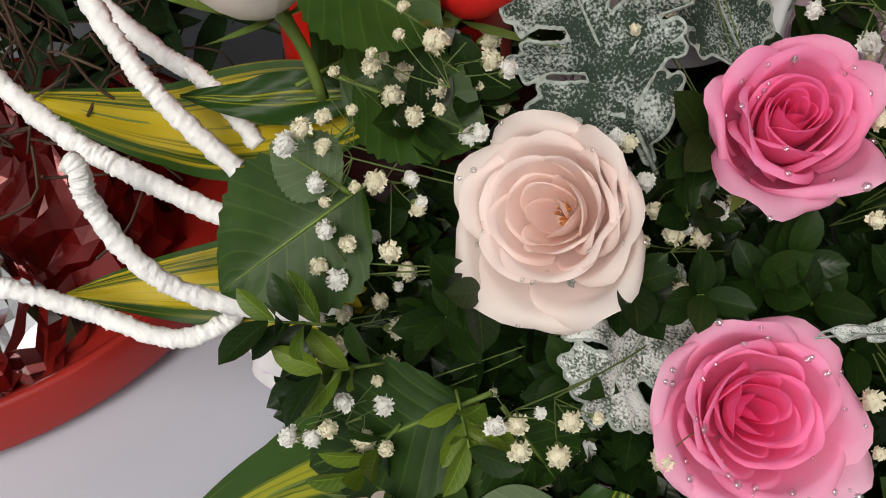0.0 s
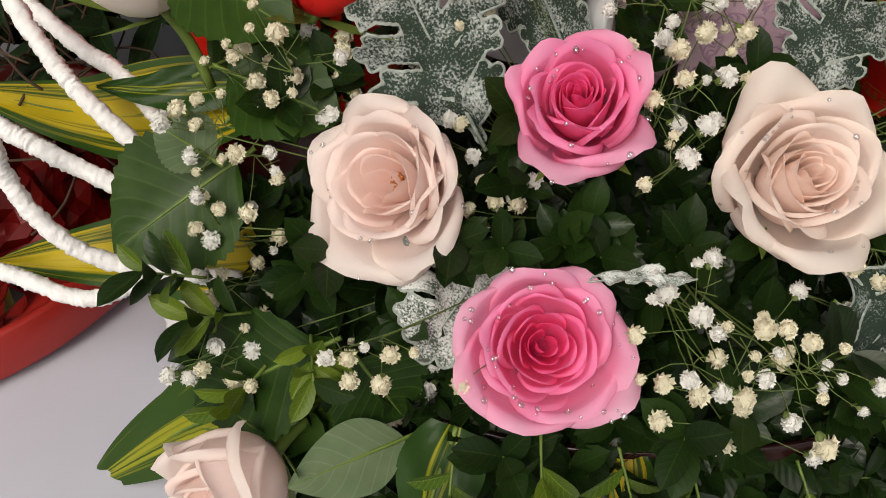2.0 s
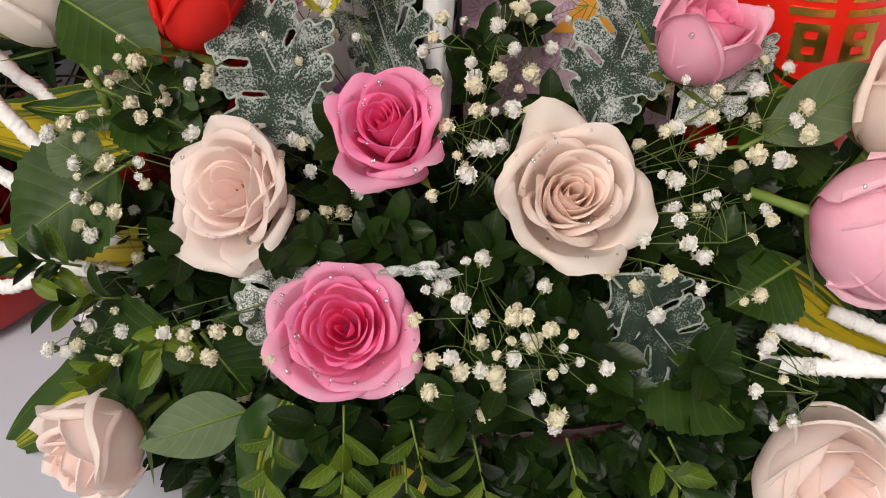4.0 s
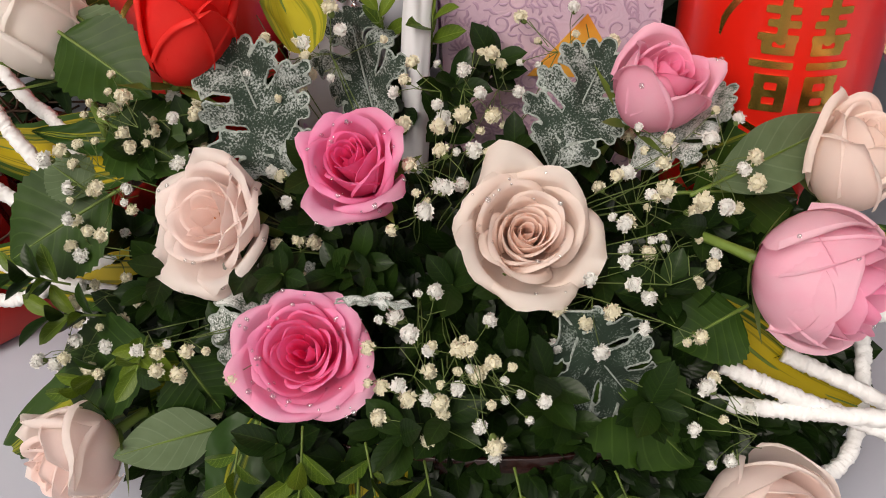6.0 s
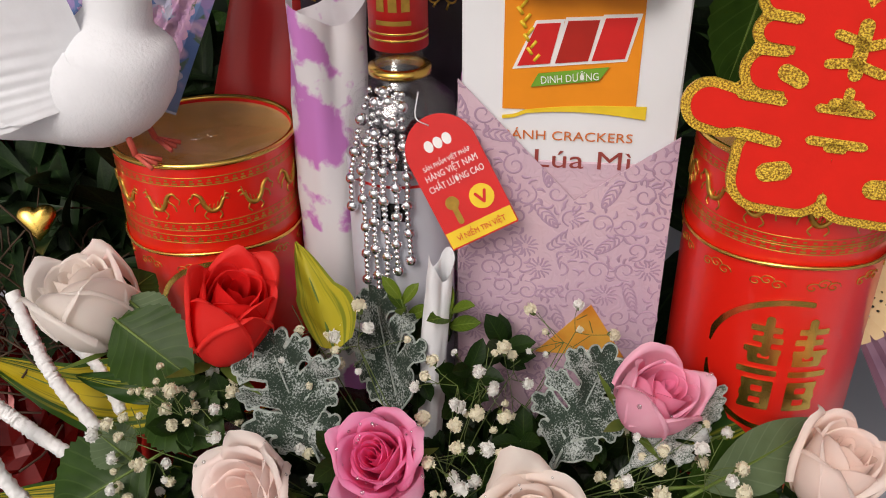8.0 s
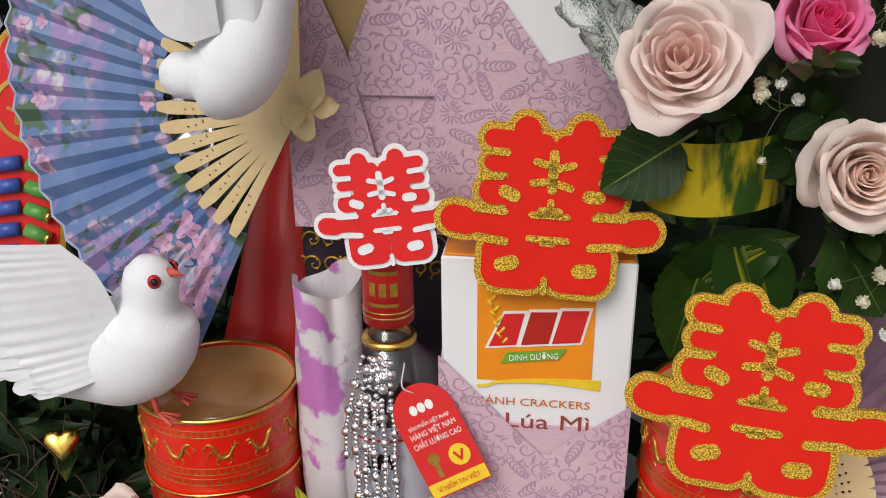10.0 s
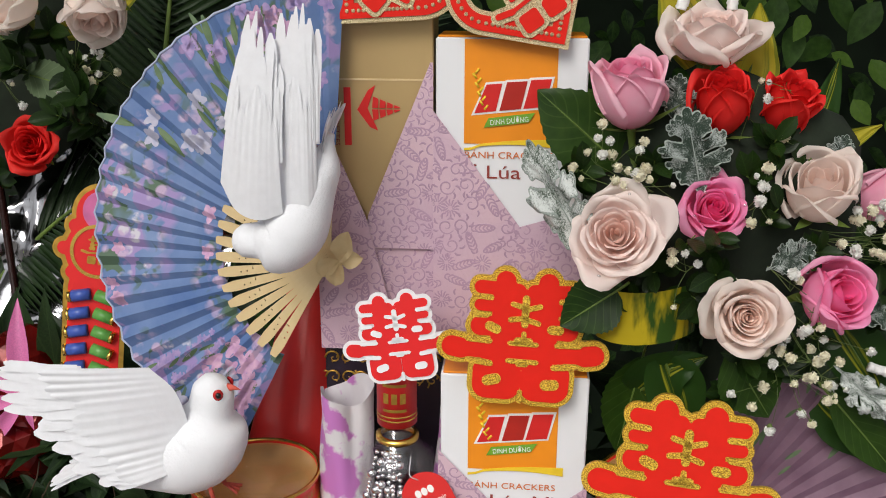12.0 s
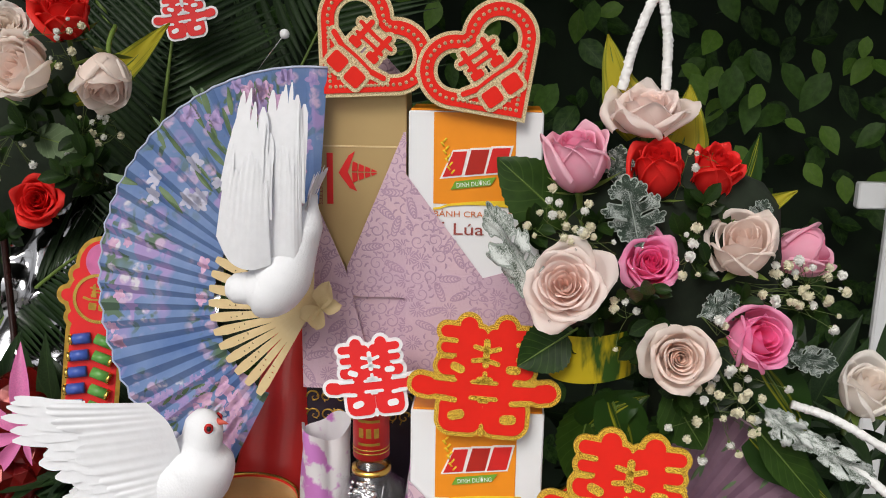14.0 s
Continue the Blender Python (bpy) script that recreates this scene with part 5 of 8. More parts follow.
GS = "red double happiness sign edged in gold glitter"
sign("double_happiness_sign", (0.216, 0.376, 1.313), 0.135, (0.02, -0.93, 0.16), -3, M["gold_glitter"], M["felt_red"], M["gold_glitter"], GS)
sign("double_happiness_sign", (0.343, 0.330, 1.219), 0.149, (-0.05, -0.93, 0.20), -5, M["gold_glitter"], M["felt_red"], M["gold_glitter"], GS)
sign("double_happiness_sign", (0.111, 0.390, 1.303), 0.094, (-0.02, -0.95, 0.12), 9, M["card_white"], M["sign_red"], M["card_white"], "red and white double happiness paper sign on the bottle", 0.001, 0.01)


def heart_sign(centre, size, lean, label):
    unit = size / 1.21

    def full(x, y):
        # tip below, two lobes above
        x, y = abs(x) / unit, y / unit + 0.55
        if x + y > 1:
            return (math.hypot(x - 0.25, y - 0.75) - 0.3536) * unit
        k = 0.5 * max(x + y, 0)
        return math.sqrt(min(x * x + (y - 1) ** 2, (x - k) ** 2 + (y - k) ** 2)) * (1 if x > y else -1) * unit

    m = orient(centre, (0, -0.97, 0.12)) @ pose(0, 0, 0, 0, 0, lean)
    ob = thing("heart_sign", m, label, "sign", "heart signs on the boxes")
    lo, hi = (-size * 0.6, -size * 0.6), (size * 0.6, size * 0.6)
    w = size * 0.050

    def ring(x, y):
        return abs(full(x, y) + w * 1.6) - w

    part("rim", plate("rim", ring, lo, hi, 90, w * 0.6, 0.0, 0.003, [M["pale_glitter"]]), ob)
    part("band", plate("band", ring, lo, hi, 90, 0.0, 0.0032, 0.0042, [M["felt_red"]]), ob)
    s = size * 0.26

    def small(x, y):
        return xi(x / s, y / s) * s

    t = pose(0, -size * 0.01, 0)
    part("figure_rim", plate("figure_rim", small, (-1.3 * s, -1.2 * s), (1.3 * s, 1.2 * s), 72, 0.11 * s, 0.0044, 0.0054, [M["pale_glitter"]]), ob, t)
    part("figure", plate("figure", small, (-1.3 * s, -1.2 * s), (1.3 * s, 1.2 * s), 72, -0.005 * s, 0.0056, 0.0064, [M["felt_red"]]), ob, t)
    v, f = [], []
    lathe([(0.0, 0.0), (0.0019, 0.0), (0.0014, 0.0008), (0.0, 0.001)], 6, v, f)
    dot = to_mesh("dot", v, f, [M["pale_glitter"]])
    # a row of gold dots along the middle of the band
    for k in range(64):
        a = 2 * math.pi * k / 64
        d = Vector((math.sin(a), math.cos(a)))
        lo_t, hi_t = 0.0, size * 0.9
        for _ in range(24):
            mid = (lo_t + hi_t) / 2
            if full(d.x * mid, d.y * mid) + w * 1.6 < 0:
                lo_t = mid
            else:
                hi_t = mid
        part("dot", dot, ob, pose(d.x * lo_t, d.y * lo_t, 0.0042))
    return ob


HS = "red heart sign edged in pale gold glitter with cut-out figure"
heart_sign((0.093, 0.452, 1.596), 0.122, -42, HS)
heart_sign((0.213, 0.446, 1.581), 0.122, 36, HS)


# ---- tins ----
def tin(cx, cy, R, z0, z1, lean, turn, label, band):
    ob = thing("gift_tin", pose(cx, cy, z0) @ pose(0, 0, 0, lean[0], lean[1], turn), label, "tin", "red wedding tins")
    h = z1 - z0
    v, f = [], []
    lathe([(0, 0), (R - 0.001, 0), (R, 0.002), (R, h - 0.003), (R + 0.0004, h - 0.002), (R - 0.002, h - 0.002), (R - 0.002, 0.004), (0, 0.004)], 80, v, f)
    part("body", to_mesh("body", v, f, [M["tin_red"]]), ob)
    for z, t in ((h - 0.0015, 0.0020), (0.003, 0.0018)):
        v, f = tube([Vector((R * math.cos(a), R * math.sin(a), z)) for a in [2 * math.pi * k / 64 for k in range(65)]], t, 8, close=False)
        part("rim", to_mesh("rim", v, f, [M["gold_foil"]]), ob)
    v, f = [], []
    lathe([(0, 0), (R - 0.003, 0), (R - 0.003, 0.0006), (0, 0.0006)], 60, v, f)
    lid = part("lid", to_mesh("lid", v, f, [M["clear_film"]]), ob, pose(0, 0, h - 0.006), "clear plastic lid")
    v, f = [], []
    lathe([(R - 0.0024, 0.006), (R - 0.0024, h - 0.004), (R - 0.0028, h - 0.004), (R - 0.0028, 0.006), (0, 0.006)], 64, v, f)
    part("lining", to_mesh("lining", v, f, [M["tin_lining"]]), ob, None, "coppery metal inside")
    # tied gold cord with a small bow in front
    v, f = tube([Vector(((R + 0.0012) * math.cos(a), (R + 0.0012) * math.sin(a), band - z0 + 0.0015 * math.sin(a * 3))) for a in [2 * math.pi * k / 64 for k in range(65)]], 0.0013, 6, 0.15, 3, close=False)
    part("cord", to_mesh("cord", v, f, [M["gold_foil"]]), ob, None, "shiny gold foil cord")

    def wrap(off):
        return lambda p: ((R + p[2]) * math.sin(p[0] / R + off), -(R + p[2]) * math.cos(p[0] / R + off), p[1])

    # fret bands of small gold links
    for z in (h - 0.014, h - 0.046, band - z0 + 0.010, 0.012):
        n = 70
        vv, ff = [], []
        for k in range(n):
            a = 2 * math.pi * k / n
            for lo, hi, c, d in ((0, 0.62, 0, 1), (0.12, 0.5, 1.6, 2.6)):
                b = len(vv)
                for aa, zz in ((lo, c), (hi, c), (hi, d), (lo, d)):
                    ang = a + aa * 2 * math.pi / n
                    vv.append(((R + 0.0003) * math.sin(ang), -(R + 0.0003) * math.cos(ang), z + zz * 0.0012))
                ff.append((b, b + 1, b + 2, b + 3))
        p = part("fret_band", to_mesh("fret_band", vv, ff, [M["gold_print"]], smooth=False), ob)
        for zz in (z - 0.0012, z + 0.0042):
            v, f = [], []
            lathe([(R + 0.0002, zz), (R + 0.0004, zz + 0.0003), (R + 0.0002, zz + 0.0006)], 72, v, f)
            part("line", to_mesh("line", v, f, [M["gold_print"]]), ob)
    # gold figure in a ring on the front
    s = 0.033

    def fig(x, y):
        return figure_bars(x / s, (y - fz) / s) * s

    fz = (band - z0) * 0.62
    part("gold_figure", plate("gold_figure", fig, (-1.2 * s, fz - 1.1 * s), (1.2 * s, fz + 1.1 * s), 84, 0.0, 0.0002, 0.0005, [M["gold_foil"]], wrap(0.0)), ob)
    part("ring", plate("ring", lambda x, y: max(abs(math.hypot(x, y - fz) - 0.046) - 0.0018, x - 0.010, -0.045 - x), (-0.05, fz - 0.05), (0.05, fz + 0.05), 80, 0.0, 0.0002, 0.0005, [M["gold_foil"]], wrap(0.0)), ob)
    # curling dragons and clouds in gold print
    r = random.Random(int(cx * 1000) + 3)
    for k in range(12):
        off = k * 2 * math.pi / 12
        zc = h - 0.030
        q = -1 if k % 2 else 1
        vv, ff = [], []

        def draw(pts, rad):
            line = spline([(q * x, zc + z, 0) for x, z in pts], 18)
            tube([Vector(wrap(off)((p.x, p.y, 0.0001))) for p in line], rad, 4, verts=vv, faces=ff)

        draw([(-0.011, 0.006), (-0.009, 0.0095), (-0.005, 0.007), (-0.003, 0.001), (0.001, -0.003), (0.006, -0.001), (0.009, 0.005), (0.012, 0.004)], lambda t: 0.0014 * (0.30 + math.sin(math.pi * t)))
        draw([(-0.005, 0.004), (-0.009, 0.001), (-0.010, -0.003)], 0.0006)
        draw([(-0.001, -0.002), (-0.004, -0.006), (-0.002, -0.009)], 0.0006)
        draw([(0.005, -0.002), (0.007, -0.006), (0.005, -0.009)], 0.0006)
        draw([(-0.011, 0.007), (-0.013, 0.005), (-0.012, 0.002)], 0.0005)
        draw([(0.009, 0.005), (0.011, 0.008), (0.013, 0.007)], 0.0006)
        for d in range(7):
            x = -0.006 + d * 0.0026
            draw([(x, 0.004 - 0.006 * math.sin(d * 0.6)), (x + 0.001, 0.0075 - 0.006 * math.sin(d * 0.6))], 0.0004)
        part("gold_dragon", to_mesh("gold_dragon", vv, ff, [M["gold_print"]]), ob)
    for k in range(12):
        off = k * 2 * math.pi / 12 + 0.2
        c = (0.0, band - z0 - 0.012)
        vv, ff = [], []
        for q in range(3):
            x0 = (q - 1) * 0.006
            sp = [Vector((x0 + 0.0045 * (1 - t) * math.cos(t * 9), c[1] + 0.0035 * (1 - t) * math.sin(t * 9) + 0.002 * (q == 1), 0.0002)) for t in [i / 16 for i in range(16)]]
            tube([Vector(wrap(off)(p)) for p in sp], 0.0004, 3, verts=vv, faces=ff)
        part("gold_cloud", to_mesh("gold_cloud", vv, ff, [M["gold_print"]]), ob)
    return ob


tin(-0.032, 0.428, 0.060, STAND, 1.146, (0, 0), 20, "red wedding tin with gold prints, rim and clear lid", 1.081)
tin(0.342, 0.384, 0.058, STAND, 1.182, (0, 0), 0, "tall red wedding tin with gold cord and figure", 1.122)


# ---- boxes ----
def card(name, poly, y, material, parent, thick=0.0006):
    """A flat printed or folded piece in the plane of a box front; poly holds x, z."""
    n = len(poly)
    v = [(x, y, z) for x, z in poly] + [(x, y + thick, z) for x, z in poly]
    f = [tuple(range(n)), tuple(reversed(range(n, 2 * n)))] + [(i, i + n, (i + 1) % n + n, (i + 1) % n) for i in range(n)]
    return part(name, to_mesh(name, v, f, [material], smooth=False), parent)


def inside(x, z, poly):
    hit = False
    for k in range(len(poly)):
        (ax, az), (bx, bz) = poly[k - 1], poly[k]
        if (az > z) != (bz > z) and x < (bx - ax) * (z - az) / (bz - az) + ax:
            hit = not hit
    return hit


def relief(poly, y, parent, seed, step=0.0175):
    """Scrolls, fern leaves and blossoms pressed into the paper, as low raised lines coloured darker for their shading.
    """
    r = random.Random(seed)
    v, f = [], []

    def stroke(pts, wide):
        line = spline([(x, z, 0) for x, z in pts], max(6, 3 * len(pts)))
        last = None
        for k, p in enumerate(line):
            if not inside(p.x, p.y, poly):
                last = None
                continue
            d = (line[min(k + 1, len(line) - 1)] - line[max(k - 1, 0)]).normalized()
            t = k / (len(line) - 1)
            w = 1.6 * wide * (0.35 + 0.65 * math.sin(math.pi * min(0.97, 0.12 + 0.85 * t)))
            b = len(v)
            v.extend([(p.x - d.y * w, y, p.y + d.x * w), (p.x, y - w * 0.8, p.y), (p.x + d.y * w, y, p.y - d.x * w)])
            if last is not None:
                f.extend([(last, b, b + 1, last + 1), (last + 1, b + 1, b + 2, last + 2)])
            last = b

    xs, zs = [p[0] for p in poly], [p[1] for p in poly]
    nx, nz = int((max(xs) - min(xs)) / step) + 2, int((max(zs) - min(zs)) / step) + 2
    for i in range(nx):
        for j in range(nz):
            cx = min(xs) + (i + 0.5 * (j % 2)) * step + r.uniform(-0.003, 0.003)
            cz = min(zs) + j * step + r.uniform(-0.003, 0.003)
            a0, e = r.uniform(0, 6.283), r.choice((-1, 1))
            kind = r.random()
            if kind < 0.5:
                # a scroll with leaves along its outside
                sc = [(cx + 0.0075 * (1 - 0.8 * t) * math.cos(a0 + e * 8 * t), cz + 0.0075 * (1 - 0.8 * t) * math.sin(a0 + e * 8 * t)) for t in [q / 11 for q in range(12)]]
                stroke(sc, 0.00042)
                for q in range(6):
                    a = a0 + e * (q * 0.8 - 0.3)
                    p = [(cx + rr * math.cos(a + e * tt), cz + rr * math.sin(a + e * tt)) for rr, tt in ((0.0078, 0), (0.0105, 0.10), (0.0125, 0.34))]
                    stroke(p, 0.0006)
            elif kind < 0.82:
                # a fern leaf
                for q in range(7):
                    t = q / 6
                    bx, bz = cx + (t - 0.5) * 0.020 * math.cos(a0), cz + (t - 0.5) * 0.020 * math.sin(a0)
                    for g in (-1, 1):
                        a = a0 + g * (1.0 - 0.5 * t)
                        L = 0.0085 * math.sin(math.pi * (0.2 + 0.75 * t))
                        stroke([(bx, bz), (bx + L * 0.5 * math.cos(a), bz + L * 0.5 * math.sin(a)), (bx + L * math.cos(a - g * 0.4), bz + L * math.sin(a - g * 0.4))], 0.00048)
            else:
                # a many-rayed blossom
                for ring, m in ((0.0042, 9), (0.0082, 14)):
                    for q in range(m):
                        a = a0 + q * 6.283 / m
                        stroke([(cx + rr * math.cos(a + tt), cz + rr * math.sin(a + tt)) for rr, tt in ((ring * 0.45, 0), (ring * 0.8, 0.12), (ring, 0.02))], 0.00042)
    return part("pressed_pattern", to_mesh("pressed_pattern", v, f, [M["lilac_line_shade"]]), parent)


def paper(name, poly, y, parent, seed):
    card(name, poly, y, M["emboss_lilac"], parent)
    relief(poly, y - 0.0001, parent, seed)


def upright(x, y, z):
    """Writing that faces the front."""
    return pose(x, y, z, 90, 0, 0)


def cracker_box(x0, x1, z0, z1, y, depth, turn, label, vee=0.55, rise=0.018, right=0.012, deep=0.056, lift=0.0):
    """A white cracker carton with an orange panel, half hidden in folded lilac paper."""
    w, h = x1 - x0, z1 - z0
    ob = thing("cracker_box", pose(x0, y, z0) @ pose(0, 0, 0, 0, 0, turn), label, "box", "cracker boxes")
    part("carton", box_mesh("carton", (0, 0, 0), (w, depth, h), [M["card_white"]], 0.0012), ob)
    part("flap", box_mesh("flap", (0.002, 0.001, h + 0.0002), (w - 0.002, depth - 0.001, h + 0.002), [M["print_orange"]], 0.0005), ob, None, "orange top flap")
    px0, px1, pz0, pz1 = w * 0.19, w * 0.80, h - 0.088, h - 0.001
    card("orange_panel", [(px0, pz0), (px1, pz0), (px1, pz1), (px0, pz1)], -0.0008, M["print_orange"], ob)
    # gold ribbon under the panel
    n = 12
    lo = [(px0 + (px1 + 0.006 - px0) * k / n, pz0 - 0.004 + 0.0035 * math.sin(k / n * 3.1) - (0.002 if k < 2 else 0)) for k in range(n + 1)]
    hi = [(x, z + 0.002 + 0.006 * (k / n) ** 2) for k, (x, z) in enumerate(lo)]
    card("gold_ribbon_print", lo + hi[::-1], -0.0014, M["print_yellow"], ob)
    # three-letter maker's mark as plain slanted shapes
    cx, cz = (px0 + px1) / 2, h - 0.048
    for k, dx in enumerate((-0.020, 0.001, 0.021)):
        tilt = 0.10
        b = cz + tilt * dx
        p = [(cx + dx - 0.010, b - 0.012), (cx + dx + 0.008, b - 0.010), (cx + dx + 0.013, b + 0.013), (cx + dx - 0.004 + (0.004 if k == 0 else 0), b + 0.012)]
        c = (sum(q[0] for q in p) / 4, sum(q[1] for q in p) / 4)
        card("mark_rim", [(c[0] + (q[0] - c[0]) * 1.22, c[1] + (q[1] - c[1]) * 1.16) for q in p], -0.0012 - 0.0001 * k, M["print_white"], ob)
        card("mark", p, -0.0018 - 0.0001 * k, M["print_red"] if k != 1 else M["print_maroon"], ob)
    g = [(cx - 0.022, cz - 0.026), (cx + 0.016, cz - 0.021), (cx + 0.021, cz - 0.013), (cx - 0.018, cz - 0.018)]
    card("green_label", g, -0.0022, M["print_green"], ob)
    writing("label_text", "DINH DƯỠNG", 0.0062, upright(cx - 0.0165, -0.0025, cz - 0.0238) @ pose(0, 0, 0, 0, 0, 6), M["print_white"], ob, width=0.032)
    # ear of wheat
    vv, ff = [], []
    for k in range(9):
        t = k / 8
        c = Vector((px0 + 0.009 + 0.008 * t, -0.0012, pz1 - 0.028 - 0.030 * t))
        tube([c, c + Vector((-0.003 if k % 2 else 0.003, 0, 0.004))], 0.0012, 4, verts=vv, faces=ff)
    part("wheat_print", to_mesh("wheat_print", vv, ff, [M["print_yellow"]]), ob)
    writing("small_text", "BÁNH CRACKERS", 0.0082, upright(px0 + 0.0, -0.0010, pz0 - 0.0185 + lift), M["print_orange_text"], ob, width=0.075)
    writing("flavour_text", "Vị Lúa Mì", 0.0165, upright(px0 - 0.006, -0.0010, pz0 - 0.0360 + lift), M["print_brown"], ob, width=0.082)
    # lilac paper folded over the lower part, leaving a V
    zv, zl, zr = pz0 - deep, pz0 + rise, pz0 - right
    vx = w * vee
    paper("paper_fold", [(-0.002, 0), (vx + 0.03, 0), (vx, zv), (-0.002, zl)], -0.0034, ob, 1)
    paper("paper_fold", [(vx - 0.02, 0), (w + 0.002, 0), (w + 0.002, zr), (vx, zv)], -0.0045, ob, 2)
    part("paper_wrap", box_mesh("paper_wrap", (-0.0025, -0.0008, 0), (w + 0.0025, depth + 0.002, zr - 0.02), [M["emboss_lilac"]], 0.0008), ob, None, "embossed lilac paper")
    return ob


CB = "white and orange cracker carton wrapped in embossed lilac paper"
low_box = cracker_box(0.148, 0.272, STAND, 1.275, 0.380, 0.055, 0, CB)
# the carton's picture shows through a gap low in the paper
card("picture_gap", [(0.050, 0.075), (0.108, 0.075), (0.084, 0.115)], -0.0054, M["orange_print_food"], low_box)
cracker_box(0.1375, 0.264, 1.262, 1.545, 0.452, 0.055, 0, CB, 0.58, 0.028, 0.055, 0.072, 0.006)


def cigarette_carton():
    w, h = 0.092, 0.298
    ob = thing("gold_carton", pose(0.0425, 0.462, 1.262), "matt gold cigarette carton in embossed lilac paper", "box")
    part("carton", box_mesh("carton", (-0.0085, 0, 0), (w, 0.05, h), [M["gold_card"]], 0.001), ob)
    card("seam", [(-0.008, 0.246), (w, 0.246), (w, 0.2475), (-0.008, 0.2475)], -0.0006, M["bamboo"], ob)
    # arrow-like leaf mark
    ax, az = 0.040, 0.222
    card("arrow_mark", [(ax - 0.004, az + 0.016), (ax + 0.002, az + 0.020), (ax - 0.005, az), (ax + 0.004, az - 0.019), (ax - 0.003, az - 0.016), (ax - 0.014, az - 0.001)], -0.0008, M["print_red"], ob)
    for s in (1, -1):
        for k in range(4):
            x = ax - 0.001 + k * 0.0062
            hgt = 0.0105 * (1 - k / 4.4)
            nh = 0.0105 * (1 - (k + 0.85) / 4.4)
            card("leaf_mark", [(x, az + s * 0.0006), (x + 0.0054, az + s * 0.0006), (x + 0.0056, az + s * nh), (x + 0.001, az + s * hgt)], -0.0010, M["print_red"], ob)
    # maker's name as a plain bar, and the line under it, reading downward
    card("name_bar", [(0.0145, 0.190), (0.0205, 0.190), (0.0205, 0.240), (0.0145, 0.240)], -0.0008, M["print_red"], ob)
    writing("line_text", "FINEST CIGARETTES", 0.0056, upright(0.0062, -0.0008, 0.250) @ pose(0, 0, 0, 0, 0, -90), M["print_brown"], ob, width=0.060)
    paper("paper_fold", [(-0.012, 0), (0.064, 0), (0.032, 0.128), (-0.002, 0.208), (-0.012, 0.208)], -0.0075, ob, 3)
    paper("paper_fold", [(0.030, 0.098), (w + 0.0002, 0.098), (w + 0.0002, 0.262), (w - 0.002, 0.262), (0.034, 0.128)], -0.0055, ob, 4)
    paper("paper_front", [(-0.010, 0), (w, 0), (w, 0.10), (-0.010, 0.10)], -0.0018, ob, 5)
    paper("paper_corner", [(0.004, h + 0.002), (0.036, h + 0.048), (0.052, h + 0.050), (w + 0.006, h + 0.002)], 0.030, ob, 6)
    return ob


cigarette_carton()


def filigree_box():
    ob = thing("filigree_box", pose(0.030, 0.470, STAND), "black gift box with gold scrollwork under the cartons", "box")
    w, h = 0.235, 1.2615 - STAND
    part("body", box_mesh("body", (0, 0, 0), (w, 0.09, h), [M["dark_box"]], 0.0015), ob)
    r = random.Random(4)
    for k in range(16):
        vv, ff = [], []
        x0, z0 = 0.008 + (k % 8) * 0.0135, h - 0.016 - 0.020 * (k // 8)
        s = 1 if k % 2 else -1
        sp = [Vector((x0 + s * 0.008 * (1 - t) * math.cos(t * 8), -0.0005, z0 + 0.008 * (1 - t) * math.sin(t * 8))) for t in [i / 20 for i in range(20)]]
        tube(sp, lambda t: 0.0012 * (1 - 0.6 * t), 4, verts=vv, faces=ff)
        for q in range(3):
            p = sp[2 + q * 4]
            tube([p, p + Vector((r.uniform(-0.005, 0.005), 0, r.uniform(-0.005, 0.005)))], 0.0010, 4, verts=vv, faces=ff)
        part("gold_scroll", to_mesh("gold_scroll", vv, ff, [M["gold_print"]]), ob)
    return ob


filigree_box()


def red_cone():
    v, f = [], []
    lathe([(0, 0), (0.085, 0), (0.084, 0.04), (0.012, 0.43), (0.0, 0.432)], 48, v, f)
    return solid("red_paper_cone", to_mesh("red_paper_cone", v, f, [M["red_gloss"]]), "tall cone rolled from glossy red paper behind the tin", "paper cone", pose(-0.036, 0.576, STAND, 0, 6, 0))


red_cone()


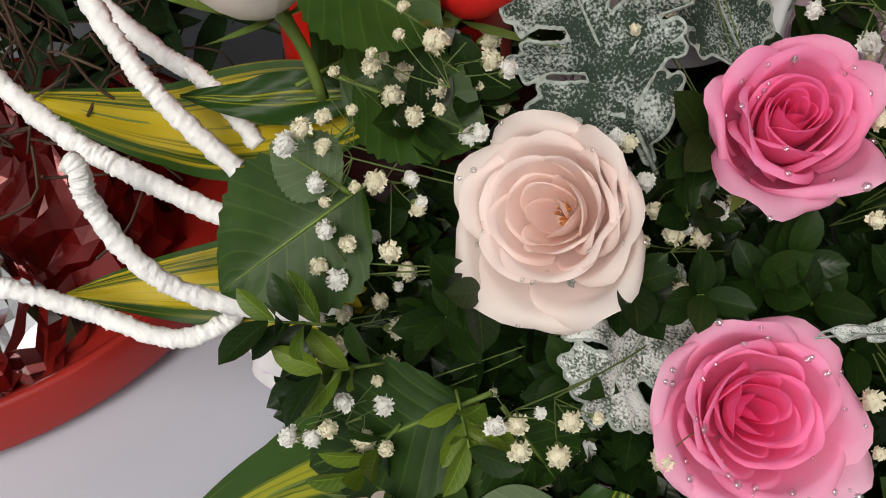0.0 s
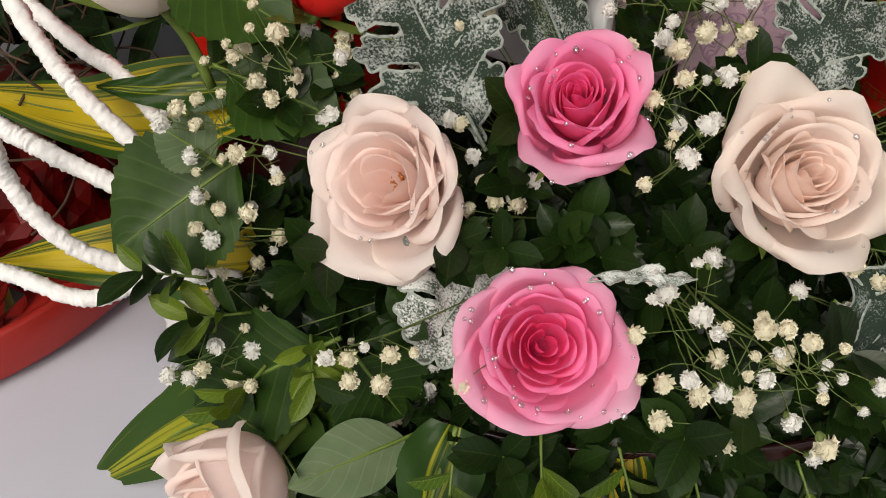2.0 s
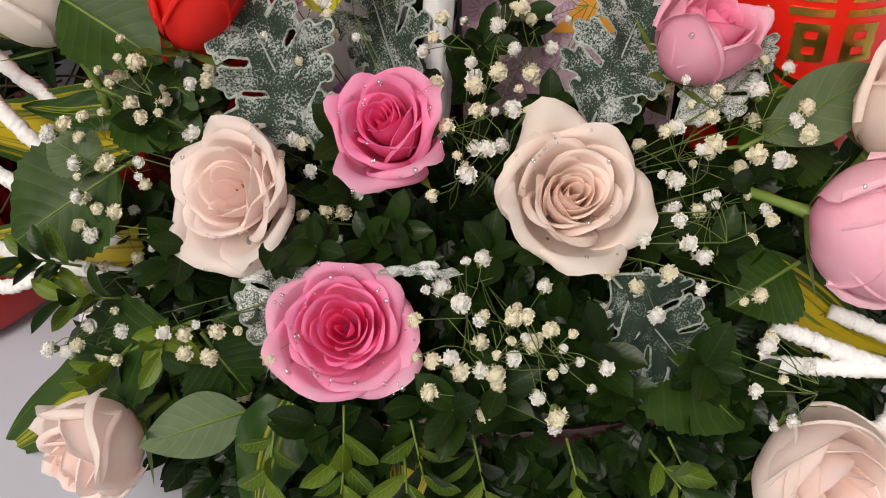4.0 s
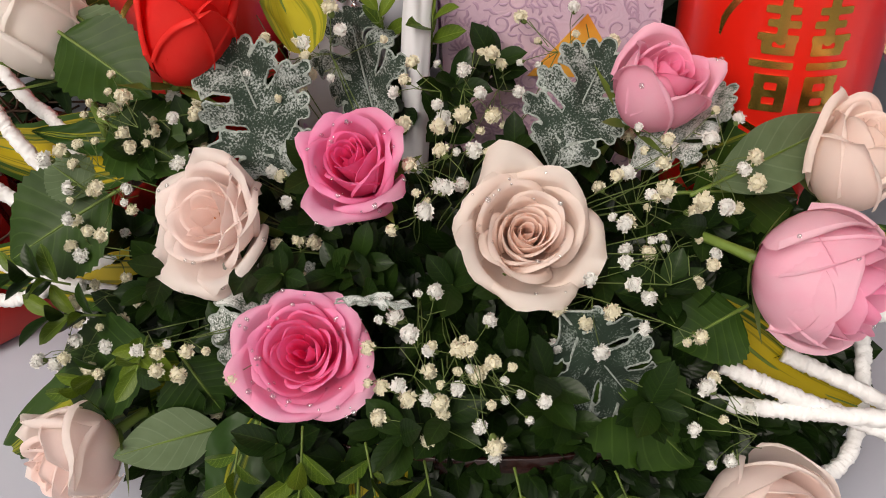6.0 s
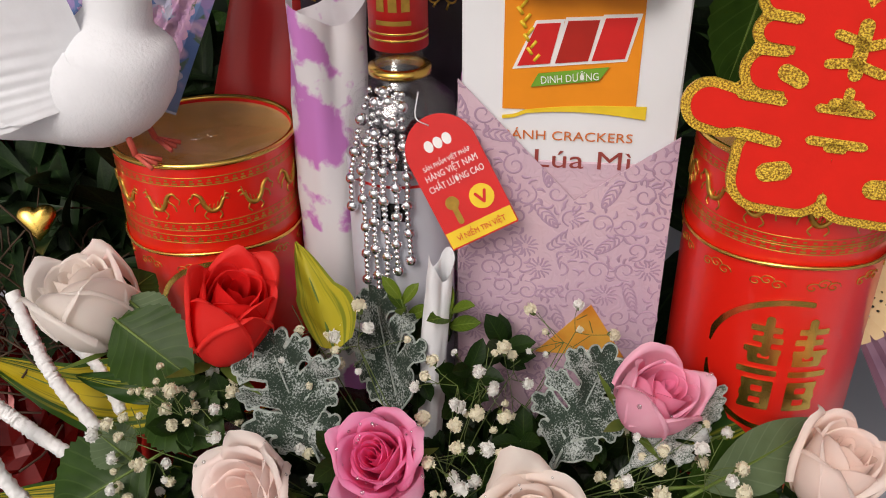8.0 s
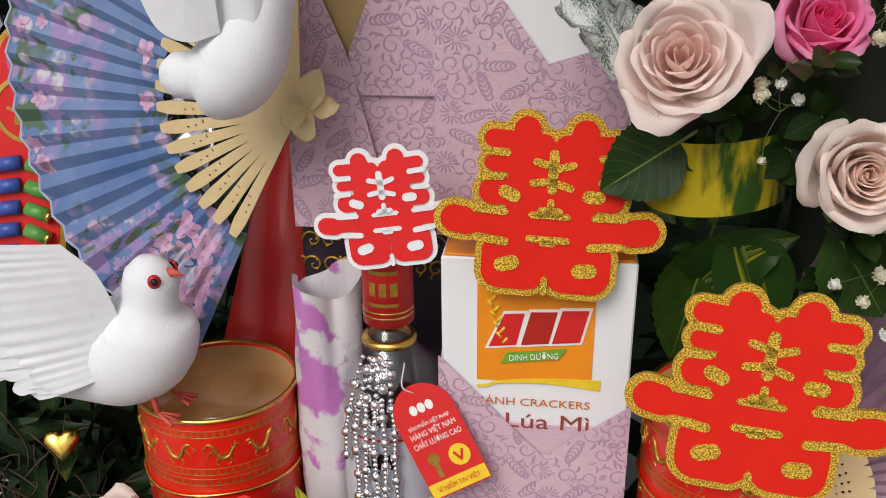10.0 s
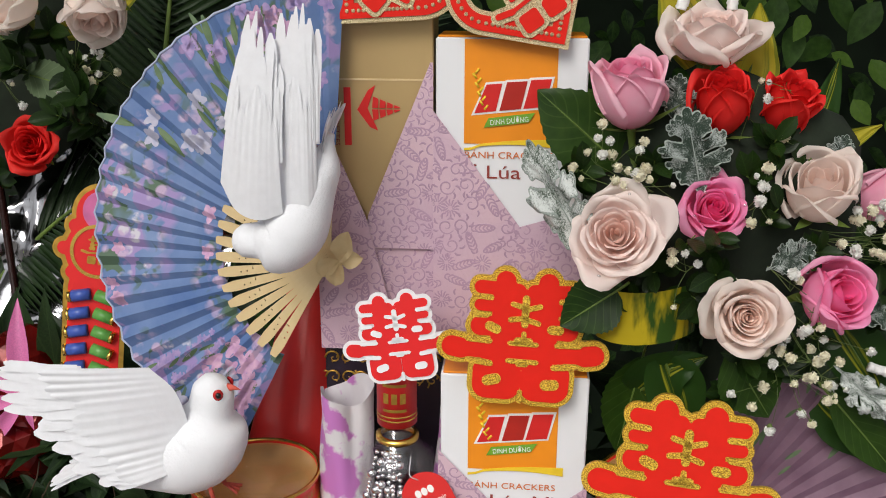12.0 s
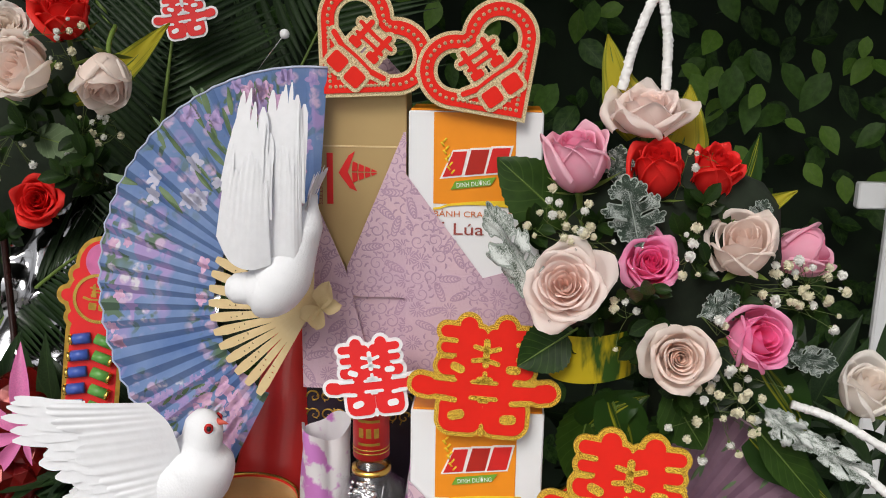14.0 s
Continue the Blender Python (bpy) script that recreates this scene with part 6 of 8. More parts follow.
def bottle():
    ob = thing("liquor_bottle", pose(0.106, 0.414, STAND), "clear glass liquor bottle with red sleeve on its neck", "bottle")
    h = 1.194 - STAND
    v, f = [], []
    lathe([(0, 0), (0.034, 0), (0.036, 0.003), (0.036, h - 0.030), (0.033, h - 0.014), (0.022, h - 0.004), (0.0150, h + 0.003), (0.0145, h + 0.018),
           (0.0135, h + 0.018), (0.0135, h + 0.002), (0.020, h - 0.006), (0.031, h - 0.016), (0.0335, h - 0.032), (0.0335, 0.006), (0, 0.006)], 48, v, f)
    part("glass", to_mesh("glass", v, f, [M["bottle_glass"]]), ob)
    v, f = [], []
    lathe([(0, h + 0.110), (0.0165, h + 0.110), (0.0175, h + 0.108), (0.0180, h + 0.018), (0.0160, h + 0.018), (0, h + 0.02)], 40, v, f)
    cap = part("sleeve", to_mesh("sleeve", v, f, [M["print_red"]]), ob, None, "red shrink sleeve")
    for z in (h + 0.024, h + 0.028):
        v, f = [], []
        lathe([(0.0180, z), (0.0184, z + 0.0006), (0.0180, z + 0.0014)], 40, v, f)
        part("gold_line", to_mesh("gold_line", v, f, [M["gold_foil"]]), ob)
    v, f = [], []
    lathe([(0.0152, h + 0.000), (0.0195, h + 0.001), (0.0195, h + 0.005), (0.0152, h + 0.006)], 40, v, f)
    part("gold_collar", to_mesh("gold_collar", v, f, [M["gold_foil"]]), ob)
    # frosted paper label with a thin red rule and a dark emblem
    def round_patch(name, a, z0, z1, rad, material, label=""):
        vv, ff = [], []
        for k in range(17):
            q = -a + 2 * a * k / 16
            vv += [(rad * math.sin(q), -rad * math.cos(q), z0), (rad * math.sin(q), -rad * math.cos(q), z1)]
            if k:
                ff.append((2 * k - 2, 2 * k, 2 * k + 1, 2 * k - 1))
        part(name, to_mesh(name, vv, ff, [material]), ob, None, label)

    round_patch("paper_label", 1.25, 0.030, h - 0.050, 0.0364, M["card_grey"], "pale frosted label")
    round_patch("red_rule", 0.7, h - 0.062, h - 0.060, 0.0367, M["print_red"])
    round_patch("emblem", 0.25, h - 0.085, h - 0.072, 0.0367, M["eye_black"])
    # maker's name as plain bars on the sleeve
    for k in range(3):
        a = (k - 1) * 0.42
        vv = []
        for aa, zz in ((a - 0.14, h + 0.042), (a + 0.14, h + 0.042), (a + 0.14, h + 0.052), (a - 0.14, h + 0.052)):
            vv.append((0.0184 * math.sin(aa), -0.0184 * math.cos(aa), zz))
        part("name_bar", to_mesh("name_bar", vv, [(0, 1, 2, 3)], [M["gold_print"]]), ob)
    for zz in (h + 0.058, h + 0.034):
        vv, ff = [], []
        for k in range(9):
            a = -0.6 + 1.2 * k / 8
            vv += [(0.0184 * math.sin(a), -0.0184 * math.cos(a), zz), (0.0184 * math.sin(a), -0.0184 * math.cos(a), zz + 0.0028)]
            if k:
                ff.append((2 * k - 2, 2 * k, 2 * k + 1, 2 * k - 1))
        part("name_bar", to_mesh("name_bar", vv, ff, [M["gold_print"]]), ob)
    return ob


bottle()


def bead_strings():
    """Strings of silver plastic beads, hung round the bottle's neck."""
    ob = thing("bead_garland", pose(0.106, 0.414, 1.19), "strings of shiny silver beads hung round the bottle neck", "bead string")
    v, f = [], []
    lathe([(0, -1), (0.5, -0.87), (0.87, -0.5), (1, 0), (0.87, 0.5), (0.5, 0.87), (0, 1)], 10, v, f)
    bead = to_mesh("bead", v, f, [M["silver_bead"]])
    r = random.Random(3)
    for x, bottom in ((-0.0275, -0.078), (-0.0190, -0.122), (-0.0120, -0.130), (-0.0050, -0.126), (0.0020, -0.118), (0.0095, -0.104)):
        z, k = 0.002 + r.uniform(-0.003, 0.003), r.randrange(4)
        while z > bottom:
            rad = 0.0040 if k % 4 == 0 else 0.0021
            z -= rad
            px = x * min(1.0, 0.55 - z * 9) + 0.0006 * math.sin(z * 90 + x * 500)
            out = 0.0405 if z < -0.022 else 0.0215 + 0.019 * min(1.0, -z / 0.022)
            part("bead", bead, ob, pose(px, -math.sqrt(max(0.0, out * out - px * px)), z) @ Matrix.Diagonal((rad, rad, rad, 1)))
            z -= rad * 0.92
            k += 1
    return ob


bead_strings()


def fan_bow():
    """The scalloped straw bow at the fan's pivot."""
    ob = thing("straw_bow", Matrix.Translation((0.057, 0.418, 1.359)), "small scalloped straw-coloured bow at the fan's pivot", "bow")
    for k, (d, L) in enumerate((((0.3, -0.2, 1), 0.026), ((0.9, -0.2, 0.2), 0.020), ((-0.2, -0.3, -1), 0.022), ((-0.9, -0.2, -0.4), 0.022))):
        me = leaf_mesh("loop", M["bamboo"], L, L * 0.75, 0.6, 0.6, 0.3, 0.3, wave=0.12, nu=6, nv=10, seed=k)
        part("loop", me, ob, lay((0, 0, 0), d, (0, -1, 0.2)))
    return ob


fan_bow()


def tag():
    s = 0.001
    m = orient((0.148, 0.364, 1.145), (-0.05, -0.95, 0.25)) @ pose(0, 0, 0, 0, 0, 30)
    ob = thing("paper_tag", m, "red paper quality tag with white print and yellow foot", "tag")

    def shape(x, y):
        bx, by = max(0, abs(x) - 0.0215), max(0, abs(y + 0.006) - 0.029)
        return min(math.hypot(bx, by), math.hypot(x, y - 0.0215) - 0.0215 if y > 0.0215 else 9)

    part("card", plate("card", shape, (-0.024, -0.04), (0.024, 0.048), 60, 0.0005, 0, 0.0006, [M["print_red"]]), ob)
    part("foot", box_mesh("foot", (-0.0215, -0.0345, 0.0008), (0.0215, -0.0245, 0.0011), [M["print_yellow"]], 0), ob)

    def line(text, y, size, width, material=M["print_white"]):
        writing("tag_text", text, size, pose(-width / 2, y, 0.0010), material, ob, width=width)

    line("SẢN PHẨM VIỆT PHÁP", 0.0145, 0.0040, 0.031)
    line("HÀNG VIỆT NAM", 0.0082, 0.0056, 0.034)
    line("CHẤT LƯỢNG CAO", 0.0012, 0.0056, 0.036)
    writing("tag_text", "VÌ NIỀM TIN VIỆT", 0.0050, pose(-0.016, -0.0315, 0.0014), M["print_red"], ob, width=0.032)
    # small emblem, round seal and cup
    for dx in (-0.006, 0.0, 0.006):
        part("emblem", plate("emblem", lambda x, y: math.hypot((x - dx) * 1.3, y - 0.027) - 0.0036, (-0.012, 0.02), (0.012, 0.034), 24, 0.0, 0.0008, 0.0010, [M["print_white"]]), ob)
    part("seal", plate("seal", lambda x, y: math.hypot(x - 0.009, y + 0.0125) - 0.0075, (0.0, -0.022), (0.018, -0.003), 28, 0.0, 0.0008, 0.0010, [M["print_yellow"]]), ob)
    part("seal_mark", plate("seal_mark", lambda x, y: min(capsule(x, y, 0.006, -0.010, 0.009, -0.016, 0.0009), capsule(x, y, 0.012, -0.010, 0.009, -0.016, 0.0009)), (0.003, -0.019), (0.015, -0.007), 28, 0.0, 0.0012, 0.0013, [M["print_red"]]), ob)
    part("cup_print", plate("cup_print", lambda x, y: min(math.hypot(x + 0.009, y + 0.009) - 0.0042, capsule(x, y, -0.009, -0.012, -0.009, -0.021, 0.0018)), (-0.016, -0.024), (-0.003, -0.003), 28, 0.0, 0.0008, 0.0010, [M["gold_print"]]), ob)
    v, f = tube(spline([(0, 0.038, 0.001), (-0.004, 0.046, 0.004), (0.002, 0.058, -0.006)], 8), 0.0004, 4)
    part("string", to_mesh("string", v, f, [M["card_white"]]), ob)
    return ob


tag()


# lilac flowered paper bundles beside the bottle, and the white one in front of it
def bundle(at, R, h, label, way=(0, 0, 1), mats=None):
    ob = thing("wrapped_bundle", orient(at, way), label, "gift parcel", "paper wrapped parcels")
    v, f = [], []
    steps, rows = 40, 14
    for j in range(rows + 1):
        t = j / rows
        for k in range(steps):
            a = 2 * math.pi * k / steps
            rr = R * (1 + 0.05 * math.sin(a * 5 + t * 4) + 0.03 * math.sin(a * 9 - t * 13) + 0.025 * math.sin(a * 4 + t * 31) + (0.30 * (t - 0.7) / 0.3 * math.sin(a * 3 + 1) if t > 0.7 else 0)) * (1 - 0.25 * max(0, t - 0.55))
            v.append((rr * math.cos(a), rr * math.sin(a), h * t + (0.010 * math.sin(a * 2) + 0.0025 * math.sin(a * 20) if j == rows else 0)))
    for j in range(rows):
        for k in range(steps):
            a = j * steps + k
            b = j * steps + (k + 1) % steps
            f.append((a, b, b + steps, a + steps))
    part("paper", to_mesh("paper", v, f, [mats or M["lilac_wrap"]]), ob)
    vv, ff = [], []
    lathe([(0, 0), (R * 0.86, 0), (R * 0.86, h * 0.7), (0, h * 0.72)], 24, vv, ff)
    part("core", to_mesh("core", vv, ff, [M["card_white"]]), ob)
    return ob


BN = "white paper parcel printed with lilac flowers"
bundle((0.058, 0.437, STAND), 0.026, 1.228 - STAND, BN, (-0.02, 0, 1))
bundle((0.145, 0.452, STAND), 0.020, 0.28, BN, (0.05, 0.0, 1))
bundle((0.128, 0.352, STAND), 0.0085, 0.155, "narrow roll of white paper beside the cracker box", (0.06, -0.02, 1), M["card_white"])
bundle((-0.090, 0.333, 0.825), 0.03, 0.05, "white parcel with magenta print low on the tray", (0.1, 0, 1))


# ---- fan ----
def hand_fan(pivot, R, inner, a0, a1, pleats, tilt, cloth, edge, ribs, label, flowers, seed):
    m = pose(*pivot) @ tilt
    ob = thing("hand_fan", m, label, "hand fan", "folding fans")

    def place(rad, ang, off=0.0):
        return Vector((rad * math.cos(ang), -off, rad * math.sin(ang)))

    n = pleats * 2
    v, f = [], []
    rows = 8
    for j in range(rows + 1):
        rad = inner + (R - inner) * j / rows
        for k in range(n + 1):
            ang = a0 + (a1 - a0) * k / n
            amp = 0.0028 * rad / R
            v.append(place(rad, ang, (amp if k % 2 else -amp)))
    for j in range(rows):
        for k in range(n):
            a = j * (n + 1) + k
            f.append((a, a + 1, a + n + 2, a + n + 1))
    part("leaf_cloth", to_mesh("leaf_cloth", v, f, [cloth], smooth=False), ob)
    vv, ff = [], []
    rim = [place(R, a0 + (a1 - a0) * k / n, 0.0028 if k % 2 else -0.0028) for k in range(n + 1)]
    tube(rim, 0.0012, 5, verts=vv, faces=ff)
    part("hem", to_mesh("hem", vv, ff, [edge]), ob)
    # pierced bamboo sticks
    def stick(x, y):
        w = 0.0022 + 0.0027 * max(0, min(1, (x - 0.02) / (inner - 0.03)))
        if x > inner - 0.012:
            w *= 0.55 + 0.45 * math.cos((x - inner + 0.012) / 0.014 * 1.2)
        d = max(abs(y) - w, x - inner - 0.004, -0.012 - x)
        for hx in (0.70, 0.76, 0.82):
            d = max(d, 0.0012 - math.hypot(x - inner * hx, y - 0.0016 * math.sin(hx * 70)))
        return d

    me = plate("stick", stick, (-0.015, -0.009), (inner + 0.008, 0.009), 80, 0.0, -0.0006, 0.0006, [M["bamboo"]])
    for k in range(ribs):
        ang = a0 + (a1 - a0) * (k + 0.5) / ribs
        part("stick", me, ob, Matrix(((math.cos(ang), -math.sin(ang), 0, 0), (0, 0, -1, -0.001 - 0.00025 * k), (math.sin(ang), math.cos(ang), 0, 0), (0, 0, 0, 1))))
    vv, ff = [], []
    lathe([(0, 0), (0.005, 0), (0.004, 0.003), (0, 0.004)], 12, vv, ff)
    part("pin", to_mesh("pin", vv, ff, [M["gold_foil"]]), ob, pose(0, -0.006, 0, 90, 0, 0))
    # printed flowers, laid on the pleats
    def on_pleats(p):
        rad, ang = math.hypot(p[0], p[1]), math.atan2(p[1], p[0])
        if ang < a0 - 0.5:
            ang += 2 * math.pi
        k = min(max((ang - a0) / (a1 - a0), 0.0), 1.0) * n
        amp = 0.0028 * rad / R
        return place(rad, ang, amp * (1 - 2 * abs(k % 2 - 1)) + 0.0005)

    r = random.Random(seed)
    for rel, ang, size, mname in flowers(r):
        rad = min(inner + (R - inner) * rel, R - size * 0.9)
        ang = min(max(ang, a0 + size / rad), a1 - size / rad)
        c = (rad * math.cos(ang), rad * math.sin(ang))
        vv, ff = [], []
        turn = r.uniform(0, 6.28)
        blades = [(ang + r.uniform(-0.3, 0.3), 2.0, 0.20)] if mname == "bloom_green" else [(turn + q * 2 * math.pi / 5 + r.uniform(-0.2, 0.2), r.uniform(0.8, 1.1), 0.34) for q in range(5)]
        for a, far, wide in blades:
            d, t = (math.cos(a), math.sin(a)), (-math.sin(a), math.cos(a))
            b = len(vv)
            for i in range(7):
                along = size * far * i / 6
                w = size * wide * math.sin(math.pi * (0.06 + 0.88 * i / 6)) ** 0.8
                for j in (-1, -0.33, 0.33, 1):
                    vv.append(on_pleats((c[0] + d[0] * along + t[0] * w * j, c[1] + d[1] * along + t[1] * w * j)))
            for i in range(6):
                for j in range(3):
                    q = b + i * 4 + j
                    ff.append((q, q + 1, q + 5, q + 4))
        part("printed_flower" if mname != "bloom_green" else "printed_leaf", to_mesh("print", vv, ff, [M[mname]], smooth=False), ob)
    return ob


def blue_flowers(r):
    out = []
    # a drooping lilac cluster above, pale lilies beside it, single sprigs, and a bed of flowers below
    for k in range(34):
        out.append((r.uniform(0.25, 0.98), radians(r.gauss(106, 9)), r.uniform(0.007, 0.013), r.choice(["bloom_lilac", "bloom_lilac", "bloom_pink"])))
    for k in range(9):
        out.append((r.uniform(0.35, 0.85), radians(r.uniform(128, 150)), r.uniform(0.007, 0.011), "bloom_pale"))
    for k in range(22):
        out.append((r.uniform(0.3, 0.95), radians(r.uniform(100, 152)), r.uniform(0.010, 0.018), "bloom_green"))
    for k in range(9):
        out.append((r.choice((0.15, 0.3, 0.8, 0.88)) + r.uniform(-0.06, 0.06), radians(r.choice((165, 182, 192)) + r.uniform(-3, 3)), r.uniform(0.005, 0.009), "bloom_pink"))
    for k in range(30):
        out.append((0.25 + 0.022 * k + r.uniform(-0.02, 0.02), radians((214 if k % 2 else 219) + r.uniform(-1.2, 1.2)), r.uniform(0.003, 0.005), "bloom_lilac"))
    for k in range(24):
        out.append((r.uniform(0.2, 0.98), radians(r.uniform(222, 242)), r.uniform(0.008, 0.014), r.choice(["bloom_pink", "bloom_pale", "bloom_pink"])))
    for k in range(16):
        out.append((r.uniform(0.2, 0.9), radians(r.uniform(210, 240)), r.uniform(0.007, 0.012), "bloom_green"))
    return out


hand_fan((0.045, 0.437, 1.352), 0.232, 0.104, radians(86), radians(243), 30, pose(0, 0, 0, -2, 0, -9), M["fan_blue"], M["fan_edge"], 19, "open blue folding fan with printed flowers and bamboo sticks", blue_flowers, 2)


def dark_flowers(r):
    return [(r.uniform(0.2, 0.95), radians(r.uniform(-40, 75)), r.uniform(0.006, 0.011), "bloom_green") for k in range(20)]


hand_fan((0.375, 0.415, 1.090), 0.19, 0.07, radians(-60), radians(88), 26, pose(0, 0, 0, -12, 0, -14), M["fan_purple"], M["fan_pink"], 22, "open sheer purple folding fan behind the tall tin", dark_flowers, 5)


# ---- doves ----
def loft(path, radii, sides, verts, faces):
    """Rings of ellipses along a path; radii: (across, up)."""
    base = len(verts)
    n = len(path)
    for i, p in enumerate(path):
        d = (path[min(i + 1, n - 1)] - path[max(i - 1, 0)]).normalized()
        s = d.cross(Vector((0, 0, 1)))
        s = s.normalized() if s.length > 1e-4 else Vector((1, 0, 0))
        u = s.cross(d)
        for k in range(sides):
            a = 2 * math.pi * k / sides
            verts.append(p + s * (radii[i][0] * math.cos(a)) + u * (radii[i][1] * math.sin(a)))
    for i in range(n - 1):
        for k in range(sides):
            a, b = base + i * sides + k, base + i * sides + (k + 1) % sides
            faces.append((a, b, b + sides, a + sides))
    faces.append(tuple(base + k for k in reversed(range(sides))))
    faces.append(tuple(base + (n - 1) * sides + k for k in range(sides)))


def plumes(name, arm, tips, face, count, seed, parent, reach=1.0, lift=0.0, bulge=0.010):
    """One row of overlapping soft feathers, from a line of roots to a line of tips."""
    r = random.Random(seed)
    A, B = spline([Vector(p) for p in arm], count * 8), spline([Vector(p) for p in tips], count * 8)
    up = uvec(face)
    size = [r.uniform(0.80, 1.06) for _ in range(count + 1)]
    v, f = [], []
    rows, cols = 14, count * 8
    for k in range(cols + 1):
        q, fr = divmod(k / 8.0, 1.0)
        w = abs(2 * fr - 1)
        full = (0.72 if name == "wing" else 1.0) * reach * (size[int(q)] * (1 - fr) + size[min(count, int(q) + 1)] * fr) * (1 - 0.09 * w ** 3)
        a, b = A[k], B[k]
        for j in range(rows + 1):
            s = j / rows
            h = lift * min(1, s * 4) + bulge * math.sin(math.pi * min(1, s * full * 0.95)) + 0.0006 * s * (1 - w * w) + 0.0004 * s * math.sin(k * 0.9 + seed) 
            v.append(a + (b - a) * (s * full) + up * h)
    for k in range(cols):
        for j in range(rows):
            q = k * (rows + 1) + j
            f.append((q, q + 1, q + rows + 2, q + rows + 1))
    base = part(name, to_mesh(name, v, f, [M["feather_white"]]), parent)
    for row, (far, rise, wide) in enumerate(((1.03, -0.0030, 1.7), (0.88, -0.0022, 1.9))):
        if name == "tail" and row:
            break
        for q in range(count):
            k = min(cols - 1, int((q + 0.5) * 8 + (4 if row == 1 else 0)))
            a, b = A[k], B[k]
            near_w = (A[min(cols, k + 4)] - A[max(0, k - 4)]).length / 2
            far_w = (B[min(cols, k + 4)] - B[max(0, k - 4)]).length / 2
            L = reach * far * r.uniform(0.88, 1.06)
            across = (b - a).cross(up).normalized()
            sway = r.uniform(-0.004, 0.004)
            first = 0.45 if name == "wing" else 0.0
            vv, ff = [], []
            n = 10
            for j in range(n + 1):
                t = j / n
                w = wide * (near_w + (far_w - near_w) * t * far) * (1.0 if t < 0.6 else math.sqrt(max(0.02, 1 - ((t - 0.6) / 0.4) ** 2))) * 0.62 + 0.0003
                go = (first + (1 - first) * t) * L
                p = a + (b - a) * go + across * sway * t * t
                h = rise * (1 - 0.6 * t) + bulge * math.sin(math.pi * min(1, go * 0.95)) 
                for g in (-1, 0, 1):
                    rag = 1 + 0.10 * r.uniform(-1, 1) * (t > 0.5)
                    vv.append(p + across * (g * w * rag) + up * (h + 0.0003 * (q % 2) + 0.0012 * math.sin(q * 1.7) * max(0, t - 0.6)))
            for j in range(n):
                for g in (0, 1):
                    c = j * 3 + g
                    ff.append((c, c + 1, c + 4, c + 3))
            part("feather", to_mesh("feather", vv, ff, [M["feather_white"]]), base)
    return base


def dove(m, label, wings, tail, seed, eyes=True, plume=13):
    """An ornamental white dove covered in feathers: beak along +x, up +z."""
    ob = thing("dove_ornament", m, label, "dove ornament", "white dove ornaments")
    v, f = [], []
    # body from the tail to the crown
    path = spline([(-0.092, 0, -0.014), (-0.052, 0, -0.013), (-0.010, 0, -0.005), (0.019, 0, 0.006), (0.0255, 0, 0.026), (0.030, 0, 0.041), (0.034, 0, 0.056)], 36)
    key = [(0.0, 0.005, 0.004), (0.16, 0.021, 0.018), (0.40, 0.031, 0.031), (0.57, 0.030, 0.031), (0.74, 0.0165, 0.0175), (0.87, 0.0155, 0.0165), (0.96, 0.011, 0.0115), (1.0, 0.002, 0.002)]
    rad = []
    for i in range(37):
        t = i / 36
        k = max(q for q in range(len(key) - 1) if key[q][0] <= t)
        s = (t - key[k][0]) / (key[k + 1][0] - key[k][0])
        s = s * s * (3 - 2 * s)
        rad.append((key[k][1] + (key[k + 1][1] - key[k][1]) * s, key[k][2] + (key[k + 1][2] - key[k][2]) * s))
    loft(path, rad, 24, v, f)
    part("body", to_mesh("body", v, f, [M["bird_white"]]), ob)
    root, end = Vector((-0.062, 0, -0.012)), Vector((-0.062, 0, -0.012)) + Vector(tail)
    plumes("tail", [root + Vector((0, y, 0)) for y in (-0.008, 0, 0.008)], [end + Vector((0, y, -0.2 * abs(y))) for y in (-0.034, 0, 0.034)], (0, 0, 1), 7, seed, ob, bulge=0.003)
    for k, (arm, tips, face) in enumerate(wings):
        plumes("wing", arm, tips, face, plume, seed + k, ob)
    for s in (-1, 1) if eyes else ():
        c = Vector((0.0400, s * 0.0122, 0.0465))
        for rr, dd, nm, mm in ((0.0040, 0.0, "eye", "eye_red"), (0.0022, 0.0014, "pupil", "eye_black")):
            v, f = [], []
            lathe([(0, 0.0016), (rr * 0.7, 0.0012), (rr, 0), (rr * 0.7, -0.001)], 12, v, f)
            d = Vector((0.55, s, 0.10)).normalized()
            part(nm, to_mesh(nm, v, f, [M[mm]]), ob, orient(c + d * dd, d), "red and black bead eye" if nm == "eye" else "")
    if eyes:
        v, f = tube([Vector((0.043, 0, 0.0475)), Vector((0.049, 0, 0.0470)), Vector((0.0535, 0, 0.0458))], lambda t: 0.0029 * (1.02 - t), 8)
        part("beak", to_mesh("beak", v, f, [M["beak_red"]]), ob, None, "small red beak")
        for s in (-1, 1):
            v, f = tube([Vector((0.022, s * 0.010, -0.020)), Vector((0.026, s * 0.012, -0.033))], 0.0018, 6)
            for q in (-0.5, 0, 0.5):
                tube([Vector((0.026, s * 0.012, -0.033)), Vector((0.038, s * 0.012 + q * 0.012, -0.037))], 0.0014, 5, verts=v, faces=f)
            part("foot", to_mesh("foot", v, f, [M["beak_red"]]), ob)
    return ob


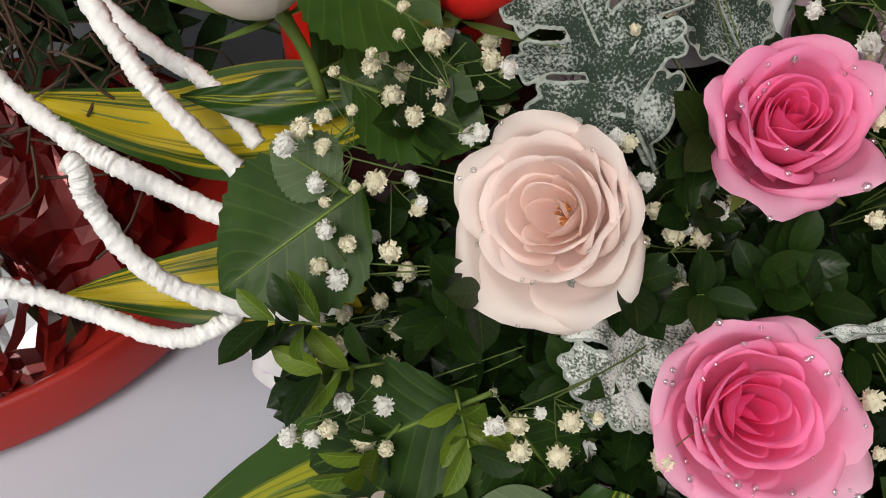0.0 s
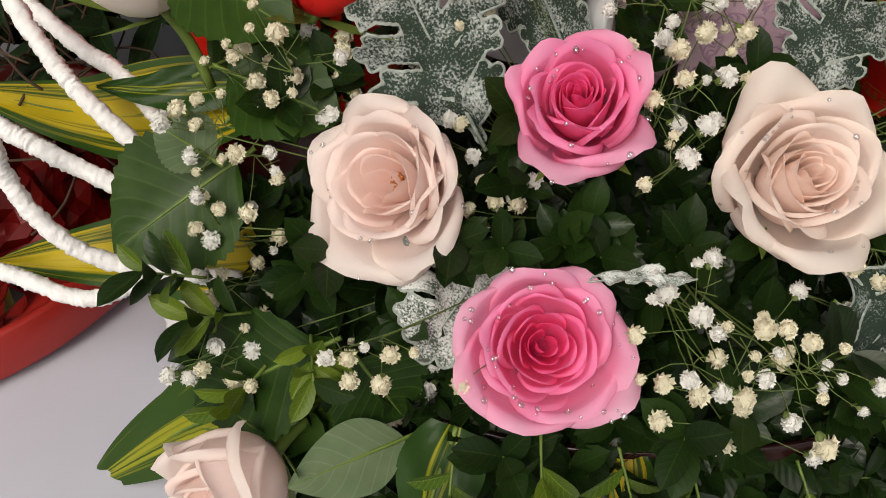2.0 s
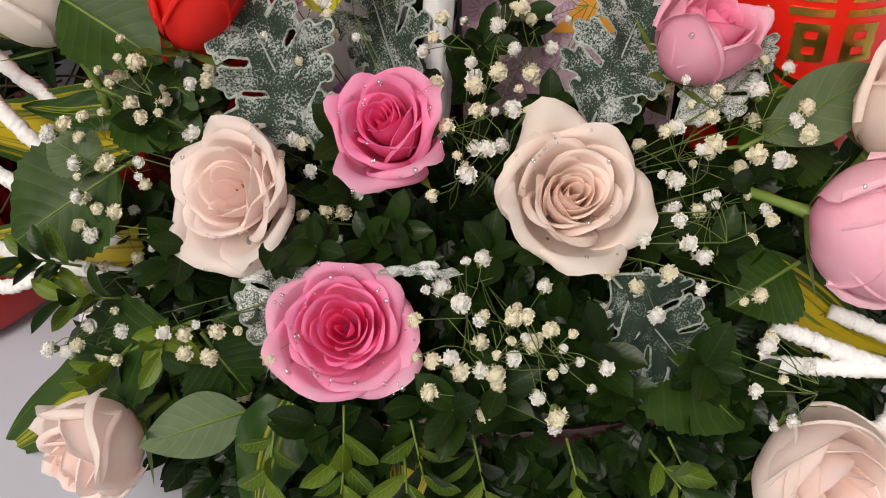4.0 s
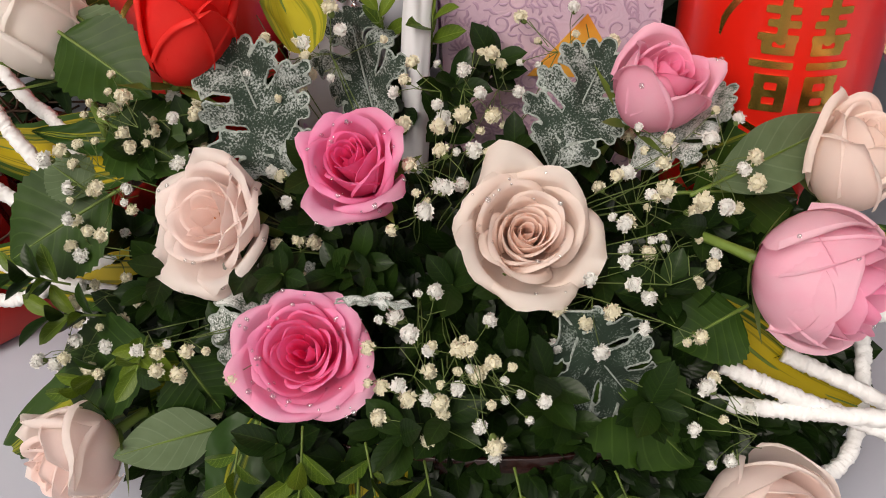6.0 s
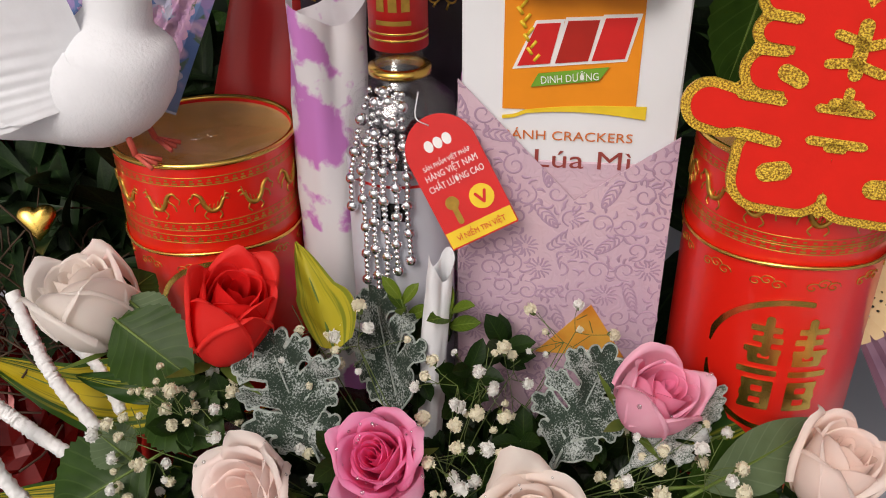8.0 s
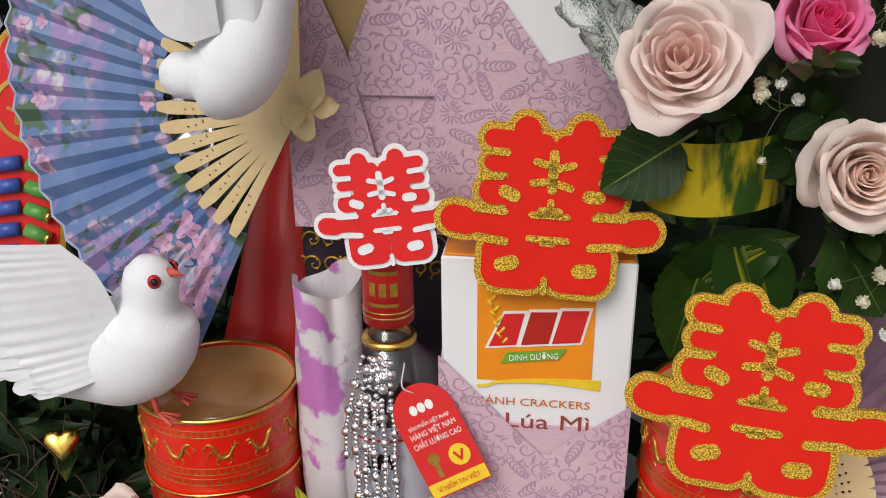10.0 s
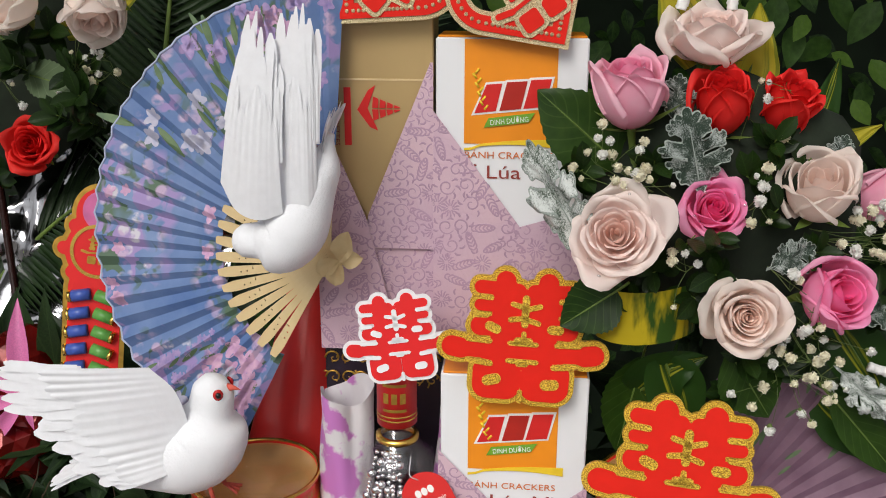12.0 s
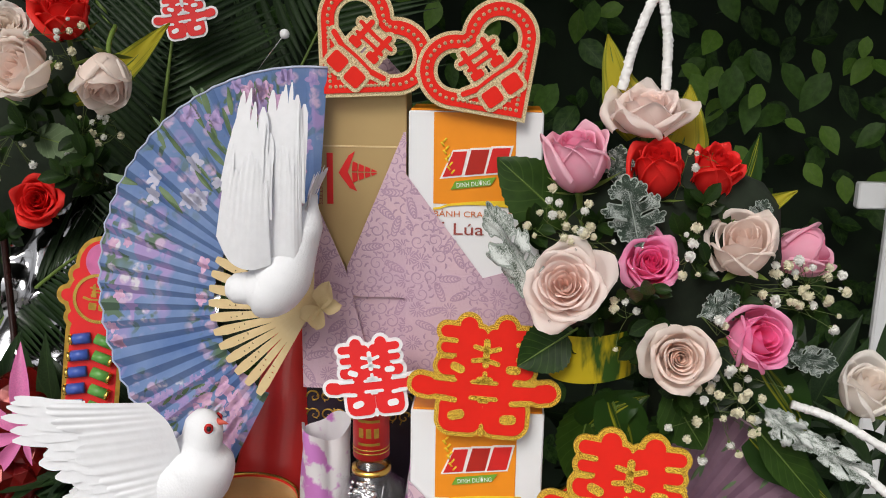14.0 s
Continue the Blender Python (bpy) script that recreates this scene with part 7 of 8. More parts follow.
# the one on the tin's rim, wings spread back
WING = [(0.008, -0.024, -0.004), (0.016, -0.018, 0.018), (0.012, -0.024, 0.052), (-0.004, -0.030, 0.072)]
TIPS = [(-0.042, -0.032, -0.018), (-0.078, -0.038, 0.006), (-0.112, -0.040, 0.044), (-0.126, -0.040, 0.076)]
dove(pose(-0.080, 0.380, 1.194, 0, -2, -4) @ Matrix.Diagonal((1.1, 1.1, 1.28, 1)), "white feathered dove ornament with red eye, perched on the tin",
     [(WING, TIPS, (0, -1, 0.15)), ([(x * 0.9, -y, z * 0.2) for x, y, z in WING], [(x * 0.9, -y, z * 0.2) for x, y, z in TIPS], (0, 1, 0.15))], (-0.045, 0, -0.006), 1)
# the one on the fan, head turned away, wings folded up
TURNED = Matrix(((-0.25, 0, -0.97, 0), (0, -1, 0, 0), (-0.97, 0, 0.25, 0), (0, 0, 0, 1)))
PERCH = Vector((0.042, 0.374, 1.402))


def own(v):
    """A direction in the room, given in the turned dove's own axes."""
    return TURNED.to_3x3().inverted() @ Vector(v)


def near(*points):
    """Places in the room, given in the turned dove's own axes."""
    return [own((Vector(p) - PERCH) / 0.84) for p in points]


dove(Matrix.Translation(PERCH + Vector((-0.010, 0, 0.003))) @ TURNED @ Matrix.Diagonal((0.84, 0.84, 0.84, 1)), "white feathered dove ornament with raised wings on the fan",
     [(near((-0.011, 0.356, 1.438), (0.001, 0.352, 1.417), (0.019, 0.350, 1.410), (0.038, 0.352, 1.415)), near((0.014, 0.356, 1.546), (0.024, 0.352, 1.556), (0.035, 0.350, 1.550), (0.041, 0.352, 1.526)), own((0, -1, 0.1))),
      (near((0.025, 0.362, 1.410), (0.041, 0.358, 1.401), (0.056, 0.356, 1.402), (0.064, 0.360, 1.416)), near((0.035, 0.362, 1.556), (0.050, 0.358, 1.570), (0.062, 0.356, 1.573), (0.070, 0.360, 1.554)), own((0, -1, 0.1)))], own((0.01, 0.01, 0.05)), 2, False, 8)


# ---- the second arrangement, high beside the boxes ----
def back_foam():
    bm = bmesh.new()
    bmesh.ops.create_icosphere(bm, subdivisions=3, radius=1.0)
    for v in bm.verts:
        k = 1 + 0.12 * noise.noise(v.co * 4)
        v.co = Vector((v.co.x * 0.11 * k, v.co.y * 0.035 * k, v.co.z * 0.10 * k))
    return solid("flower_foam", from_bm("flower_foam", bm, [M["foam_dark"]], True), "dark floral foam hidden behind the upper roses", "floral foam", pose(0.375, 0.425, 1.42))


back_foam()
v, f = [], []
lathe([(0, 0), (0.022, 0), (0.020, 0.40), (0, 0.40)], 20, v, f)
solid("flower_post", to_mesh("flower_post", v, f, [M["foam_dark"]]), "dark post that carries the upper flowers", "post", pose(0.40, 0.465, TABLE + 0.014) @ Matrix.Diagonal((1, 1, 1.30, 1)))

rose((0.281, 0.338, 1.414), (-0.12, -0.85, 0.42), 0.037, 0.034, 30, FOLD, M["petal_cream"], CREAM, 21, drops=10)
rose((0.357, 0.364, 1.428), (0.0, -0.80, 0.52), 0.028, 0.034, 26, HALF, M["petal_pink"], "bright pink half-open rose among white sprigs", 22, drops=10)
rose((0.381, 0.333, 1.352), (-0.05, -0.93, 0.28), 0.032, 0.036, 26, HALF, M["petal_blush"], "blush cream half-open rose facing the front", 23, drops=8)
rose((0.289, 0.385, 1.522), (-0.12, -0.25, 0.95), 0.028, 0.052, 18, BUD, M["petal_pale_pink"], "pale pink rosebud standing upright", 24, drops=6)
rose((0.361, 0.392, 1.511), (-0.05, -0.35, 0.92), 0.022, 0.046, 16, BUD, M["petal_red"], "deep red rosebud beside a second red rose", 25)
rose((0.416, 0.400, 1.509), (0.35, -0.4, 0.85), 0.025, 0.044, 16, HALF, M["petal_red"], "deep red rose, half open", 26)
rose((0.435, 0.375, 1.447), (-0.15, -0.55, 0.8), 0.029, 0.044, 18, BUD, M["petal_blush"], "cream rose seen from its side", 27)
rose((0.354, 0.415, 1.558), (0.0, -0.28, 0.95), 0.040, 0.036, 20, HALF, M["petal_cream"], "cream rose at the top, seen from its side", 28)
rose((0.451, 0.345, 1.368), (0.35, -0.8, 0.4), 0.028, 0.040, 20, BUD, M["petal_pink"], "deep pink rose, half open", 29, drops=8)
rose((0.514, 0.430, 1.428), (0.75, -0.3, 0.4), 0.024, 0.046, 16, BUD, M["petal_pale_pink"], "pink rosebud leaning outward", 30)
rose((0.568, 0.400, 1.309), (0.05, -0.5, 0.8), 0.028, 0.046, 16, BUD, M["petal_white"], "ivory rosebud on a bent stem", 31)

broad_leaf((0.290, 0.410, 1.448), (0.224, 0.400, 1.509), 0.06, M["leaf_rose"], DG, seed=31, face=(0, -1, 0.3))
broad_leaf((0.291, 0.370, 1.359), (0.245, 0.360, 1.329), 0.045, M["leaf_rose"], DG, seed=32, face=(0, -1, 0.3))
broad_leaf((0.379, 0.370, 1.309), (0.416, 0.360, 1.255), 0.05, M["leaf_rose"], DG, seed=33, face=(0, -1, 0.3))
broad_leaf((0.459, 0.400, 1.338), (0.520, 0.390, 1.256), 0.05, M["leaf_stripe_green"], DG, seed=34, face=(0, -1, 0.3), teeth=0)
broad_leaf((0.320, 0.420, 1.280), (0.302, 0.410, 1.188), 0.05, M["leaf_rose"], DG, seed=35, face=(0, -1, 0.3))
broad_leaf((0.465, 0.380, 1.269), (0.530, 0.370, 1.199), 0.035, M["leaf_rose"], DG, seed=36, face=(0, -1, 0.3), teeth=0)
US = "upright yellow green strap leaf"
strap((0.350, 0.440, 1.527), (0.329, 0.440, 1.573), (0.317, 0.440, 1.617), 0.040, M["leaf_yellow"], US, face=(0, -1, 0.1), seed=31)
strap((0.383, 0.440, 1.497), (0.393, 0.440, 1.533), (0.393, 0.440, 1.574), 0.046, M["leaf_yellow"], US, face=(0, -1, 0.1), seed=32)
strap((0.428, 0.440, 1.445), (0.450, 0.440, 1.488), (0.459, 0.440, 1.532), 0.034, M["leaf_stripe_green"], US, face=(0, -1, 0.1), seed=33)
strap((0.423, 0.440, 1.450), (0.460, 0.430, 1.464), (0.491, 0.420, 1.483), 0.030, M["leaf_yellow"], US, face=(0, -1, 0.3), seed=34)
strap((0.334, 0.400, 1.289), (0.352, 0.400, 1.243), (0.366, 0.400, 1.197), 0.05, M["leaf_stripe_green"], US, face=(0, -1, 0.1), seed=35)
strap((0.317, 0.420, 1.244), (0.339, 0.400, 1.277), (0.370, 0.400, 1.290), 0.05, M["leaf_stripe_green"], US, face=(0, -1, 0.1), seed=36)
strap((0.470, 0.410, 1.250), (0.506, 0.400, 1.222), (0.552, 0.400, 1.183), 0.05, M["leaf_stripe_green"], US, face=(0, -1, 0.1), seed=37)


def rolled_leaf():
    """A striped leaf rolled into a loop under the roses."""
    c = Vector((0.312, 0.380, 1.338))
    v, uv, f = [], [], []
    n, w = 28, 8
    for j in range(n + 1):
        a = -0.6 + 3.9 * j / n
        for i in range(w + 1):
            u = 2 * i / w - 1
            v.append(c + Vector((-0.030 * math.cos(a) * 0.55 + 0.028 * (j / n - 0.5) * 1.8, -0.020 * math.sin(a), 0.022 * u - 0.004 * math.cos(a))))
            uv.append((0.45 + 0.50 * j / n, i / w))
    for j in range(n):
        for i in range(w):
            a = j * (w + 1) + i
            f.append((a, a + 1, a + w + 2, a + w + 1))
    return solid("rolled_leaf", to_mesh("rolled_leaf", v, f, [M["leaf_stripe"]], uvs=uv), "striped green and yellow leaf rolled into a loop", "leaf")


rolled_leaf()
dusty((0.265, 0.360, 1.387), (0.214, 0.350, 1.473), M["dusty_pale"], "curled silver white lobed leaf", 1, 0.45, face=(-0.3, -0.9, 0.2))
dusty((0.347, 0.375, 1.437), (0.332, 0.370, 1.499), M["dusty"], DM, 1, 0.95, face=(0, -0.95, 0.2))
dusty((0.401, 0.360, 1.382), (0.433, 0.360, 1.400), M["dusty"], DM, 0, 0.9, face=(0, -0.95, 0.2))
dusty((0.470, 0.370, 1.344), (0.528, 0.370, 1.341), M["dusty"], DM, 0, 0.6, face=(0, -0.8, 0.6))
dusty((0.462, 0.360, 1.300), (0.506, 0.350, 1.264), M["dusty_pale"], "silver white lobed leaf low in the upper flowers", 1, 0.6, face=(0, -0.95, 0.2))
dusty((0.488, 0.360, 1.280), (0.568, 0.350, 1.234), M["dusty_pale"], "silver white lobed leaf low in the upper flowers", 0, 0.35, face=(0, -0.95, 0.2))
dusty((0.448, 0.400, 1.449), (0.460, 0.400, 1.477), M["dusty"], DM, 0, 0.9, face=(0, -0.95, 0.2))
dusty((0.327, 0.400, 1.487), (0.330, 0.400, 1.522), M["dusty"], DM, 0, 0.9, face=(0, -0.95, 0.2))

back_at = [(0.337, 0.360, 1.400), (0.355, 0.355, 1.407), (0.346, 0.370, 1.355), (0.365, 0.370, 1.372), (0.387, 0.360, 1.308), (0.362, 0.370, 1.335), (0.253, 0.385, 1.447),
           (0.400, 0.390, 1.470), (0.426, 0.390, 1.456), (0.402, 0.380, 1.417), (0.434, 0.380, 1.387), (0.321, 0.380, 1.372), (0.388, 0.390, 1.444), (0.500, 0.400, 1.377),
           (0.314, 0.395, 1.451), (0.384, 0.380, 1.266), (0.492, 0.390, 1.332), (0.415, 0.370, 1.294), (0.298, 0.385, 1.338), (0.439, 0.375, 1.325)]
for k, p in enumerate(back_at):
    r = random.Random(500 + k)
    way = (r.uniform(-0.5, 0.5), -0.8, 0.5 + r.uniform(-0.5, 0.3))
    sprig(Vector(p) - uvec(way) * 0.024, way, (0, -1, 0.3), 8, 0.024, SMALL, SP, 500 + k)

BROOT = (0.37, 0.41, 1.40)
for k, (c, s, n) in enumerate((
    ((0.274, 0.360, 1.458), 0.026, 16), ((0.300, 0.355, 1.450), 0.018, 9), ((0.346, 0.345, 1.374), 0.024, 6), ((0.392, 0.360, 1.437), 0.018, 7), ((0.420, 0.335, 1.370), 0.022, 12),
    ((0.415, 0.345, 1.294), 0.030, 18), ((0.440, 0.340, 1.318), 0.028, 16), ((0.493, 0.370, 1.397), 0.030, 24), ((0.479, 0.375, 1.410), 0.018, 8), ((0.364, 0.400, 1.527), 0.018, 6),
    ((0.406, 0.385, 1.506), 0.022, 6), ((0.358, 0.350, 1.353), 0.014, 4), ((0.382, 0.390, 1.519), 0.012, 3))):
    gyp_spray(Vector(c).lerp(Vector(BROOT), 0.4), c, s, n, 700 + k, face=(0, -0.95, 0.2))

rope([(0.331, 0.430, 1.569), (0.341, 0.430, 1.613), (0.358, 0.430, 1.652), (0.368, 0.430, 1.618), (0.370, 0.430, 1.569)], 0.0044, WR, 21)
rope([(0.496, 0.390, 1.291), (0.536, 0.385, 1.279), (0.598, 0.380, 1.245)], 0.0040, WR, 22)
rope([(0.503, 0.370, 1.265), (0.543, 0.365, 1.247), (0.595, 0.360, 1.208)], 0.0040, WR, 23)

# ---- things around: the neighbouring arrangement, palm and fence ----
rose((-0.322, 0.620, 1.416), (0.15, -0.9, 0.35), 0.030, 0.036, 24, HALF, M["petal_red"], "deep red rose in the neighbouring arrangement", 41)
rose((-0.202, 0.560, 1.553), (0.1, -0.5, -0.6), 0.030, 0.050, 16, BUD, M["petal_blush"], "blush rose hanging its head in the neighbouring arrangement", 42)
rose((-0.322, 0.600, 1.571), (-0.2, -0.8, 0.3), 0.036, 0.048, 18, BUD, M["petal_blush"], "blush rose in the neighbouring arrangement", 43)
rose((-0.280, 0.640, 1.640), (0.1, -0.4, 0.8), 0.036, 0.052, 18, HALF, M["petal_red"], "deep red rose high in the neighbouring arrangement", 44)
rose((-0.338, 0.620, 1.620), (0.3, -0.8, 0.4), 0.028, 0.03, 12, OPEN, M["petal_white"], "white orchid-like bloom in the neighbouring arrangement", 45)
strap((-0.286, 0.660, 1.536), (-0.217, 0.650, 1.571), (-0.156, 0.640, 1.622), 0.045, M["leaf_yellow"], US, face=(0, -1, 0.1), seed=41)
left_at = [(-0.338, 0.660, 1.501), (-0.301, 0.640, 1.484), (-0.233, 0.620, 1.455), (-0.248, 0.620, 1.435), (-0.233, 0.640, 1.479), (-0.364, 0.660, 1.446), (-0.294, 0.660, 1.516), (-0.373, 0.660, 1.360), (-0.232, 0.660, 1.421)]
for k, p in enumerate(left_at):
    r = random.Random(600 + k)
    sprig(p, (r.uniform(-0.5, 0.5), -0.8, 0.4), (0, -1, 0.3), 10, 0.030, SMALL, SP, 600 + k)
broad_leaf((-0.318, 0.620, 1.493), (-0.249, 0.600, 1.480), 0.04, M["leaf_greyback"], "pale green rose leaf in the neighbouring arrangement", seed=41, face=(0, -1, 0.3))
broad_leaf((-0.352, 0.640, 1.530), (-0.296, 0.620, 1.506), 0.05, M["leaf_rose"], DG, seed=42, face=(0, -1, 0.3))
for k, (c, s, n) in enumerate((((-0.271, 0.600, 1.593), 0.03, 10), ((-0.253, 0.600, 1.509), 0.03, 10), ((-0.342, 0.600, 1.481), 0.03, 10), ((-0.214, 0.600, 1.504), 0.02, 6))):
    gyp_spray(Vector(c) + Vector((0, 0.05, -0.03)), c, s, n, 800 + k, face=(0, -0.95, 0.2))


def stand_post(at, label):
    v, f = [], []
    h = at[2]
    lathe([(0, 0), (0.06, 0), (0.05, 0.02), (0.005, 0.04), (0.005, h), (0, h)], 16, v, f)
    solid("flower_stand", to_mesh("flower_stand", v, f, [M["lacquer_black"]]), label, "stand", pose(at[0], at[1], 0))
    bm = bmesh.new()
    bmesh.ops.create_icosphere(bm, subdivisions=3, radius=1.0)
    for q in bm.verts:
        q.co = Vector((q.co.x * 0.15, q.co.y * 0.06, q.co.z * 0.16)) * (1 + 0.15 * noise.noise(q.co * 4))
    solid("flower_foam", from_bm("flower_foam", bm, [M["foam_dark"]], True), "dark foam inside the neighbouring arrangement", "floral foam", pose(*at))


stand_post((-0.46, 0.78, 1.50), "black post carrying the neighbouring flowers")


def palm_frond(root, tip, up, width, label, seed, n=46):
    a, b, up = Vector(root), Vector(tip), uvec(up)
    line = spline([a, a.lerp(b, 0.5) + up * 0.05 * (b - a).length, b], n)
    ob = thing("palm_frond", Matrix.Translation(a), label, "palm leaf", "palm fronds")
    v, f = tube([p - a for p in line], lambda t: 0.006 * (1.05 - t), 6)
    part("rib", to_mesh("rib", v, f, [M["stem_green"]]), ob)
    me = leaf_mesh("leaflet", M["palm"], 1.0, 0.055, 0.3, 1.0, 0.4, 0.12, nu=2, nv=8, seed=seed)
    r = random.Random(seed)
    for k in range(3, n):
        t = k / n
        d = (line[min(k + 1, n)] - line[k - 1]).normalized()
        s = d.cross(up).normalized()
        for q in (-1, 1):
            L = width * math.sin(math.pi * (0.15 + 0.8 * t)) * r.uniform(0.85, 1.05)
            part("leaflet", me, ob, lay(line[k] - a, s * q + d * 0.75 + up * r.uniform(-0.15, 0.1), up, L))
    return ob


PF = "dark green feathered palm frond"
palm_frond((-0.270, 0.800, 1.249), (-0.203, 0.850, 1.741), (0.2, -1, 0.2), 0.20, PF, 1)
palm_frond((-0.222, 0.950, 1.206), (0.010, 1.000, 1.742), (-0.3, -1, 0.2), 0.26, PF, 2)
palm_frond((-0.581, 0.850, 1.116), (-0.279, 0.800, 1.363), (0, -0.6, 0.8), 0.16, PF, 3)
palm_frond((-0.583, 0.850, 0.946), (-0.341, 0.900, 1.181), (0.3, -0.8, 0.6), 0.18, PF, 4)
palm_frond((-0.393, 0.950, 1.702), (-0.258, 0.950, 1.378), (0, -1, 0.2), 0.18, PF, 5)

v, f = [], []
lathe([(0, -1), (0.5, -0.87), (0.87, -0.5), (1, 0), (0.87, 0.5), (0.5, 0.87), (0, 1)], 12, v, f)
pearl = to_mesh("pearl", v, f, [M["card_white"]])
for k, p in enumerate(((-0.038, 0.700, 1.611), (-0.047, 0.700, 1.566))):
    ob = solid("pearl_pin", pearl.copy(), "white pearl on a wire pin among the palm leaves", "pearl pin", Matrix.Translation(p) @ Matrix.Diagonal((0.0062, 0.0062, 0.0062, 1)), group="pearl pins")
    vv, ff = tube([Vector((0, 0, 0)), Vector((-10, 12, -9)), Vector((-22, 30, -22))], 0.12, 5)
    part("pin", to_mesh("pin", vv, ff, [M["silver_bead"]]), ob)
sign("double_happiness_sign", (-0.188, 0.780, 1.637), 0.085, (0, -0.97, 0.1), 10, M["card_white"], M["sign_red"], M["card_white"], "red and white double happiness paper sign among palm leaves", 0.001, 0.01)


def firecracker_card():
    """A flat gilt paper ornament in the shape of a string of firecrackers."""
    c = Vector((-0.221, 0.530, 1.284))
    m = orient(c, (0.1, -0.97, 0.15)) @ pose(0, 0, 0, 0, 0, -8)
    ob = thing("festive_card", m, "gilt red paper ornament with coloured firecrackers", "ornament")

    def outline(x, y):
        d = math.hypot(x * 1.1, y - 0.078) - 0.030
        d = min(d, math.hypot(x, (y - 0.040)) - 0.036)
        for k in range(8):
            a = k * math.pi / 4
            d = min(d, math.hypot(x - 0.034 * math.cos(a), y - 0.040 - 0.034 * math.sin(a)) - 0.010)
        return min(d, capsule(x, y, 0.0, 0.0, 0.004, -0.085, 0.030))

    lo, hi = (-0.055, -0.125), (0.055, 0.12)
    part("gilt_rim", plate("gilt_rim", outline, lo, hi, 60, 0.002, 0, 0.0008, [M["gold_print"]]), ob)
    part("red_face", plate("red_face", outline, lo, hi, 60, -0.003, 0.0010, 0.0014, [M["sign_red"]]), ob)
    part("pink_knob", plate("pink_knob", lambda x, y: math.hypot(x * 1.1, y - 0.082) - 0.020, lo, hi, 40, 0.0, 0.0016, 0.0020, [M["ribbon_pink"]]), ob)
    part("ring", plate("ring", lambda x, y: abs(math.hypot(x, y - 0.04) - 0.026) - 0.0018, lo, hi, 60, 0.0, 0.0016, 0.0022, [M["gold_foil"]]), ob)
    s = 0.016
    part("figure", plate("figure", lambda x, y: xi(x / s, (y - 0.04) / s) * s, (-0.025, 0.015), (0.025, 0.065), 40, 0.0, 0.0016, 0.0022, [M["gold_print"]]), ob)
    cols = ["cracker_green", "cracker_purple", "cracker_blue", "print_yellow", "print_red"]
    for k in range(10):
        sgn = -1 if k % 2 else 1
        y = -0.004 - (k // 2) * 0.019
        vv, ff = tube([Vector((sgn * 0.003, y, 0.004)), Vector((sgn * 0.023, y - 0.005, 0.004))], 0.0062, 8)
        part("firecracker", to_mesh("firecracker", vv, ff, [M[cols[(k * 2 + k // 2) % 5]]]), ob)
        vv, ff = tube([Vector((sgn * 0.021, y - 0.0045, 0.004)), Vector((sgn * 0.0245, y - 0.0055, 0.004))], 0.0067, 8)
        part("cap", to_mesh("cap", vv, ff, [M["gold_foil"]]), ob)
    return ob


firecracker_card()


def pink_bow():
    c = Vector((-0.325, 0.550, 1.148))
    ob = thing("ribbon_bow", Matrix.Translation(c), "glossy pink ribbon bow on a red gift", "ribbon bow")
    for k, (a, b, w) in enumerate((((0, 0, 0), (-0.005, 0, 0.105), 0.010), ((0, 0, 0), (-0.06, -0.01, 0.05), 0.012), ((0, 0, 0), (-0.075, 0, -0.02), 0.014), ((0, 0, 0), (-0.05, -0.02, -0.06), 0.012), ((0, 0, 0), (0.035, -0.02, 0.012), 0.016), ((0, 0, 0), (0.012, -0.02, -0.028), 0.016))):
        me = leaf_mesh("loop", M["ribbon_pink"], 1.0, 0.22, 0.5, 1.0, 0.3, 0.3, nu=4, nv=10, seed=k)
        d = Vector(b) - Vector(a)
        part("ribbon_loop", me, ob, lay(a, d, (0.2, -1, 0.3), d.length))
    return ob


pink_bow()
for k, (p, rr, mname) in enumerate((((-0.345, 0.600, 1.100), 0.045, "foil_red"), ((-0.366, 0.580, 1.071), 0.05, "foil_red"), ((-0.331, 0.620, 1.043), 0.045, "leaf_rose"), ((-0.371, 0.630, 1.147), 0.05, "foil_red"))):
    bm = bmesh.new()
    bmesh.ops.create_icosphere(bm, subdivisions=3, radius=rr)
    for q in bm.verts:
        q.co *= 1 + 0.25 * noise.noise(q.co * 40 + Vector((k, 0, 0)))
    solid("foil_parcel", from_bm("foil_parcel", bm, [M["foil_red"]], False), "crumpled red foil gift parcel on the neighbouring tray", "gift parcel", Matrix.Translation(p), group="foil parcels")


def foil_parcel(at, R, h, mname, label, seed):
    """A gift under crumpled foil film, gathered towards the top."""
    v, f = [], []
    r = random.Random(seed)
    n, rows = 26, 10
    for j in range(rows + 1):
        t = j / rows
        for k in range(n):
            a = 2 * math.pi * k / n
            rr = R * (1 - 0.75 * t ** 1.6) * (1 + 0.22 * (r.random() - 0.5) + 0.10 * math.sin(a * 7))
            v.append((rr * math.cos(a), rr * math.sin(a), h * t + 0.006 * (r.random() - 0.5) * (j > 0)))
    for j in range(rows):
        for k in range(n):
            a, b = j * n + k, j * n + (k + 1) % n
            f.append((a, b, b + n, a + n))
    f.append(tuple(rows * n + k for k in range(n)))
    return solid("foil_parcel", to_mesh("foil_parcel", v, f, [M[mname]], smooth=False), label, "gift parcel", pose(*at), group="foil parcels")


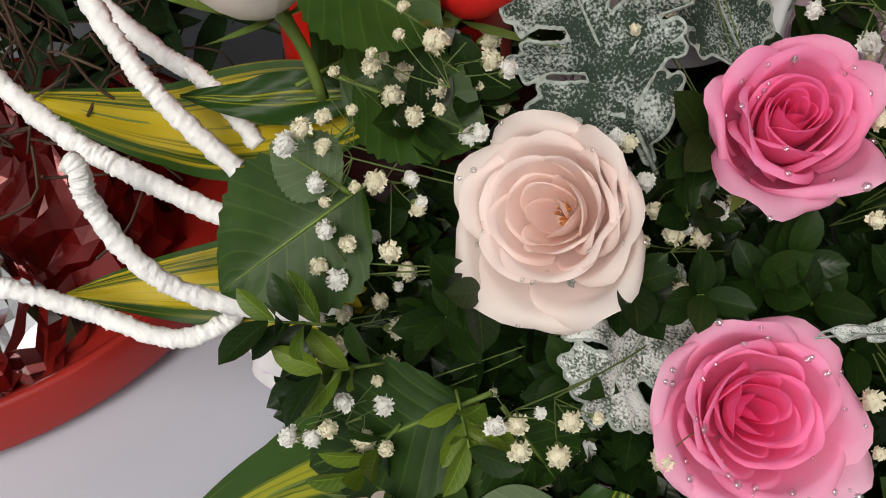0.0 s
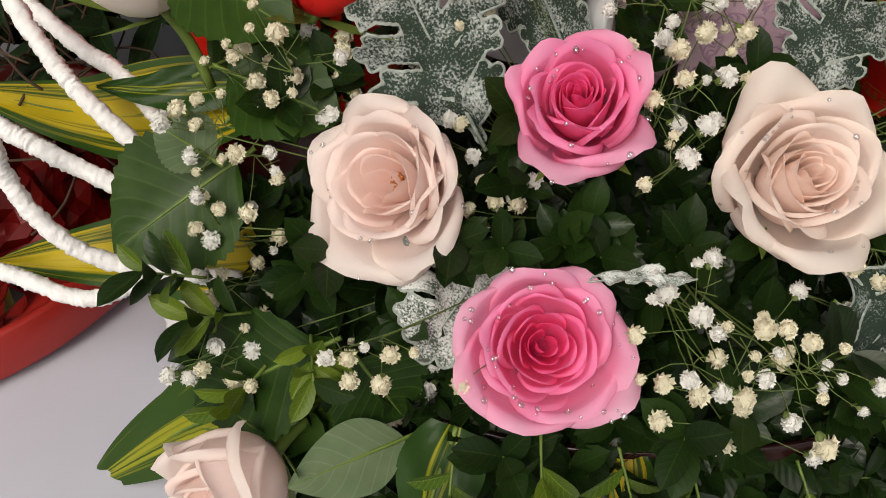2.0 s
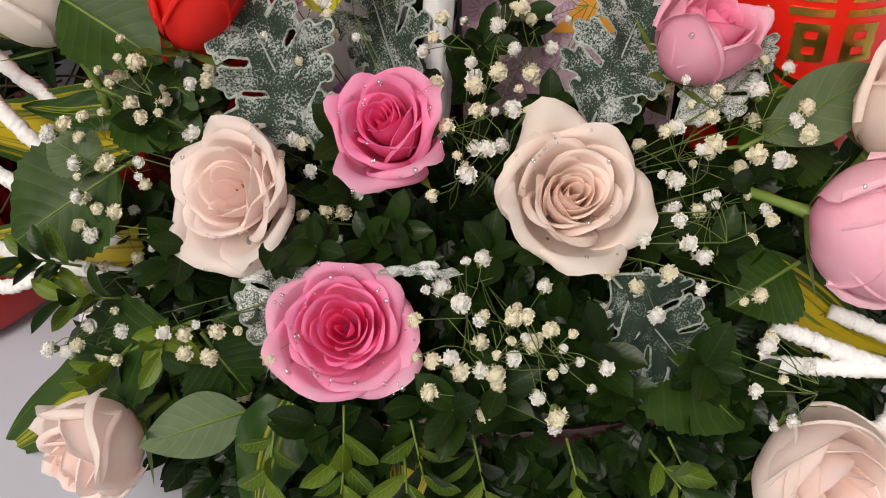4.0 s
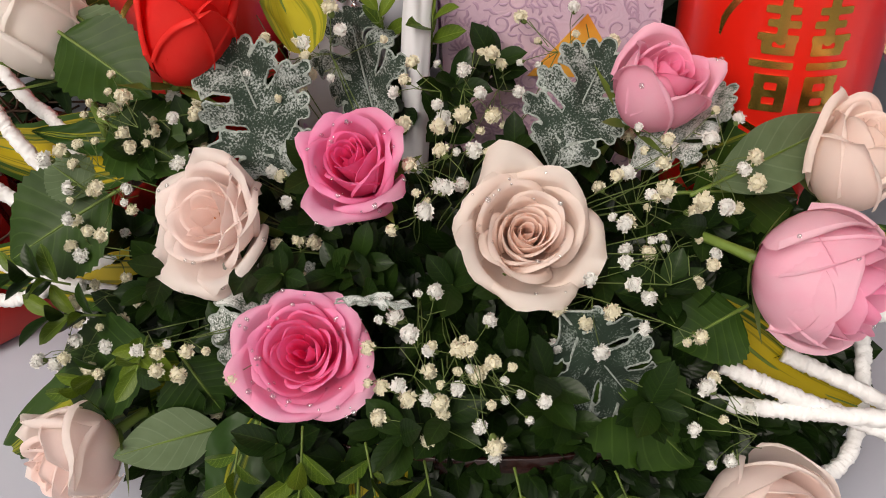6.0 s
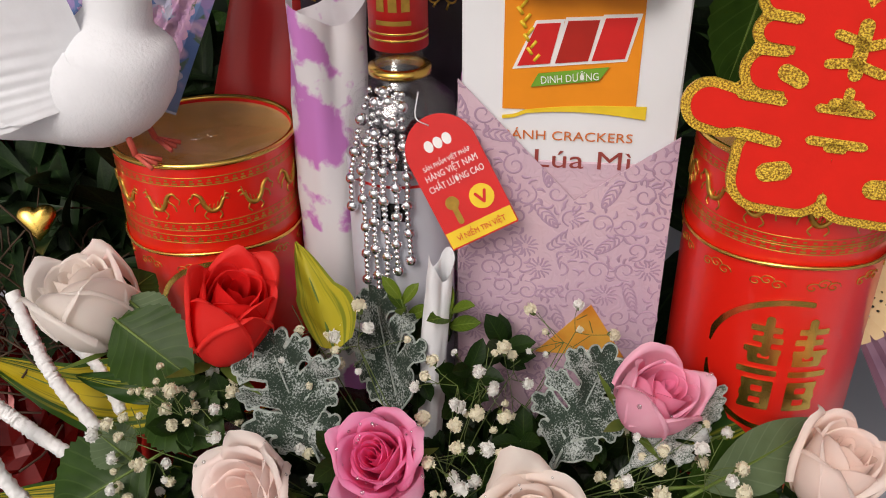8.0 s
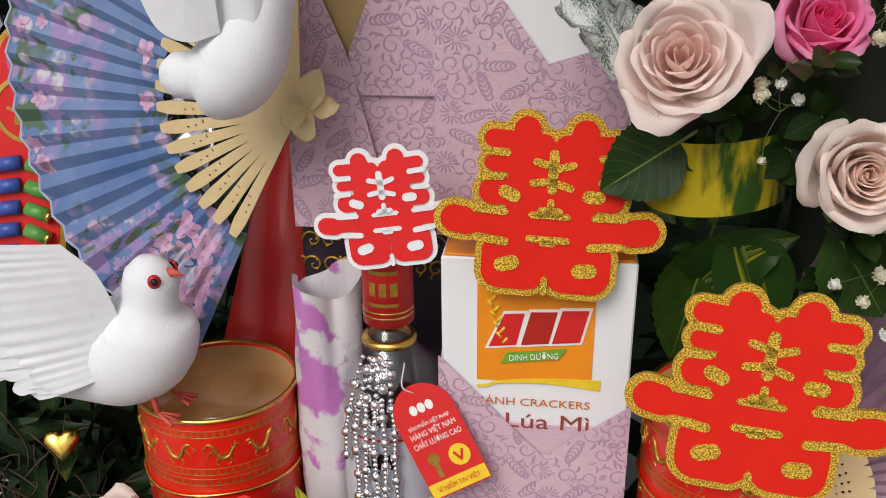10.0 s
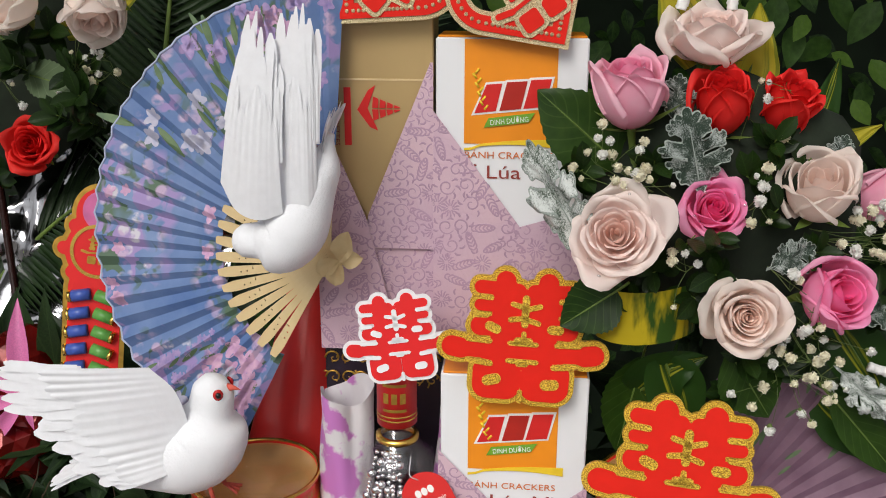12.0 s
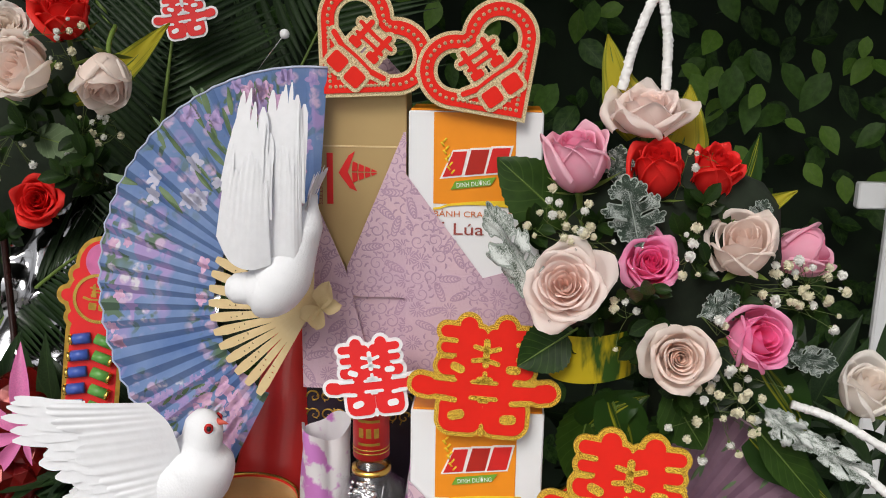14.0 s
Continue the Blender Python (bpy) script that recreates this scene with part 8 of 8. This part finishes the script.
TR = TABLE + 0.014
FP = "gift wrapped in crumpled red foil on the tray"
for k, (x, y, R, h) in enumerate(((-0.30, 0.36, 0.06, 0.07), (-0.25, 0.43, 0.06, 0.09), (-0.37, 0.42, 0.075, 0.11), (-0.31, 0.50, 0.07, 0.08), (-0.42, 0.36, 0.055, 0.07), (-0.40, 0.52, 0.075, 0.08), (-0.24, 0.51, 0.05, 0.08))):
    foil_parcel((x, y, TR), R, h, "foil_red", FP, k)
SF = "small parcel wrapped in wrinkled silver foil"
foil_parcel((-0.262, 0.352, TR), 0.035, 0.085, "foil_silver", SF, 20)
foil_parcel((-0.300, 0.430, TR), 0.030, 0.115, "foil_silver", SF, 21)

def foil_heart(at, size):
    """A small puffed heart of orange gold foil hanging among the dark leaves."""
    bm = bmesh.new()
    bmesh.ops.create_uvsphere(bm, u_segments=28, v_segments=14, radius=1.0)
    for q in bm.verts:
        x, y, z = q.co
        ax = abs(x)
        q.co = Vector((x * (0.92 - 0.28 * max(0.0, -z)), y * 0.32, z * 0.80 + 0.42 * ax ** 0.8 - 0.22)) * size
    ob = thing("foil_heart", orient(at, (0.3, -0.8, 0.5)) @ pose(0, 0, 0, -90, 0, 0), "small puffed orange gold foil heart among dark leaves", "ornament")
    part("heart", from_bm("heart", bm, [M["gold_foil"]], True), ob)
    v, f = tube([Vector((0, 0, size * 0.2)), Vector((0.004, 0.004, size * 1.6)), Vector((0.002, 0.012, size * 2.6))], 0.0005, 5)
    part("thread", to_mesh("thread", v, f, [M["twig_brown"]]), ob)
    return ob


foil_heart((-0.2075, 0.480, 1.035), 0.017)

# dry twigs in the neighbouring tray
v, f = [], []
r = random.Random(9)
for k in range(220):
    p = Vector((r.uniform(-0.42, -0.18), r.uniform(0.38, 0.55), r.uniform(0.88, 1.0)))
    q = p + Vector((r.uniform(-0.05, 0.05), r.uniform(-0.04, 0.04), r.uniform(-0.03, 0.08)))
    tube(spline([p, p.lerp(q, 0.5) + Vector((r.uniform(-0.02, 0.02), 0, r.uniform(-0.01, 0.02))), q], 5), 0.0009, 4, verts=v, faces=f)
solid("dry_twigs", to_mesh("dry_twigs", v, f, [M["twig_brown"]]), "tangle of thin dry brown twigs over the foil parcels", "twigs", kind="stuff")


def dark_bush(at, size, label, seed):
    r = random.Random(seed)
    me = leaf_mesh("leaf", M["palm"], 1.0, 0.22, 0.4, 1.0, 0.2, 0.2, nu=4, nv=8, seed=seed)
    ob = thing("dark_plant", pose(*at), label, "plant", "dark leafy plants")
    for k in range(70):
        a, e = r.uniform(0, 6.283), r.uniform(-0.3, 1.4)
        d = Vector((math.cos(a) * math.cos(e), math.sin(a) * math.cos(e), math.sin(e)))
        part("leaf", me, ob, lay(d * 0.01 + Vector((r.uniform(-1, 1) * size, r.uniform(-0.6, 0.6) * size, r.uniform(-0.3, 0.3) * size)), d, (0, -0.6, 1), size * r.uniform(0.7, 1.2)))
    return ob


DB = "dark glossy leafy plant standing behind the tray"
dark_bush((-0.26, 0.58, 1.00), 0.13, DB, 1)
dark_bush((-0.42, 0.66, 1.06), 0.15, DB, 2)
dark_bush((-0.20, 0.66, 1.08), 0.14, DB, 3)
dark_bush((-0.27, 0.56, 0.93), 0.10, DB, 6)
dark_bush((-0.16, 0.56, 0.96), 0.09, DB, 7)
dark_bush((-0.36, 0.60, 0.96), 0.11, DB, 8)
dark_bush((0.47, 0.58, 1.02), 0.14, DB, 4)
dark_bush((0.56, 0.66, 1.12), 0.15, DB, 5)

def plastic_wrap():
    """Added metallic sheet, crumpled behind the neighbouring flowers, that gives glints where it mirrors the sky."""
    bm = bmesh.new()
    bmesh.ops.create_grid(bm, x_segments=34, y_segments=34, size=1.0)
    for q in bm.verts:
        x, y = q.co.x, q.co.y
        q.co = Vector((x * 0.16, 0.10 * y + 0.030 * noise.noise((x * 3, y * 3, 2)) + 0.012 * noise.noise((x * 9, y * 9, 5)), y * 0.17 + 0.02 * noise.noise((x * 4, y * 4, 9))))
    return solid("plastic_wrap", from_bm("plastic_wrap", bm, [M["glint_metal"]], True), "crumpled metallic sheet added for bright glints behind the palm leaves", "foil film", pose(-0.33, 0.84, 1.28))


plastic_wrap()

# white fence by the hedge
def fence():
    ob = thing("fence", pose(0.95, 1.30, 0), "white painted picket fence in front of the hedge", "fence")
    for k in range(7):
        part("picket", box_mesh("picket", (k * 0.11, 0, 0.02), (k * 0.11 + 0.05, 0.02, 1.52), [M["fence_white"]], 0.004), ob)
    for z in (0.5, 1.3):
        part("rail", box_mesh("rail", (-0.05, 0.022, z), (0.85, 0.045, z + 0.05), [M["fence_white"]], 0.003), ob)
    return ob


fence()
